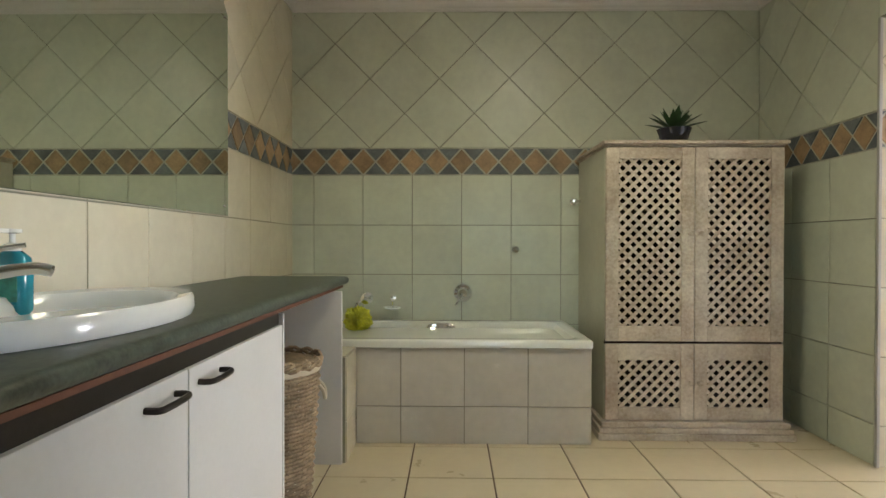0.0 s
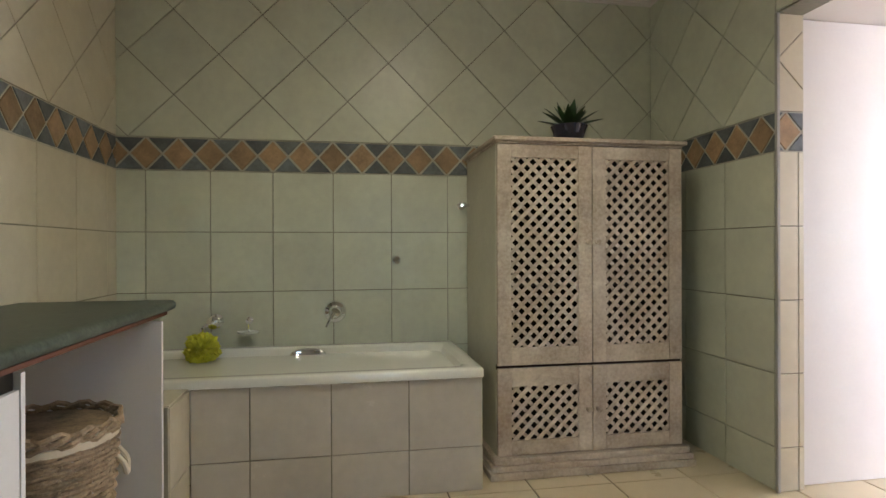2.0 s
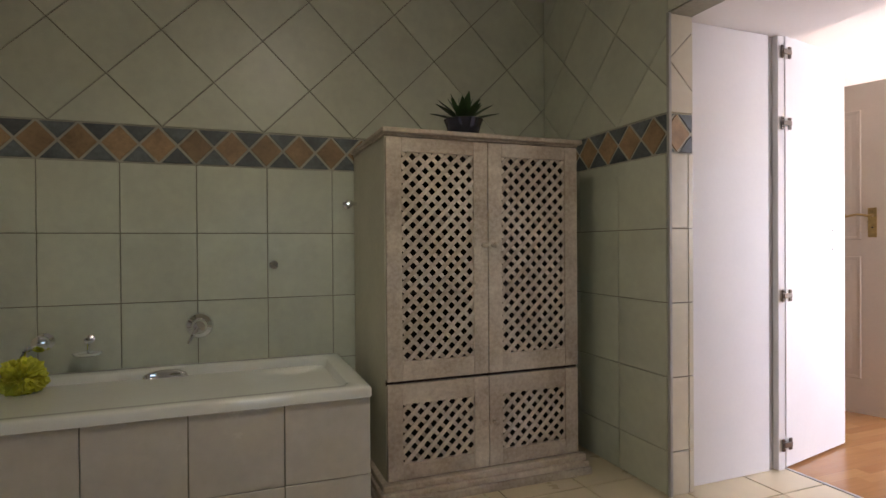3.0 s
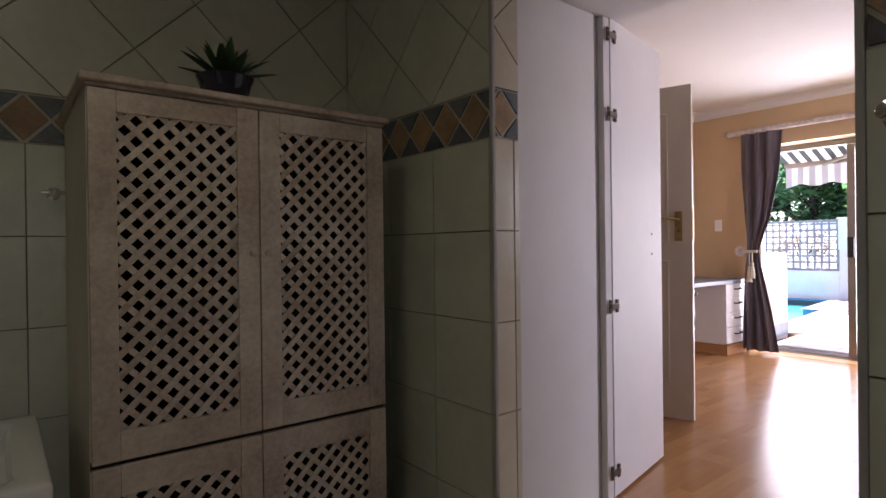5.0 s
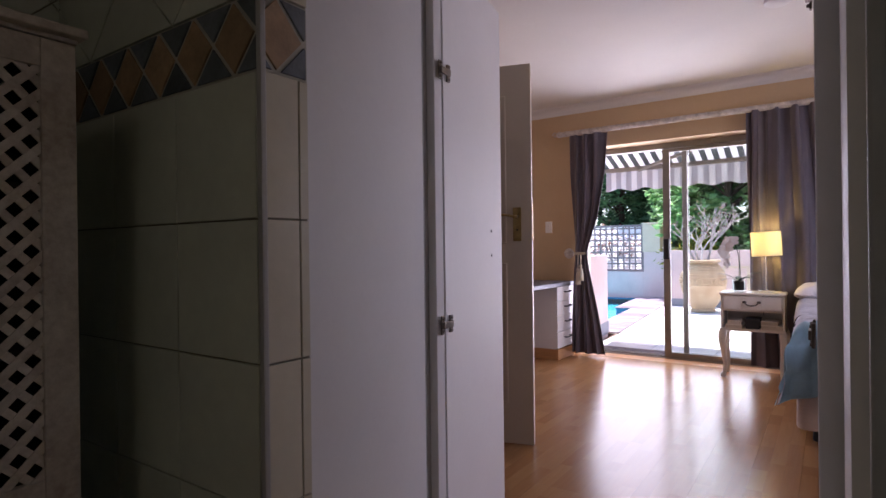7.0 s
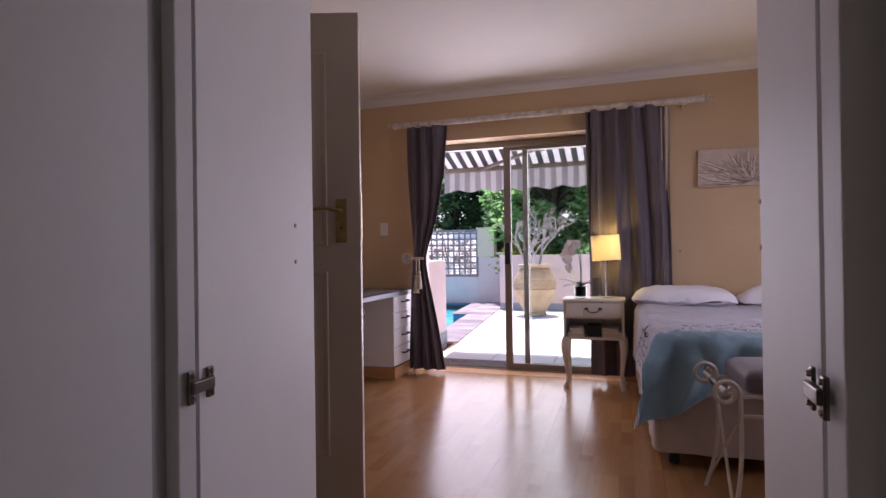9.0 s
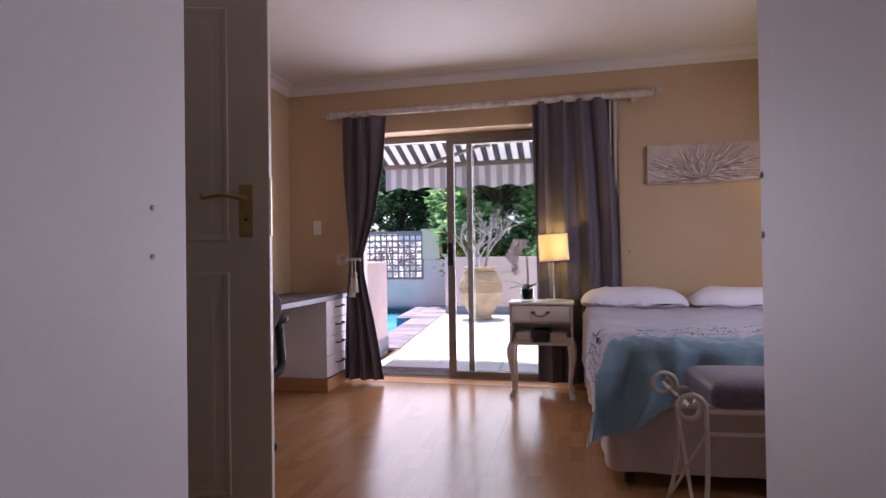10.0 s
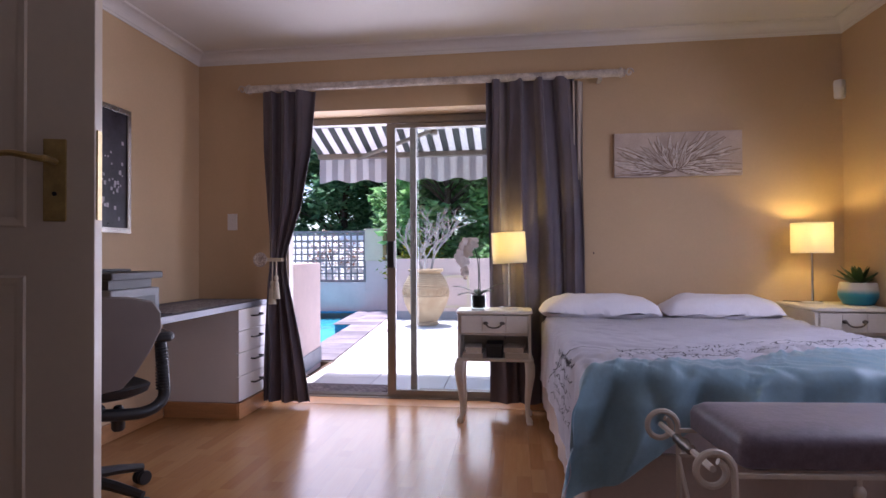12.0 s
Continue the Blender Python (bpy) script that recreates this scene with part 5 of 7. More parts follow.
        x += 0.006 * n2 * hang
        y += 0.006 * n2 * hang
        return Vector((x, y, max(z, 0.035)))

    def finish(bm, name, material, parent, label):
        bmesh.ops.solidify(bm, geom=list(bm.faces), thickness=0.006)
        ob = part(name, bm, material, parent, label, False)
        for p in ob.data.polygons:
            p.use_smooth = True
        return ob

    skew = Matrix.Translation((6.57, 0.68, 0)) @ pose(0, 0, 0, 0, 0, 2.0) @ Matrix.Translation((-6.57, -0.68, 0))
    b.matrix_basis = skew
    dv = thing("duvet", "rumpled white and teal duvet with printed lettering", "duvet")
    dv.matrix_basis = skew

    def hem_side(s):
        return y1 + 0.37 + 0.03 * math.sin(s * 4.2) - 0.06 * max(0, s - 5.5)

    def white_map(u, v):
        q = (y0 - 0.30) + v * (hem_side(5.4) - y0 + 0.30)
        s_lo = seam(min(q, y1)) - 0.25 * max(0, q - y1)
        s = s_lo + u * (6.30 - s_lo)
        if q > y1:
            q = y1 + (q - y1) * (hem_side(s) - y1) / (hem_side(5.4) - y1)
        return s, q

    def teal_map(u, v):
        q = (y0 - 0.30) + v * (hem_side(4.9) - y0 + 0.30)
        s_hi = seam(min(q, y1)) - 0.25 * max(0, q - y1)
        foot = x0 - 0.20 - 0.02 * math.sin(q * 5.0) - 0.50 * max(0, min(q, y1) - 1.0) + 0.45 * max(0, q - y1)
        return s_hi + u * (foot - s_hi), q - 0.55 * u * u * max(0, q - y1)
    bm = bmesh.new()
    drape(bm, 0, 0, 0, 0, 150, 170, 0.0, white_map)
    finish(bm, "white_field", M_duvet, dv, "rumpled white cotton")
    bm = bmesh.new()
    drape(bm, 0, 0, 0, 0, 80, 170, 0.002, teal_map)
    finish(bm, "teal_band", M_teal, dv, "teal satin band")

    # lettering that cannot be read: rows of short black strokes along the seam and down the side
    rng = random.Random(11)

    def stroke(bm, pts, w):
        P = [cloth(s, q, 0.0045) for s, q in pts]
        for a, c in zip(P, P[1:]):
            d = (c - a)
            if d.length < 1e-4 or d.length > 0.2:
                continue
            up = Vector((0, 0, 1)) if abs(a.y - y1) > 0.05 or a.z > 0.6 else Vector((0, 1, 0))
            sd = d.cross(up).normalized() * w
            bm.faces.new([bm.verts.new(v) for v in (a - sd, a + sd, c + sd, c - sd)])
    def scribble(name, s_a, q_a, s_b, q_b, size, count, w):
        bm = bmesh.new()
        for k in range(count):
            t = (k + rng.uniform(-0.2, 0.2)) / count
            s, q = s_a + (s_b - s_a) * t, q_a + (q_b - q_a) * t
            cs = []
            for m_ in range(rng.randint(3, 6)):
                cs.append((s + rng.uniform(-0.5, 0.5) * size, q + rng.uniform(-0.4, 0.4) * size))
            stroke(bm, cs, w)
        if bm.faces:
            part(name, bm, M_ink, dv, "unreadable printed lettering")["kind"] = "stuff"
        else:
            bm.free()
    for k in range(3):
        o = 0.07 + 0.075 * k
        scribble("lettering", seam(1.2) + o, 1.22, seam(0.05) + o, 0.05, 0.030 + 0.012 * (k == 0), 58 + 8 * k, 0.0014)
    for k in range(5):
        q = y1 + 0.03 + 0.055 * k
        scribble("lettering", 5.02, q, 5.45 + 0.05 * k, q + 0.02, 0.040, 28, 0.0014)
    for s_a, q_a, s_b, q_b in ((5.16, 1.36, 5.06, 0.75), (5.16, 1.36, 5.75, 1.62)):
        bm = bmesh.new()
        stroke(bm, [(s_a + (s_b - s_a) * t, q_a + (q_b - q_a) * t + 0.015 * math.sin(t * 14)) for t in np.linspace(0, 1, 40)], 0.0025)
        part("printed_line", bm, M_ink, dv)

    for k, (py, w, tl) in enumerate(((1.06, 0.70, 4), (0.37, 0.66, -3))):
        pl = thing("pillow", "plump white cotton pillow lying at the bed head", "pillow", (6.34, py - 0.01, 0.632), tl, "pillows on the bed")
        bm = bmesh.new()
        nu, nv = 36, 22
        loops = []
        def pt(u, v, top):
            a, c = abs(u), abs(v)
            px = (v * 0.205) * (1 - 0.10 * (a ** 4)) 
            py_ = u * w / 2 * (1 - 0.06 * c ** 3)
            h = max(0.0, (1 - a ** 3.2)) ** 0.55 * max(0.0, (1 - c ** 3.0)) ** 0.55
            z = 0.045 + (0.105 if top else -0.043) * h + (0.012 * noise.noise(Vector((px * 9 + k, py_ * 9, top))) + 0.006 * noise.noise(Vector((px * 30 + k, py_ * 14, 2.0)))) * (1 + 0.9 * a)
            return Vector((px, py_, z))
        for top in (1, 0):
            g = {(i, j): bm.verts.new(pt(2 * i / nu - 1, 2 * j / nv - 1, top)) for i in range(nu + 1) for j in range(nv + 1)}
            for i in range(nu):
                for j in range(nv):
                    bm.faces.new((g[i, j], g[i + 1, j], g[i + 1, j + 1], g[i, j + 1]))
        bmesh.ops.remove_doubles(bm, verts=bm.verts, dist=0.0008)
        ob = part("cover", bm, M_duvet, pl, "", False)
        for p in ob.data.polygons:
            p.use_smooth = True


bed()


def bench():
    b = thing("bench", "cream wrought iron scroll bench with mauve cushion", "bench")
    b.matrix_basis = Matrix.Translation((4.61, 1.085, 0)) @ pose(0, 0, 0, 0, 0, 5.0) @ Matrix.Translation((-4.61, -1.085, 0))
    y_a, y_b, xf, xb = 1.085, -0.16, 4.255, 4.610
    bm = bmesh.new()
    loft(bm, [rrect((xf + xb) / 2, (y_a + y_b) / 2 - 0.01, xb - xf - 0.012 - e, y_a - y_b - 0.07 - e, z, 0.03, 6)
              for e, z in ((0.02, 0.497), (0.0, 0.505), (0.0, 0.552), (0.012, 0.568), (0.05, 0.581), (0.12, 0.589), (0.20, 0.592))])
    part("cushion", bm, M_purple, b, "mauve damask cushion", True)
    for x in (xf + 0.005, xb - 0.005):
        for z in (0.488, 0.415):
            part("rail", boxed(x - 0.006, y_b + 0.02, z - 0.006, x + 0.006, y_a - 0.02, z + 0.006, 0.002), M_iron, b)
        for f in (0.25, 0.5, 0.75):
            yy = y_a + (y_b - y_a) * f
            bm = lathe([(0.006, 0.420), (0.006, 0.434), (0.013, 0.442), (0.014, 0.451), (0.013, 0.460), (0.006, 0.467), (0.006, 0.483)], 10, x, yy)
            part("spindle", bm, M_iron, b, "", True)
    for y, s in ((y_a, 1), (y_b, -1)):
        for x, o in ((xf, -1), (xb, 1)):
            bm = bmesh.new()
            pts = [(x + o * 0.015, y + s * 0.03, 0.0), (x + o * 0.012, y + s * 0.0, 0.10), (x + o * 0.0, y - s * 0.02, 0.24), (x, y - s * 0.022, 0.40), (x, y - s * 0.02, 0.485)]
            path = curve_pts(pts, 32)
            c = Vector((x, y + s * 0.03, 0.50))
            for a in np.linspace(0.0, 2 * math.pi * 1.18, 34):
                rr = 0.050 - 0.0032 * a
                path.append(c + Vector((0, -s * rr * math.cos(a), rr * math.sin(a))))
            tube(bm, path, 0.0085, 8)
            part("leg", bm, M_iron, b, "iron leg ending in a scroll", True)
        bm = bmesh.new()
        tube(bm, [(xf, y + s * 0.03, 0.505), (xb, y + s * 0.03, 0.505)], 0.0085, 8)
        hr = part("hand_rail", bm, M_iron, b)
        bm = bmesh.new()
        mx = (xf + xb) / 2
        pr = [(0.010, -0.06), (0.014, -0.045), (0.012, -0.03), (0.017, 0.0), (0.012, 0.03), (0.014, 0.045), (0.010, 0.06)]
        bm = turned(lathe(pr, 12), pose(mx, y + s * 0.03, 0.505, 0, 90, 0))
        part("turned_grip", bm, M_pewter, hr, "dark bronze grip", True)
        for q in (-1, 1):
            bm = bmesh.new()
            tube(bm, [(xf if q > 0 else xb, y - s * 0.02, 0.415), (xb if q > 0 else xf, y + s * 0.01, 0.06)], 0.006, 6)
            part("brace", bm, M_iron, b)


bench()


def flower_canvas():
    t = thing("canvas_picture", "beige canvas painting of a large chrysanthemum", "picture")
    ya, yb, za, zb = 0.907, 0.127, 1.517, 1.800
    part("canvas", boxed(6.551, yb, za, 6.579, ya, zb, 0.002), mat("canvas_ground", (0.55, 0.46, 0.40), 0.85, var=0.16, scale=6, fine=300, bump=0.2, bscale=600, dark=(0.36, 0.27, 0.22)), t)
    rng = random.Random(21)
    tones = [mat("paint_" + n, c, 0.8, var=0.22, scale=30, bump=0.2, bscale=400) for n, c in (("brown", (0.22, 0.145, 0.105)), ("tan", (0.36, 0.27, 0.215)), ("sand", (0.50, 0.41, 0.35)), ("cream", (0.63, 0.55, 0.49)))]
    coats = [bmesh.new() for _ in tones]
    cy, cz = 0.530, 1.555
    depth = [6.5506]

    def petal(tone, a, start, length, w, bend):
        """One brush-drawn petal, laid a hair over the last."""
        depth[0] -= 0.00001
        rows = []
        for i in range(9):
            f = i / 8
            g = a + bend * f
            rad = start + length * f
            y, z = cy + rad * math.cos(g), cz + rad * 0.80 * math.sin(g)
            wd = w * (math.sin(math.pi * min(0.98, 0.10 + 0.88 * f)) ** 0.8)
            rows.append([(min(max(y + k * wd * math.sin(g), yb + 0.004), ya - 0.004), min(max(z - k * wd * math.cos(g), za + 0.004), zb - 0.004)) for k in (-1, 1)])
        vs = [[coats[tone].verts.new((depth[0], y, z)) for y, z in row] for row in rows]
        for u, v in zip(vs, vs[1:]):
            coats[tone].faces.new((u[0], v[0], v[1], u[1]))

    for k in range(230):
        f = k / 230
        a = rng.uniform(-0.22, math.pi + 0.22) if f < 0.72 else math.pi / 2 + rng.gauss(0, 0.42)
        length = (0.42 - 0.30 * min(f, 0.72) / 0.72) * rng.uniform(0.75, 1.1) * (0.62 + 0.38 * abs(math.cos(a)))
        if f >= 0.72:
            length = rng.uniform(0.10, 0.19) * (1.25 - f * 0.5)
        w = rng.uniform(0.010, 0.017) * (1.1 - 0.45 * f)
        start, bend = 0.005 + 0.035 * rng.random(), rng.uniform(-0.22, 0.22) if f < 0.72 else (math.pi / 2 - a) * rng.uniform(0.2, 0.7)
        petal(0 if f > 0.30 else 1, a, start, length * 1.03, w * 1.34, bend)
        petal(3 if rng.random() < 0.55 else 2, a + 0.012, start + 0.004, length, w * 0.86, bend)
        if f > 0.3:
            petal(1, a, start + 0.006, length * 0.55, w * 0.22, bend * 0.6)
    for tone, coat in zip(tones, coats):
        part("painted_petals", coat, tone, t, "brush-painted petals")["kind"] = "stuff"


flower_canvas()


def photo_frame():
    t = thing("picture_frame", "dark night photograph in a silver frame on the wall", "picture")
    x0, x1, z0, z1 = 5.44, 5.842, 1.155, 1.87
    for a in ((x0, z0, x1, z0 + 0.032), (x0, z1 - 0.032, x1, z1), (x0, z0 + 0.0325, x0 + 0.032, z1 - 0.0325), (x1 - 0.032, z0 + 0.0325, x1, z1 - 0.0325)):
        part("moulding", boxed(a[0], 3.768, a[1], a[2], 3.789, a[3], 0.004), M_steel, t, "silver moulding")
    part("photo", boxed(x0 + 0.03, 3.779, z0 + 0.03, x1 - 0.03, 3.786, z1 - 0.03), mat("night_print", (0.030, 0.026, 0.038), 0.3, var=0.6, scale=10, bump=0.0), t)
    rng = random.Random(2)
    pale = mat("print_lights", (0.42, 0.38, 0.42), 0.5, var=0.3)
    for k in range(46):
        x, z = rng.uniform(x0 + 0.05, x1 - 0.05), rng.gauss(1.45, 0.10)
        s = rng.uniform(0.003, 0.010)
        if not z0 + 0.06 < z < z1 - 0.06:
            continue
        part("print_spot", boxed(x - s, 3.7775, z - s, x + s, 3.779, z + s * 1.6), pale, t)


photo_frame()


def small_fittings():
    s = thing("light_switch", "white wall switch plate", "switch", (6.579, 3.533, 1.265))
    part("plate", boxed(-0.009, -0.036, -0.058, 0.0, 0.036, 0.058, 0.003), M_white, s)
    for dz in (-0.015, 0.017):
        part("rocker", boxed(-0.013, -0.012, dz - 0.011, -0.0095, 0.012, dz + 0.011, 0.002), M_white, s)
    a = thing("alarm_sensor", "small white alarm sensor in the wall corner", "sensor", (6.555, -0.445, 2.03), 38)
    bm = bmesh.new()
    loft(bm, [rrect(0, 0, w, d, z, 0.012, 4) for w, d, z in ((0.045, 0.06, -0.055), (0.05, 0.066, -0.045), (0.052, 0.068, 0.04), (0.046, 0.062, 0.055))])
    part("housing", bm, M_white, a, "", True)
    part("lens", boxed(-0.029, -0.02, -0.035, -0.0255, 0.02, 0.005, 0.004), M_ceramic, a)
    n = thing("wall_hook", "small dark nail in the plaster wall", "nail", (6.579, 1.04, 1.03))
    part("nail", turned(lathe([(0.004, 0), (0.004, 0.008), (0.006, 0.009), (0.001, 0.011)], 8), pose(0, 0, 0, 0, -90, 0)), M_blackpl, n)
    c = thing("ceiling_light", "small round white ceiling fitting, switched off", "ceiling light", (5.0, 1.40, 2.464))
    part("rose", lathe([(0.07, 0), (0.07, -0.015), (0.05, -0.028), (0.02, -0.032), (0.001, -0.033)], 28), M_white, c, "", True)


small_fittings()


def window(name, x0, x1, z0, z1, ya, yb, label):
    """A casement window in a wall that runs along x, with a middle post."""
    w = tagged(new(name), label, "", "", "structure")
    ym = (ya + yb) / 2
    t = 0.045
    for a in ((x0, z0, x1, z0 + t), (x0, z1 - t, x1, z1)):
        part("window_frame", boxed(a[0], ym - 0.03, a[1], a[2], ym + 0.03, a[3], 0.004), M_alu, w)
    for x in (x0, (x0 + x1 - t) / 2, x1 - t):
        part("window_frame", boxed(x, ym - 0.029, z0 + t + 0.001, x + t, ym + 0.029, z1 - t - 0.001, 0.004), M_alu, w)
    for a, b in ((x0 + t, (x0 + x1 - t) / 2), ((x0 + x1 + t) / 2, x1 - t)):
        pane = part("pane", boxed(a + 0.001, ym - 0.003, z0 + t + 0.002, b - 0.001, ym + 0.003, z1 - t - 0.002), M_glass, w)
        pane.visible_shadow = False
    part("window_sill", boxed(x0, yb + 0.001, z0 - 0.03, x1, yb + 0.05, z0 - 0.002, 0.004), M_white, w)


window("window_1", 0.502, 1.198, 1.202, 1.798, -1.85, -1.70, "bronze aluminium bathroom window behind the walker")
window("window_2", 4.302, 5.698, 0.902, 1.998, -0.62, -0.47, "bronze aluminium bedroom window beside the bed")

# ---- outside: patio, walls, pool, awning, urn, planting ----
M_water = mat("pool_water", (0.07, 0.46, 0.58), 0.06, var=0.2, scale=2, bump=0.15, bscale=6)
M_mosaic = mat("pool_mosaic", (0.03, 0.18, 0.32), 0.25, var=0.5, scale=60, bump=0.1)
M_skirtgrey = mat("grey_painted_skirting", (0.30, 0.31, 0.34), 0.8, var=0.15, scale=6)
M_trellis = mat("weathered_trellis", (0.26, 0.22, 0.21), 0.8, var=0.25, scale=12, bump=0.3)
M_urn = mat("aged_terracotta_urn", (0.55, 0.42, 0.27), 0.8, var=0.22, scale=7, fine=60, bump=0.35, bscale=70, dark=(0.36, 0.22, 0.12))
M_bark = mat("grey_bark", (0.40, 0.36, 0.34), 0.85, var=0.3, scale=14, bump=0.4)
M_trunk = mat("dark_trunk", (0.07, 0.05, 0.035), 0.9, var=0.3, scale=6, bump=0.6, bscale=40)


def cloth_mat(name, base):
    """Thin awning cloth that lets some daylight through."""
    m = mat(name, base, 0.85, var=0.06, scale=4, bump=0.1, bscale=300)
    t = m.node_tree
    b, o = t.nodes["Principled BSDF"], t.nodes["Material Output"]
    tl, mx = t.nodes.new("ShaderNodeBsdfTranslucent"), t.nodes.new("ShaderNodeMixShader")
    tl.inputs[0].default_value = (*base, 1)
    mx.inputs[0].default_value = 0.45
    t.links.new(b.outputs[0], mx.inputs[1])
    t.links.new(tl.outputs[0], mx.inputs[2])
    t.links.new(mx.outputs[0], o.inputs["Surface"])
    return m


M_canvas = cloth_mat("white_awning_cloth", (0.80, 0.79, 0.80))
M_canvasg = cloth_mat("grey_awning_cloth", (0.13, 0.145, 0.15))
M_valg = cloth_mat("pale_grey_valance", (0.56, 0.55, 0.58))


def leaf_mat(name, a, b):
    """Foliage whose tone changes from leaf to leaf."""
    m = bpy.data.materials.new(name)
    m.use_nodes = True
    t = m.node_tree
    N, L = t.nodes, t.links
    g, r = N.new("ShaderNodeNewGeometry"), N.new("ShaderNodeMix")
    r.data_type = "RGBA"
    r.inputs[6].default_value, r.inputs[7].default_value = (*a, 1), (*b, 1)
    L.new(g.outputs["Random Per Island"], r.inputs[0])
    p = N["Principled BSDF"]
    L.new(r.outputs[2], p.inputs["Base Color"])
    p.inputs["Roughness"].default_value = 0.5
    tl, mx = N.new("ShaderNodeBsdfTranslucent"), N.new("ShaderNodeMixShader")
    L.new(r.outputs[2], tl.inputs[0])
    mx.inputs[0].default_value = 0.55
    L.new(p.outputs[0], mx.inputs[1])
    L.new(tl.outputs[0], mx.inputs[2])
    L.new(mx.outputs[0], N["Material Output"].inputs["Surface"])
    return m


M_lfdark = leaf_mat("dark_green_foliage", (0.055, 0.155, 0.085), (0.22, 0.44, 0.20))
M_lfbright = leaf_mat("bright_green_foliage", (0.11, 0.28, 0.10), (0.35, 0.60, 0.23))
M_lfyellow = leaf_mat("yellow_green_foliage", (0.14, 0.20, 0.02), (0.42, 0.40, 0.04))
M_lfred = leaf_mat("reddish_twig_leaf", (0.20, 0.08, 0.06), (0.32, 0.20, 0.12))

bm = boxed(6.872, -4.0, -0.084, 12.05, 3.40, -0.042)
box(bm, 8.26, 3.40, -0.084, 12.05, 3.78, -0.042)
box(bm, 12.25, 3.671, -0.084, 13.5, 4.20, -0.042)
patio = setting("patio", bm, M_fgrout, "patio of large pale paving slabs")

ASKEW = pose(6.90, 3.36, 0, 0, 0, 5.6)
bm = turned(boxed(0, 0, -0.084, 1.37, 0.20, 0.955, 0.006), ASKEW)
lw = tagged(part("garden_wall", bm, M_ext), "low pinkish plaster wall with grey skirting by the door", "wall", kind="structure")
part("skirting", turned(boxed(0, -0.008, -0.033, 1.376, -0.0005, 0.12, 0.002), ASKEW), M_skirtgrey, lw, "grey painted skirting")
part("skirting", turned(boxed(1.3705, 0, -0.033, 1.377, 0.20, 0.12, 0.002), ASKEW), M_skirtgrey, lw, "grey painted skirting")

bm = boxed(12.05, -4.0, -0.084, 12.25, 3.67, 0.975, 0.006)
box(bm, 12.251, 3.47, -0.084, 13.499, 3.67, 0.972, 0.006)
bw = tagged(part("garden_wall", bm, M_ext), "pinkish plaster garden wall behind the urn", "wall", kind="structure")
part("skirting", boxed(12.043, -4.0, -0.04, 12.0495, 3.67, 0.10, 0.002), M_skirtgrey, bw, "grey painted skirting")
for a in ((2.30, 0.16, 2.72, 0.20), (2.30, 0.66, 2.72, 0.70), (2.30, 0.2005, 2.34, 0.6595), (2.68, 0.2005, 2.72, 0.6595)):
    part("wall_panel_moulding", boxed(12.03, a[0], a[1], 12.0492, a[2], a[3], 0.004), M_extc, bw)
bm = boxed(13.5, 3.30, -0.084, 13.7, 4.45, 0.935, 0.006)
box(bm, 13.502, 4.451, -0.084, 13.7, 9.5, 0.51, 0.006)
tagged(part("garden_wall", bm, M_ext), "pinkish plaster wall beyond the pool, lower below the trellis", "wall", kind="structure")
bm = boxed(13.46, 4.10, 0.936, 13.76, 4.46, 1.53, 0.008)
box(bm, 13.44, 4.08, 1.531, 13.78, 4.48, 1.56, 0.006)
tagged(part("gate_pillar", bm, M_extc), "square cream plaster pillar on the garden wall", "pillar", kind="structure")
bowl = lathe([(0.08, 0.0), (0.10, 0.012), (0.17, 0.05), (0.20, 0.085), (0.205, 0.10), (0.19, 0.10), (0.15, 0.06), (0.001, 0.04)], 28)
sb = thing("stone_bowl", "shallow pale stone bowl on the garden wall", "bowl", (13.60, 3.90, 0.936))
part("bowl", bowl, M_extc, sb, "", True)
roof = thing("lean_to_roof", "white painted lean-to roof behind the trellis", "roof")
M_roof = mat("white_roof_paint", (0.85, 0.85, 0.83), 0.8, var=0.06, scale=3, bump=0.2, bscale=40)
for k in range(9):
    a, b = k / 9, (k + 1) / 9
    bm = bmesh.new()
    loft(bm, [[(13.76 + 1.0 * a, y, 0.36 + 1.16 * a), (13.76 + 1.0 * b + 0.02, y, 0.36 + 1.16 * b), (13.76 + 1.0 * b + 0.03, y, 0.345 + 1.16 * b), (13.775 + 1.0 * a, y, 0.33 + 1.16 * a)] for y in (4.52, 9.4)])
    part("roof_sheet", bm, M_roof, roof)
part("roof_post", boxed(14.5, 4.6, -0.085, 14.58, 4.68, 1.05), M_roof, roof)
part("roof_post", boxed(14.5, 9.2, -0.085, 14.58, 9.28, 1.05), M_roof, roof)


def trellis():
    t = thing("trellis", "weathered square wooden trellis above the pool wall", "trellis")
    x, y0, y1, z0, z1 = 13.56, 4.47, 6.9, 0.512, 1.53
    for a in ((y0, z0, y1, z0 + 0.05), (y0, z1 - 0.05, y1, z1)):
        part("frame_rail", boxed(x, a[0], a[1], x + 0.04, a[2], a[3], 0.003), M_trellis, t)
    for a in (y0, y1 - 0.05):
        part("frame_stile", boxed(x, a, z0 + 0.0505, x + 0.04, a + 0.05, z1 - 0.0505, 0.003), M_trellis, t)
    p = 0.128
    y = y0 + 0.05 + p * 0.8
    while y < y1 - 0.08:
        part("slat", boxed(x + 0.006, y, z0 + 0.05, x + 0.016, y + 0.036, z1 - 0.05), M_trellis, t)
        y += p
    z = z0 + 0.05 + p * 0.8
    while z < z1 - 0.08:
        part("slat", boxed(x + 0.0165, y0 + 0.05, z, x + 0.0265, y1 - 0.05, z + 0.036), M_trellis, t)
        z += p


trellis()

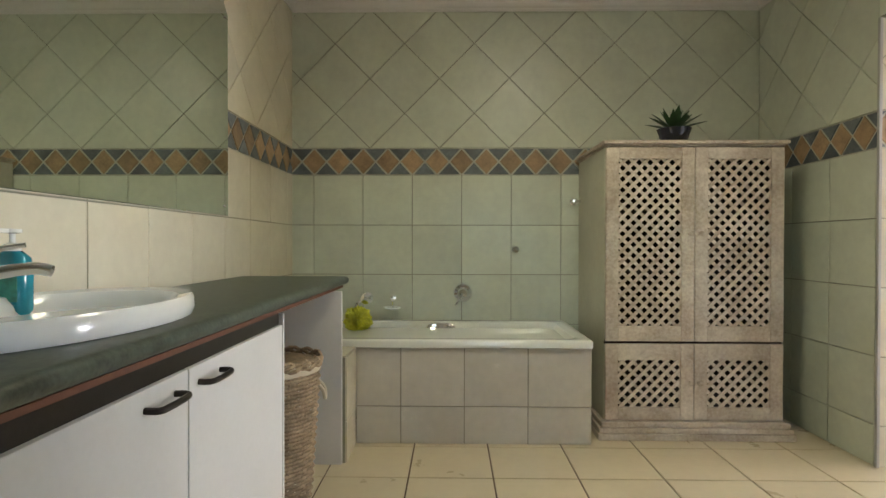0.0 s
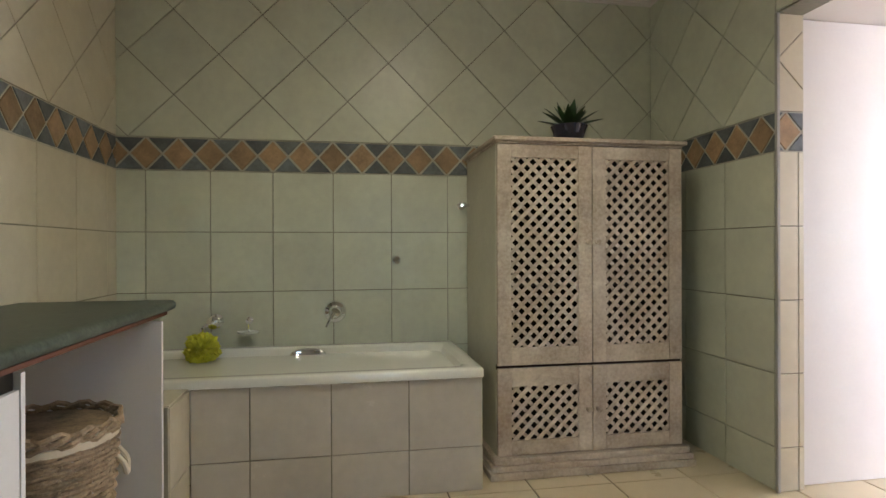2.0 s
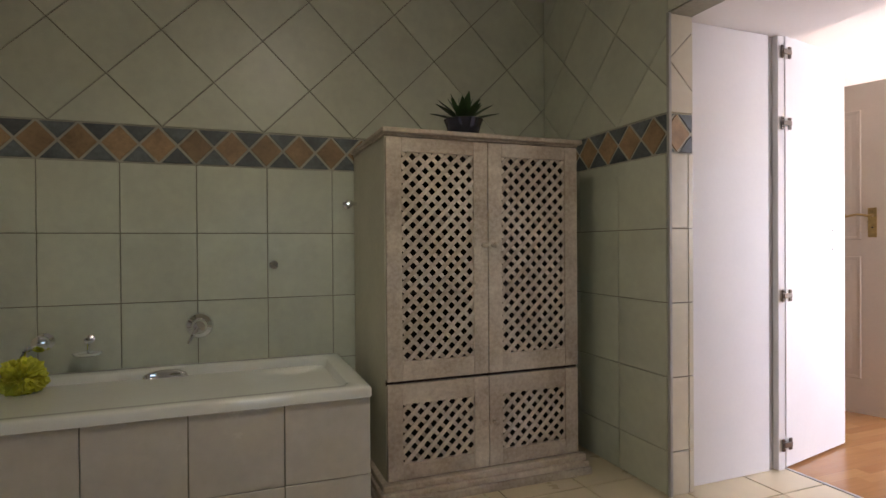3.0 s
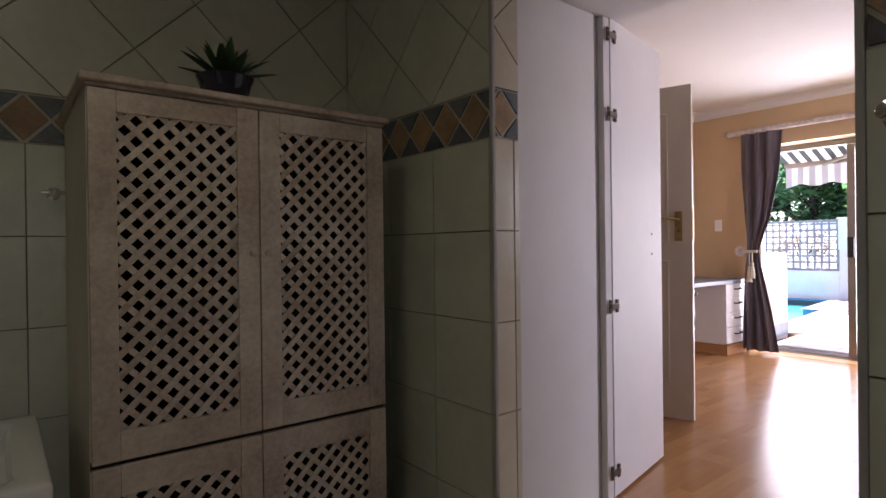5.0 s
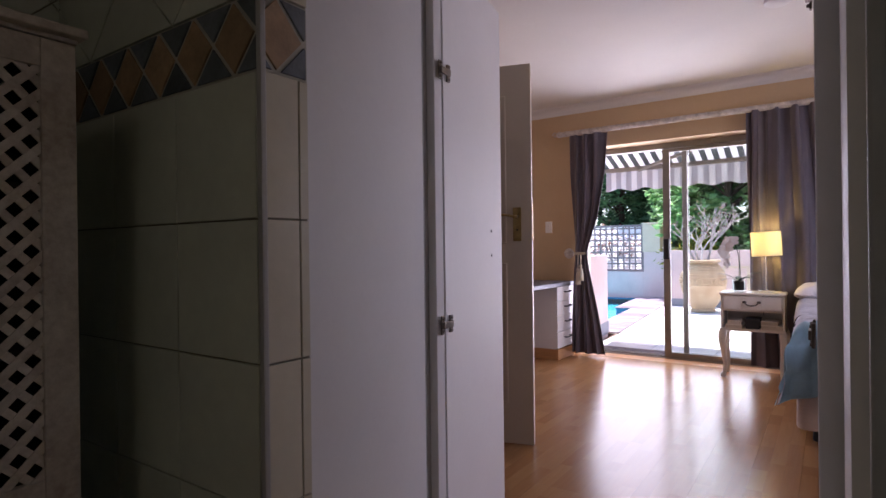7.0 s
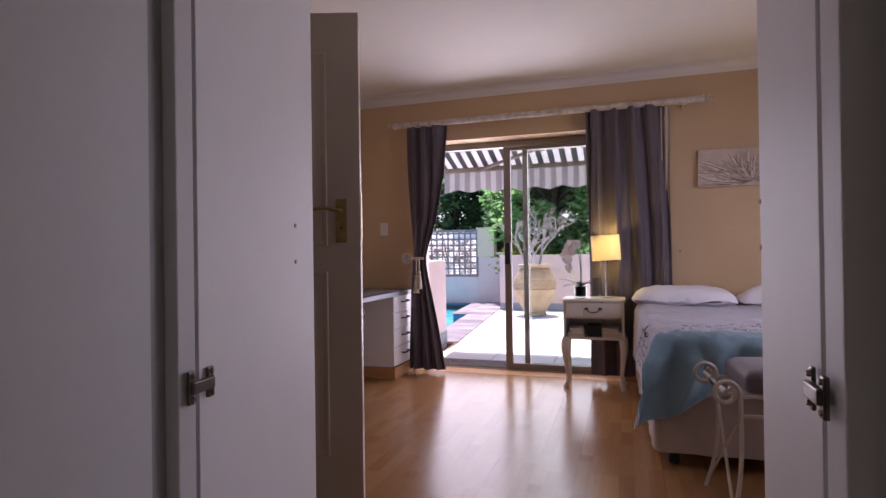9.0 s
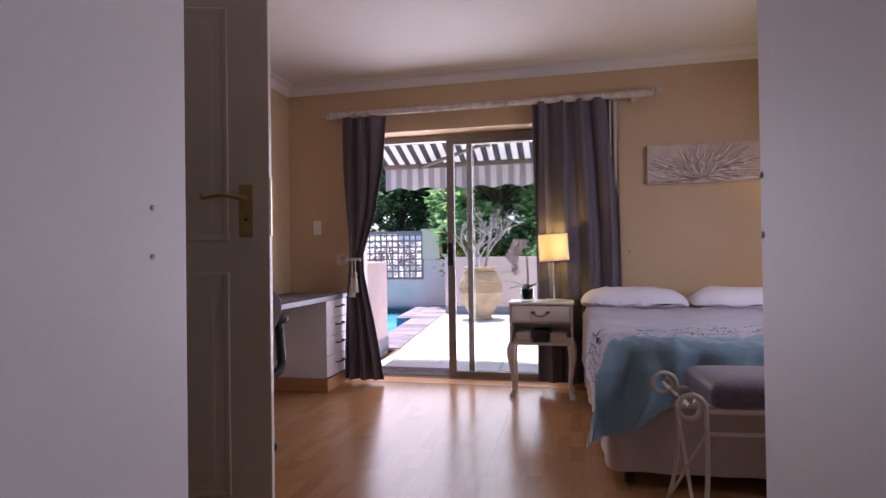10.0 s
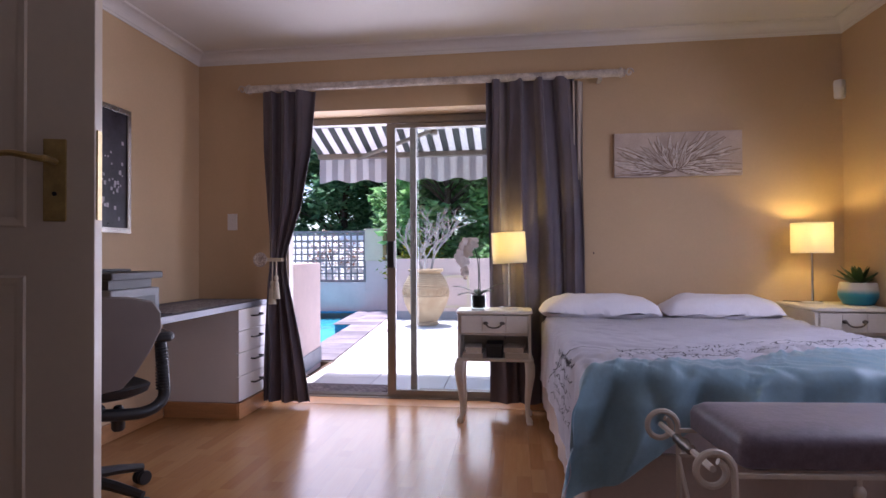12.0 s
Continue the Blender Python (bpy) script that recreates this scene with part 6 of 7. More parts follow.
pool = setting("pool", turned(boxed(0, 0.40, -0.9, 4.6, 3.4, -0.88), POOL), M_mosaic, "swimming pool with blue mosaic edge")
for a in ((0, 0.39, 4.6, 0.40), (0, 3.4, 4.6, 3.41), (-0.01, 0.39, 0, 3.41), (4.6, 0.39, 4.61, 3.41)):
    part("pool_side", turned(boxed(a[0], a[1], -0.9, a[2], a[3], -0.046), POOL), M_mosaic, pool)
part("pool_step", turned(boxed(2.45, 0.401, -0.9, 4.599, 0.72, -0.046), POOL), M_mosaic, pool)
setting("water", turned(boxed(0, 0.40, -0.30, 4.6, 3.4, -0.19), POOL), M_water, "turquoise pool water")


def awning():
    t = thing("awning", "grey and white striped folding-arm awning with scalloped valance", "awning")
    xa, za, xb, zb = 6.90, 2.53, 8.12, 2.015
    y_lo, y_hi, pitch = -1.0, 3.46, 0.062
    k, y = 0, y_hi
    while y > y_lo:
        y2 = y - pitch
        bm = bmesh.new()
        loops = []
        for i in range(7):
            s = i / 6
            sag = -0.035 * math.sin(math.pi * s)
            x, z = xa + (xb - xa) * s, za + (zb - za) * s + sag
            loops.append([(x, y, z), (x, y2, z), (x, y2, z - 0.002), (x, y, z - 0.002)])
        loft(bm, loops)
        part("canopy_stripe", bm, M_canvas if k % 2 else M_canvasg, t, "", True)
        bm = bmesh.new()
        n = 4
        lo, up = [], []
        for i in range(n + 1):
            yy = y - pitch * i / n
            wob = 0.012 * math.sin(yy * 9) + 0.010 * math.sin(yy * 21)
            zl = 1.755 + 0.016 * math.cos(2 * math.pi * yy / 0.30)
            up.append((8.165, yy, 1.985))
            lo.append((8.165 + wob, yy, zl))
        loft(bm, [[up[i], (up[i][0] + 0.002, up[i][1], up[i][2]), (lo[i][0] + 0.002, lo[i][1], lo[i][2]), lo[i]] for i in range(n + 1)])
        part("valance_stripe", bm, M_canvas if k % 2 else M_valg, t)
        y, k = y2, k + 1
    part("front_bar", boxed(8.10, y_lo, 1.970, 8.155, y_hi, 2.025, 0.012, 3), M_alu, t)
    part("roller_box", boxed(6.862, y_lo, 2.52, 6.98, y_hi, 2.64, 0.02, 3), M_alu, t)
    for sh, el, en in (((6.94, 3.20, 2.36), (7.62, 2.24, 2.11), (8.10, 3.04, 1.975)), ((6.94, 0.4, 2.36), (7.62, 1.64, 2.11), (8.10, 0.85, 1.975))):
        for a, c in ((sh, el), (el, en)):
            bm = bmesh.new()
            tube(bm, [a, c], 0.027, 8, flat=0.7)
            part("folding_arm", bm, M_alu, t)
        bm = lathe([(0.03, -0.04), (0.034, -0.03), (0.034, 0.03), (0.03, 0.04)], 12, el[0], el[1])
        part("elbow", turned(bm, Matrix.Translation((0, 0, el[2]))), M_alu, t)


awning()


def urn():
    t = thing("urn", "large weathered terracotta urn with ribs and ring frieze", "urn", (11.25, 2.90, -0.03))
    prof = [(0.17, 0.0), (0.185, 0.01), (0.19, 0.04), (0.17, 0.055), (0.20, 0.10), (0.27, 0.22), (0.325, 0.34), (0.345, 0.42), (0.352, 0.435), (0.352, 0.45), (0.340, 0.46),
            (0.343, 0.56), (0.352, 0.565), (0.352, 0.582), (0.338, 0.59)]
    z, r = 0.60, 0.335
    for i in range(6):
        prof += [(r, z), (r + 0.008, z + 0.008), (r + 0.006, z + 0.020), (r - 0.012, z + 0.026)]
        z += 0.029
        r -= 0.016
    prof += [(0.225, 0.785), (0.218, 0.80), (0.255, 0.812), (0.272, 0.825), (0.272, 0.845), (0.255, 0.855), (0.225, 0.85), (0.215, 0.80), (0.22, 0.70)]
    part("body", lathe(prof, 48), M_urn, t, "", True)
    part("soil", lathe([(0.225, 0.74), (0.001, 0.75)], 24), M_ground, t)
    for i in range(16):
        a = 2 * math.pi * i / 16
        bm = bmesh.new()
        tube(bm, [(0.345, 0.045 * math.cos(b), 0.51 + 0.036 * math.sin(b)) for b in np.linspace(0, 2 * math.pi, 17)], 0.013, 5)
        part("ring_relief", turned(bm, pose(0, 0, 0, 0, 0, math.degrees(a))), M_urn, t)


urn()


def branchy(name, place, label, material, rng, height, spread, depth, r0, leaf=None, leaves=0, leaf_size=0.05, trunks=4):
    """A shrub of forking limbs, each limb thinner than the last."""
    t = thing(name, label, "shrub", place)
    wood, tips = bmesh.new(), []

    def grow(p, d, L, r, k):
        pts = [p]
        for i in range(3):
            d = (d + Vector((rng.gauss(0, 0.13), rng.gauss(0, 0.13), rng.uniform(0.0, 0.10)))).normalized()
            pts.append(pts[-1] + d * L / 3)
        tube(wood, pts, r, 5, r * 0.72)
        tips.append((pts[-1], d))
        if k:
            for _ in range(rng.choice((2, 2, 3))):
                e = (d + Vector((rng.gauss(0, spread), rng.gauss(0, spread), rng.uniform(-0.05, 0.25)))).normalized()
                grow(pts[-1], e, L * rng.uniform(0.62, 0.85), r * 0.68, k - 1)
    for i in range(trunks):
        a = 2 * math.pi * (i + rng.random() * 0.6) / trunks
        grow(Vector((0.05 * math.cos(a), 0.05 * math.sin(a), 0)), Vector((math.cos(a) * 0.6, math.sin(a) * 0.6, 1)).normalized(), height * 0.34, r0, depth)
    part("branches", wood, material, t, "bare forking branches", True)
    if leaf:
        bm = bmesh.new()
        for _ in range(leaves):
            p, d = tips[int(len(tips) * (0.4 + 0.6 * rng.random())) - 1]
            one_leaf(bm, p + Vector((rng.gauss(0, 0.04), rng.gauss(0, 0.04), rng.gauss(0, 0.04))), rng, leaf_size)
        ob = part("leaves", bm, leaf, t, "sparse leaves")
        ob["kind"] = "stuff"
    return t


def one_leaf(bm, p, rng, size, droop=0.4):
    a = rng.uniform(0, 6.283)
    d = Vector((math.cos(a), math.sin(a), rng.uniform(-droop - 0.4, 0.5))).normalized()
    s = d.cross(Vector((rng.gauss(0, 0.5), rng.gauss(0, 0.5), 1))).normalized()
    L = size * rng.uniform(0.7, 1.3)
    w = L * 0.26
    n = d.cross(s)
    bm.faces.new([bm.verts.new(q) for q in (p, p + d * L * 0.45 + s * w + n * w * 0.3, p + d * L - n * w * 0.3, p + d * L * 0.45 - s * w + n * w * 0.3)])


rng = random.Random(4)
branchy("urn_shrub", (11.25, 2.90, 0.71), "bare grey branching shrub growing in the urn", M_bark, rng, 1.0, 0.48, 4, 0.022, M_lfred, 160, 0.035, 5)


def tree(place, height, crown, label, leaf, n, size, seedv, low=0.6):
    """A tapered trunk with limbs; the crown is made of leaf clumps on the limbs' ends."""
    rng = random.Random(seedv)
    t = thing("tree", label, "tree", place, group="trees behind the garden wall")
    wood = bmesh.new()
    tube(wood, curve_pts([(0, 0, 0), (rng.uniform(-.1, .1), rng.uniform(-.1, .1), height * 0.4), (rng.uniform(-.2, .2), rng.uniform(-.2, .2), height * 0.8)], 12), 0.13, 8, 0.04)
    clumps = []
    for i in range(46):
        z = low + (height - low) * rng.random() ** 0.8
        f = 1 - abs((z - height * 0.55) / (height * 0.62)) ** 2
        r = crown * max(0.25, f) * rng.uniform(0.45, 1.08)
        a = rng.uniform(0, 6.283)
        c = Vector((r * math.cos(a), r * math.sin(a), z))
        clumps.append((c, rng.uniform(0.28, 0.52)))
        b = Vector((0, 0, max(0.3, z - r * 0.6)))
        tube(wood, [b, (b + c) / 2 + Vector((0, 0, 0.1)), c], 0.03, 5, 0.008)
    part("trunk", wood, M_trunk, t, "", True)
    bm = bmesh.new()
    for c, s in clumps:
        for _ in range(n):
            v = Vector((rng.gauss(0, 1), rng.gauss(0, 1), rng.gauss(0, 0.8)))
            v = v.normalized() * s * rng.random() ** 0.4
            one_leaf(bm, c + v, rng, size)
    ob = part("crown", bm, leaf, t, "dense small leaves")
    ob["kind"] = "stuff"
    return t


T1, T2 = "dense dark green tree behind the garden wall", "bright green feathery tree behind the garden wall"
for k, (x, y, h, c, d) in enumerate(((17.0, 5.9, 5.0, 1.6, 1), (17.6, 8.2, 5.2, 1.7, 1), (16.4, 4.3, 4.7, 1.35, 1), (14.4, 2.9, 4.2, 1.3, 0), (14.2, 1.1, 4.4, 1.4, 0),
                                     (15.8, 2.0, 5.0, 1.7, 0), (14.6, -0.9, 4.4, 1.5, 0), (18.4, 3.6, 5.6, 1.9, 1), (17.5, 0.4, 5.4, 2.0, 0), (18.2, 6.4, 5.6, 2.1, 1), (17.5, 9.5, 5.4, 2.0, 1))):
    far = x > 16.8
    tree((x, y, -0.085), h, c, T1 if d else T2, M_lfdark if d else M_lfbright, 200 if not far else 130, 0.19 if not d else 0.17 if not far else 0.25, 40 + k, 0.7)


def bush(place, r, label, leaf, n, seedv):
    rng = random.Random(seedv)
    t = thing("bush", label, "bush", place)
    bm, wood = bmesh.new(), bmesh.new()
    for i in range(14):
        a, e = rng.uniform(0, 6.283), rng.uniform(0.2, 1.4)
        c = Vector((math.cos(a) * math.cos(e), math.sin(a) * math.cos(e), 0.4 + math.sin(e))) * r * rng.uniform(0.5, 0.95)
        tube(wood, [(0, 0, 0), c], 0.015, 5, 0.005)
        for _ in range(n):
            one_leaf(bm, c + Vector((rng.gauss(0, 1), rng.gauss(0, 1), rng.gauss(0, 1))) * r * 0.2, rng, 0.10)
    part("stems", wood, M_trunk, t)
    part("foliage", bm, leaf, t, "small leaves")["kind"] = "stuff"


bush((13.0, 3.35, 0.45), 0.55, "yellow-green bush behind the garden wall", M_lfyellow, 60, 5)
bush((12.9, 2.2, 0.4), 0.6, "bright green bush behind the garden wall", M_lfbright, 60, 6)
bush((14.2, 5.3, 0.5), 0.7, "reddish flowering bush behind the trellis", M_lfred, 30, 7)

mt = thing("door_mat", "brown and grey woven door mat outside the patio door", "door mat", (7.08, 2.93, -0.030))
bm = boxed(-0.19, -0.40, 0, 0.19, 0.40, 0.009, 0.003)
part("backing", bm, mat("mat_backing", (0.10, 0.06, 0.05), 0.95, var=0.3, bump=0.4), mt)
bm = bmesh.new()
for i in range(9):
    for j in range(15):
        o = 0.025 if i % 2 else 0
        box(bm, -0.178 + i * 0.04, -0.385 + j * 0.05 + o, 0.0093, -0.178 + i * 0.04 + 0.034, -0.385 + j * 0.05 + o + 0.042, 0.013)
part("woven_pattern", bm, mat("mat_blocks", (0.26, 0.21, 0.20), 0.95, var=0.4, scale=20, bump=0.4), mt)

# ---- wall and floor tiles, planks and slabs, piece by piece ----
def clip(poly, x0, y0, x1, y1):
    """The part of a convex outline inside a rectangle."""
    for ax, lim, sgn in ((0, x0, 1), (0, x1, -1), (1, y0, 1), (1, y1, -1)):
        out = []
        for i, p in enumerate(poly):
            q = poly[(i + 1) % len(poly)]
            a, b = sgn * (p[ax] - lim), sgn * (q[ax] - lim)
            if a >= 0:
                out.append(p)
            if a * b < 0:
                f = a / (a - b)
                out.append((p[0] + f * (q[0] - p[0]), p[1] + f * (q[1] - p[1])))
        poly = out
        if len(poly) < 3:
            return []
    return poly


def inset(poly, g):
    """A convex outline, turning left, drawn in by g."""
    clean = [p for i, p in enumerate(poly) if math.dist(p, poly[i - 1]) > 1e-5]
    n = len(clean)
    if n < 3:
        return []
    lines = []
    for i in range(n):
        p, q = clean[i], clean[(i + 1) % n]
        l = math.dist(p, q)
        nx, ny = -(q[1] - p[1]) / l, (q[0] - p[0]) / l
        lines.append((nx, ny, nx * p[0] + ny * p[1] + g))
    out = []
    for i in range(n):
        a, b = lines[i - 1], lines[i]
        det = a[0] * b[1] - a[1] * b[0]
        if abs(det) < 1e-6:
            return []
        out.append(((a[2] * b[1] - a[1] * b[2]) / det, (a[0] * b[2] - a[2] * b[0]) / det))
    area = sum(out[i - 1][0] * out[i][1] - out[i][0] * out[i - 1][1] for i in range(n)) / 2
    return out if area > 4e-5 else []


SHAPES = {}


def piece(name, poly, gap, thick, edge, material, parent, m):
    """A tile, plank or slab from its outline in the plane of m."""
    poly = inset(poly, gap)
    if not poly:
        return None
    cx, cy = sum(p[0] for p in poly) / len(poly), sum(p[1] for p in poly) / len(poly)
    key = (name, material.name, thick, tuple((round(p[0] - cx, 3), round(p[1] - cy, 3)) for p in poly))
    if key not in SHAPES:
        rel = [(p[0] - cx, p[1] - cy) for p in poly]
        top = inset(rel, edge) or rel
        bm = bmesh.new()
        loft(bm, [[(*p, 0) for p in rel], [(*p, thick - edge) for p in rel], [(*p, thick) for p in top]], False, True)
        me = bpy.data.meshes.new(name)
        bmesh.ops.recalc_face_normals(bm, faces=bm.faces)
        bm.to_mesh(me)
        bm.free()
        me.materials.append(material)
        SHAPES[key] = me
    ob = new(name, SHAPES[key])
    ob.parent = parent
    ob.matrix_basis = m @ Matrix.Translation((cx, cy, 0)) @ pose(0, 0, 0, random.uniform(-0.12, 0.12), random.uniform(-0.12, 0.12), 0)
    return ob


def plane(origin, u, v):
    """The pose whose x runs along u and y along v."""
    u, v = Vector(u), Vector(v)
    n = u.cross(v)
    m = Matrix((u, v, n)).transposed().to_4x4()
    m.translation = origin
    return m


def square_tiles(parent, m, material, xs, ys, rect, gap=0.0022, name="tile"):
    for a, b in zip(xs, xs[1:]):
        for c, d in zip(ys, ys[1:]):
            poly = clip([(a, c), (b, c), (b, d), (a, d)], *rect)
            if poly:
                piece(name, poly, gap, 0.008, 0.0012, material, parent, m)


def diagonal_tiles(parent, m, material, x0, z0, half, rect):
    """Tiles on their points; (x0, z0) is one corner point."""
    for i in range(-20, 21):
        for j in range(-1, 8):
            cx, cy = x0 + half * i, z0 + half * j
            if (i + j) % 2:
                poly = clip([(cx + half, cy), (cx, cy + half), (cx - half, cy), (cx, cy - half)], *rect)
                if poly:
                    piece("tile", poly, 0.0022, 0.008, 0.0012, material, parent, m)


def border_tiles(parent, m, x0, pitch, z0, z1, rect):
    mid, h = (z0 + z1) / 2, pitch / 2
    for i in range(-30, 31):
        c = x0 + pitch * i
        for mt, poly in ((M_terra, [(c + h, mid), (c, z1), (c - h, mid), (c, z0)]),
                         (M_slate, [(c, z1), (c + h, mid), (c + 2 * h, z1)]), (M_slate, [(c, z0), (c + 2 * h, z0), (c + h, mid)])):
            k = clip(poly, *rect)
            if k:
                piece("border_tile", k, 0.0055, 0.008, 0.001, mt, parent, m)


def steps(start, step, lo, hi):
    k = math.floor((lo - start) / step)
    out = []
    while start + k * step < hi + step:
        out.append(start + k * step)
        k += 1
    return out


ROWS_Z = [-0.126, 0.1875, 0.501, 0.8145, 1.128, 1.445]
B0, B1, HALF, P = 1.445, 1.615, 0.2205, 0.3135


def tiled(wall, m, material, lo, hi, col0, diag0, dia0, bottom=0.0, top=2.50, rows=True):
    """Square courses, the slate and terracotta border, and tiles on their points above it."""
    if rows:
        square_tiles(wall, m, material, steps(col0, P, lo, hi), ROWS_Z, (lo, bottom, hi, 1.445))
        strip = boxed(lo, B0, -0.001, hi, B1, 0.003)
        part("border_bed", turned(strip, m), M_pale, wall)
        border_tiles(wall, m, dia0, 0.1562, B0, B1, (lo, B0, hi, B1))
    diagonal_tiles(wall, m, material, diag0, B1, HALF, (lo, max(B1, bottom), hi, top))


tiled(wall_n, plane((0, 3.148, 0), (1, 0, 0), (0, 0, 1)), M_tile, -0.928, 2.022, 0.157, 0.015, 0.0)
east = plane((2.026, 0, 0), (0, -1, 0), (0, 0, 1))
tiled(wall_e, east, M_tile, -3.14, -2.157, -2.48, -2.49, -2.40)
tiled(wall_e, east, M_tile, -1.116, 1.70, -1.116, -1.3, -1.04)
tiled(wall_e, east, M_tile, -2.157, -1.116, -1.116, -2.49, 0, bottom=2.036, rows=False)
# opening's jambs take the warm-tinted copy, for the light on them
tiled(wall_e, plane((0, 2.157, 0), (1, 0, 0), (0, 0, 1)), M_tileL, 2.02, 2.148, 2.12, 2.02 + 0.2205, 2.06, top=2.03)
tiled(wall_e, plane((0, 1.116, 0), (-1, 0, 0), (0, 0, 1)), M_tileL, -2.148, -2.02, -2.02, -2.02, -2.06, top=2.03)
west = plane((-0.928, 0, 0), (0, 1, 0), (0, 0, 1))
square_tiles(wall_w, west, M_tileL, steps(2.40, P, -1.70, 3.14), [0.501, 0.8145, 1.128, 1.445], (-1.69, 0.5, 3.14, 1.445))
part("border_bed", turned(boxed(-1.69, B0, -0.001, 3.14, B1, 0.003), west), M_pale, wall_w)
border_tiles(wall_w, west, 2.24, 0.1562, B0, B1, (1.6, B0, 3.14, B1))
diagonal_tiles(wall_w, west, M_tileL, 2.49, B1, HALF, (1.2, B1, 3.14, 2.5))

# bathroom floor
fx, fy = steps(-0.09, 0.3675, -0.93, 2.74), steps(2.0, 0.3675, -1.70, 3.15)
floor_bath = bpy.data.objects["floor_bath"]
square_tiles(floor_bath, plane((0, 0, -0.008), (1, 0, 0), (0, 1, 0)), M_floor, fx, fy, (-0.925, -1.69, 2.738, 3.145), gap=0.0038)

# bath surround
# pinkish base has the floor's reflection on the apron mixed in
M_tileA = mat("floor_tinted_apron_tile", (0.60, 0.565, 0.50), 0.25, var=0.08, scale=4, fine=25, bump=0.08, bscale=40, rand=0.03)
P_ap = plane((0, 2.412, 0), (1, 0, 0), (0, 0, 1))
square_tiles(apron, P_ap, M_tileA, [-0.48, -0.16, 0.16, 0.48, 0.80], [-0.12, 0.19, 0.503], (-0.385, 0.0, 0.797, 0.486))
square_tiles(apron, plane((0.790, 0, 0), (0, 1, 0), (0, 0, 1)), M_tile, [2.4, 2.72, 3.04, 3.36], [-0.12, 0.19, 0.503], (2.405, 0.0, 3.14, 0.486))
square_tiles(ledge, plane((-0.393, 0, 0), (0, 1, 0), (0, 0, 1)), M_tileL, [2.10, 2.41], [-0.12, 0.19, 0.503], (2.154, 0.0, 2.404, 0.486))
square_tiles(ledge, plane((0, 0, 0.487), (1, 0, 0), (0, 1, 0)), M_tileL, [-0.70, -0.385], [2.152, 2.39], (-0.925, 2.153, -0.386, 2.39))


# laminate boards, each of three strips of staves
def stave_material():
    m = bpy.data.materials.new("beech_laminate")
    m.use_nodes = True
    t = m.node_tree
    N, L = t.nodes, t.links
    g, oi, co, mp = N.new("ShaderNodeNewGeometry"), N.new("ShaderNodeObjectInfo"), N.new("ShaderNodeTexCoord"), N.new("ShaderNodeMapping")
    mp.inputs["Scale"].default_value = (2.0, 26.0, 1.0)
    n = N.new("ShaderNodeTexNoise")
    n.noise_dimensions = "4D"
    n.inputs["Scale"].default_value, n.inputs["Detail"].default_value = 3.0, 6.0
    ad = N.new("ShaderNodeMath")
    ad.operation, ad.inputs[1].default_value = "MULTIPLY_ADD", 31.0
    L.new(g.outputs["Random Per Island"], ad.inputs[0])
    L.new(oi.outputs["Random"], ad.inputs[2])
    L.new(co.outputs["Object"], mp.inputs["Vector"])
    L.new(mp.outputs["Vector"], n.inputs["Vector"])
    L.new(ad.outputs[0], n.inputs["W"])
    s = N.new("ShaderNodeMath")
    s.operation, s.inputs[1].default_value = "MULTIPLY_ADD", 0.55
    L.new(n.outputs["Fac"], s.inputs[0])
    f = N.new("ShaderNodeMath")
    f.operation, f.inputs[1].default_value = "MULTIPLY", 0.55
    L.new(g.outputs["Random Per Island"], f.inputs[0])
    L.new(f.outputs[0], s.inputs[2])
    r = N.new("ShaderNodeValToRGB")
    r.color_ramp.elements[0].position, r.color_ramp.elements[0].color = 0.2, (0.305, 0.143, 0.053, 1)
    r.color_ramp.elements[1].position, r.color_ramp.elements[1].color = 0.85, (0.405, 0.208, 0.086, 1)
    L.new(s.outputs[0], r.inputs[0])
    p = N["Principled BSDF"]
    p.inputs["Specular IOR Level"].default_value = 0.4
    L.new(r.outputs[0], p.inputs["Base Color"])
    rr = N.new("ShaderNodeMapRange")
    rr.inputs["To Min"].default_value, rr.inputs["To Max"].default_value = 0.17, 0.29
    L.new(n.outputs["Fac"], rr.inputs["Value"])
    L.new(rr.outputs[0], p.inputs["Roughness"])
    b = N.new("ShaderNodeBump")
    b.inputs["Strength"].default_value, b.inputs["Distance"].default_value = 0.04, 0.002
    L.new(n.outputs["Fac"], b.inputs["Height"])
    L.new(b.outputs[0], p.inputs["Normal"])
    return m


M_lam = stave_material()
BOARD_L, BOARD_W = 1.28, 0.195


def board_mesh(seedv, a, b):
    """A board cut to a..b along its length."""
    rng = random.Random(seedv)
    bm = bmesh.new()
    for k in range(3):
        y0, y1 = -BOARD_W / 2 + 0.0003 + k * BOARD_W / 3, -BOARD_W / 2 + (k + 1) * BOARD_W / 3 - (0.0003 if k == 2 else 0.0)
        x = -0.3 * rng.random()
        while x < BOARD_L:
            x2 = x + rng.uniform(0.34, 0.46)
            u, v = max(x, a) + 0.0003 * (x <= a), min(x2, b) - 0.0003 * (x2 >= b)
            if v - u > 0.004:
                q = [bm.verts.new((X, Y, 0)) for X, Y in ((u, y0), (v, y0), (v, y1), (u, y1))]
                bm.faces.new(q)
            x = x2
    rim = [(a + 0.0005, -BOARD_W / 2 + 0.0005), (b - 0.0005, -BOARD_W / 2 + 0.0005), (b - 0.0005, BOARD_W / 2 - 0.0005), (a + 0.0005, BOARD_W / 2 - 0.0005)]
    loft(bm, [[(x, y, -0.008) for x, y in rim], [(x, y, -0.0008) for x, y in rim]], False, False)
    me = bpy.data.meshes.new("board")
    bm.to_mesh(me)
    bm.free()
    me.materials.append(M_lam)
    return me


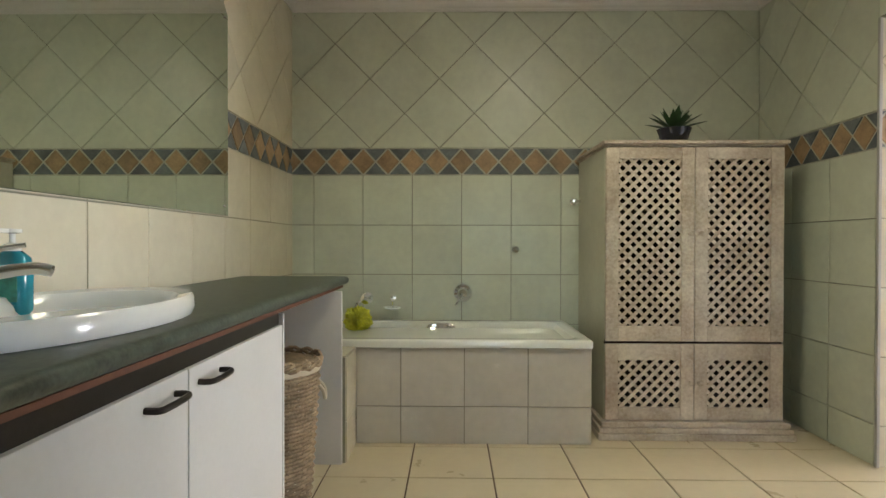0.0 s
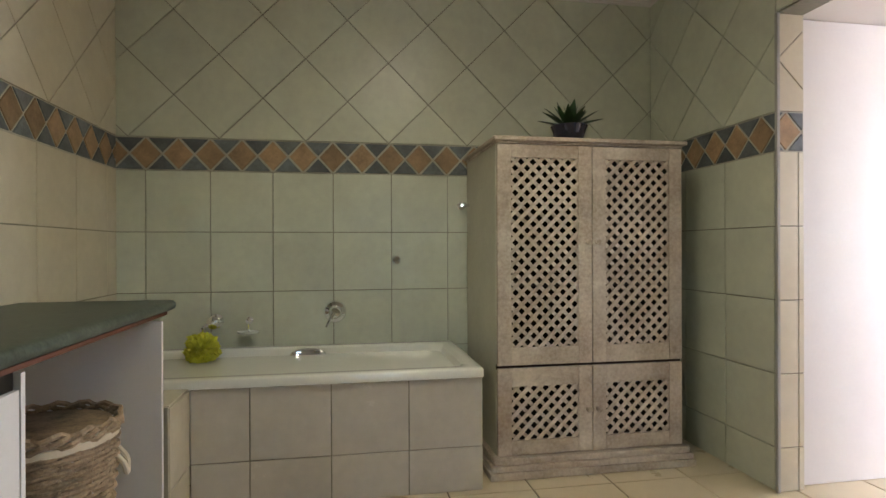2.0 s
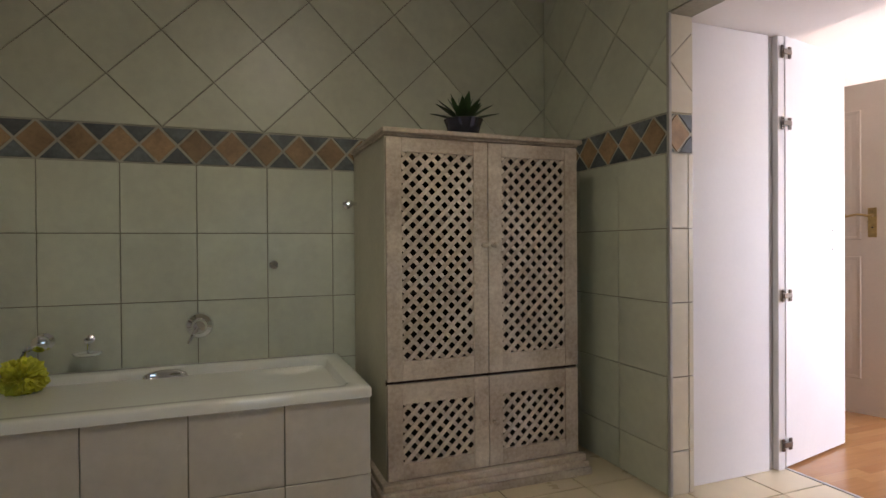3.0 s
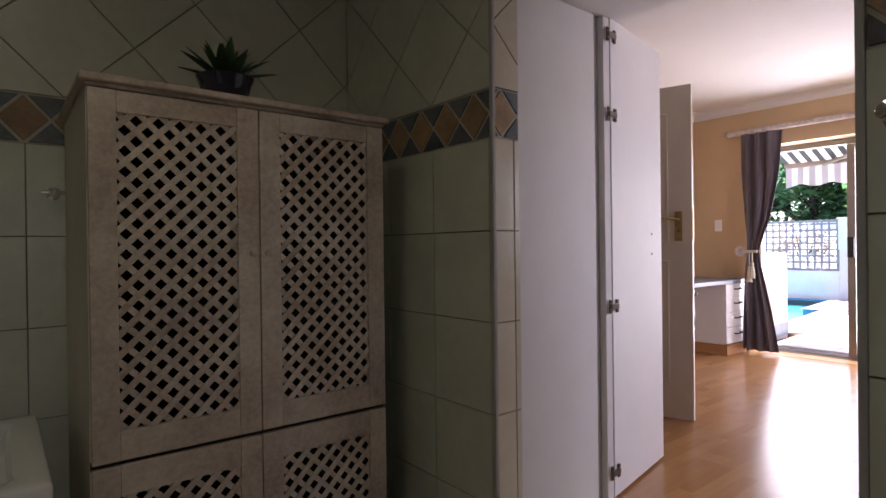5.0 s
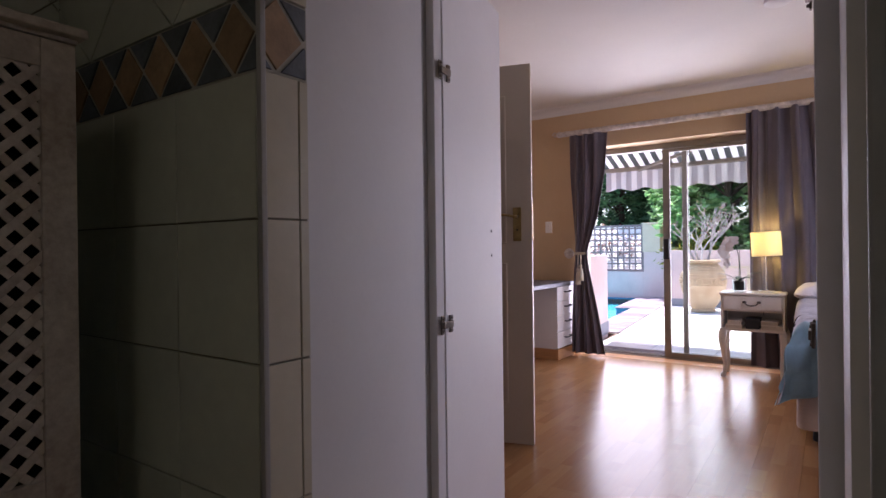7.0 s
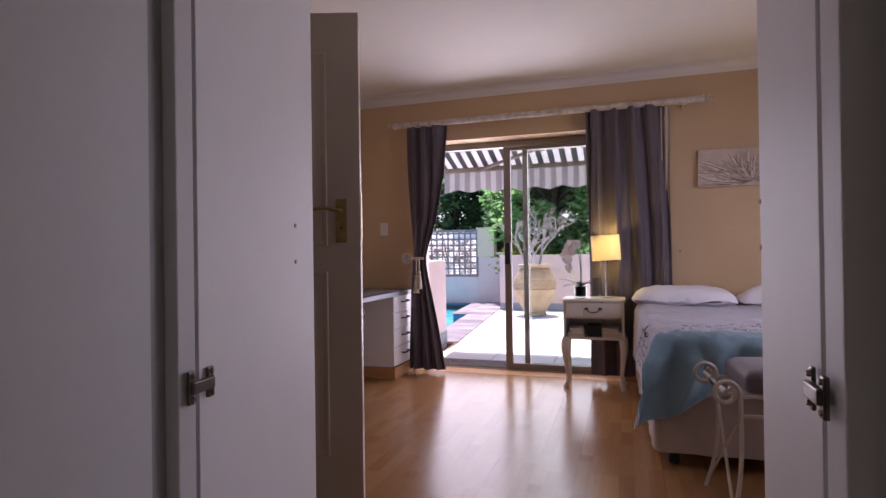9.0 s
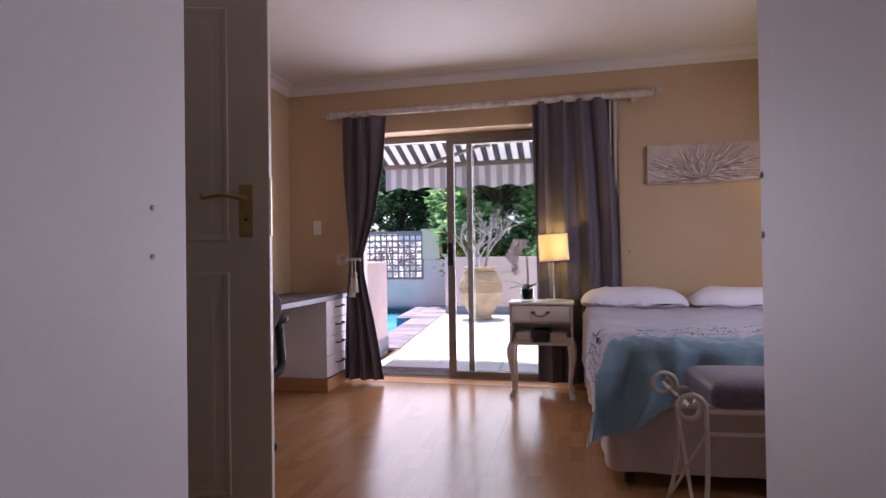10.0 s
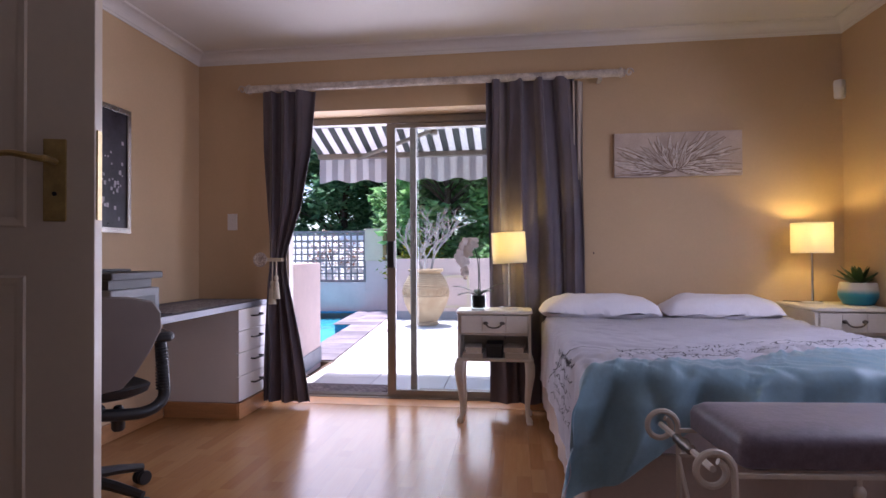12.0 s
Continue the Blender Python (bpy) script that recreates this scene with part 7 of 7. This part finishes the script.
floor_bed = bpy.data.objects["floor_bedroom"]
cut = {}
row, y = 0, -0.47
while y < 3.79:
    x = 2.752 - (0.43 * row % BOARD_L)
    while x < 6.58:
        a, b = max(0.0, 2.752 - x), min(BOARD_L, 6.579 - x)
        if b - a > 0.02:
            key = (row % 4, round(a, 2), round(b, 2))
            if key not in cut:
                cut[key] = board_mesh(7 + row % 4, a, b)
            ob = new("board", cut[key])
            ob.parent = floor_bed
            ob.location = (x, y + BOARD_W / 2, -0.0005)
        x += BOARD_L
    row, y = row + 1, y + BOARD_W

# patio slabs and pool coping
P_pat = plane((0, 0, -0.042), (1, 0, 0), (0, 1, 0))
for rect in ((6.875, -3.99, 12.04, 3.345), (8.27, 3.345, 12.04, 3.76), (12.26, 3.68, 13.49, 4.19)):
    square_tiles(patio, P_pat, M_paver, steps(6.95, 0.62, 6.88, 13.5), steps(3.36, 0.62, -4.0, 4.3), rect, gap=0.004, name="slab")
bm = turned(boxed(-0.62, 0.0, -0.038, 4.6, 0.43, -0.030), POOL)
coping = setting("pool_coping", bm, M_fgrout, "blue-grey stone coping round the pool, dappled shade in its colour")
P_cop = POOL @ Matrix.Translation((0, 0, -0.030))
square_tiles(coping, P_cop, M_coping, steps(-0.62, 0.36, -0.62, 4.6), [0.0, 0.44], (-0.618, 0.0, 4.6, 0.44), gap=0.005, name="coping_stone")
square_tiles(coping, POOL @ Matrix.Translation((0, 0, -0.044)), M_coping, steps(2.40, 0.36, 2.40, 4.6), [0.445, 0.76], (2.42, 0.445, 4.59, 0.76), gap=0.005, name="coping_stone")


# each thing's empty stands at its base
bpy.context.view_layer.update()
for ob in [o for o in scene.objects if o.type == "EMPTY" and not o.parent and o.location.length < 1e-6]:
    kids = [o for o in ob.children_recursive if o.type == "MESH"]
    pts = [o.matrix_world @ Vector(c) for o in kids for c in o.bound_box]
    if pts:
        lo, hi = [min(p[k] for p in pts) for k in range(3)], [max(p[k] for p in pts) for k in range(3)]
        ob.location = ((lo[0] + hi[0]) / 2, (lo[1] + hi[1]) / 2, lo[2])
        for o in ob.children:
            o.matrix_parent_inverse = Matrix.Translation(-ob.location)
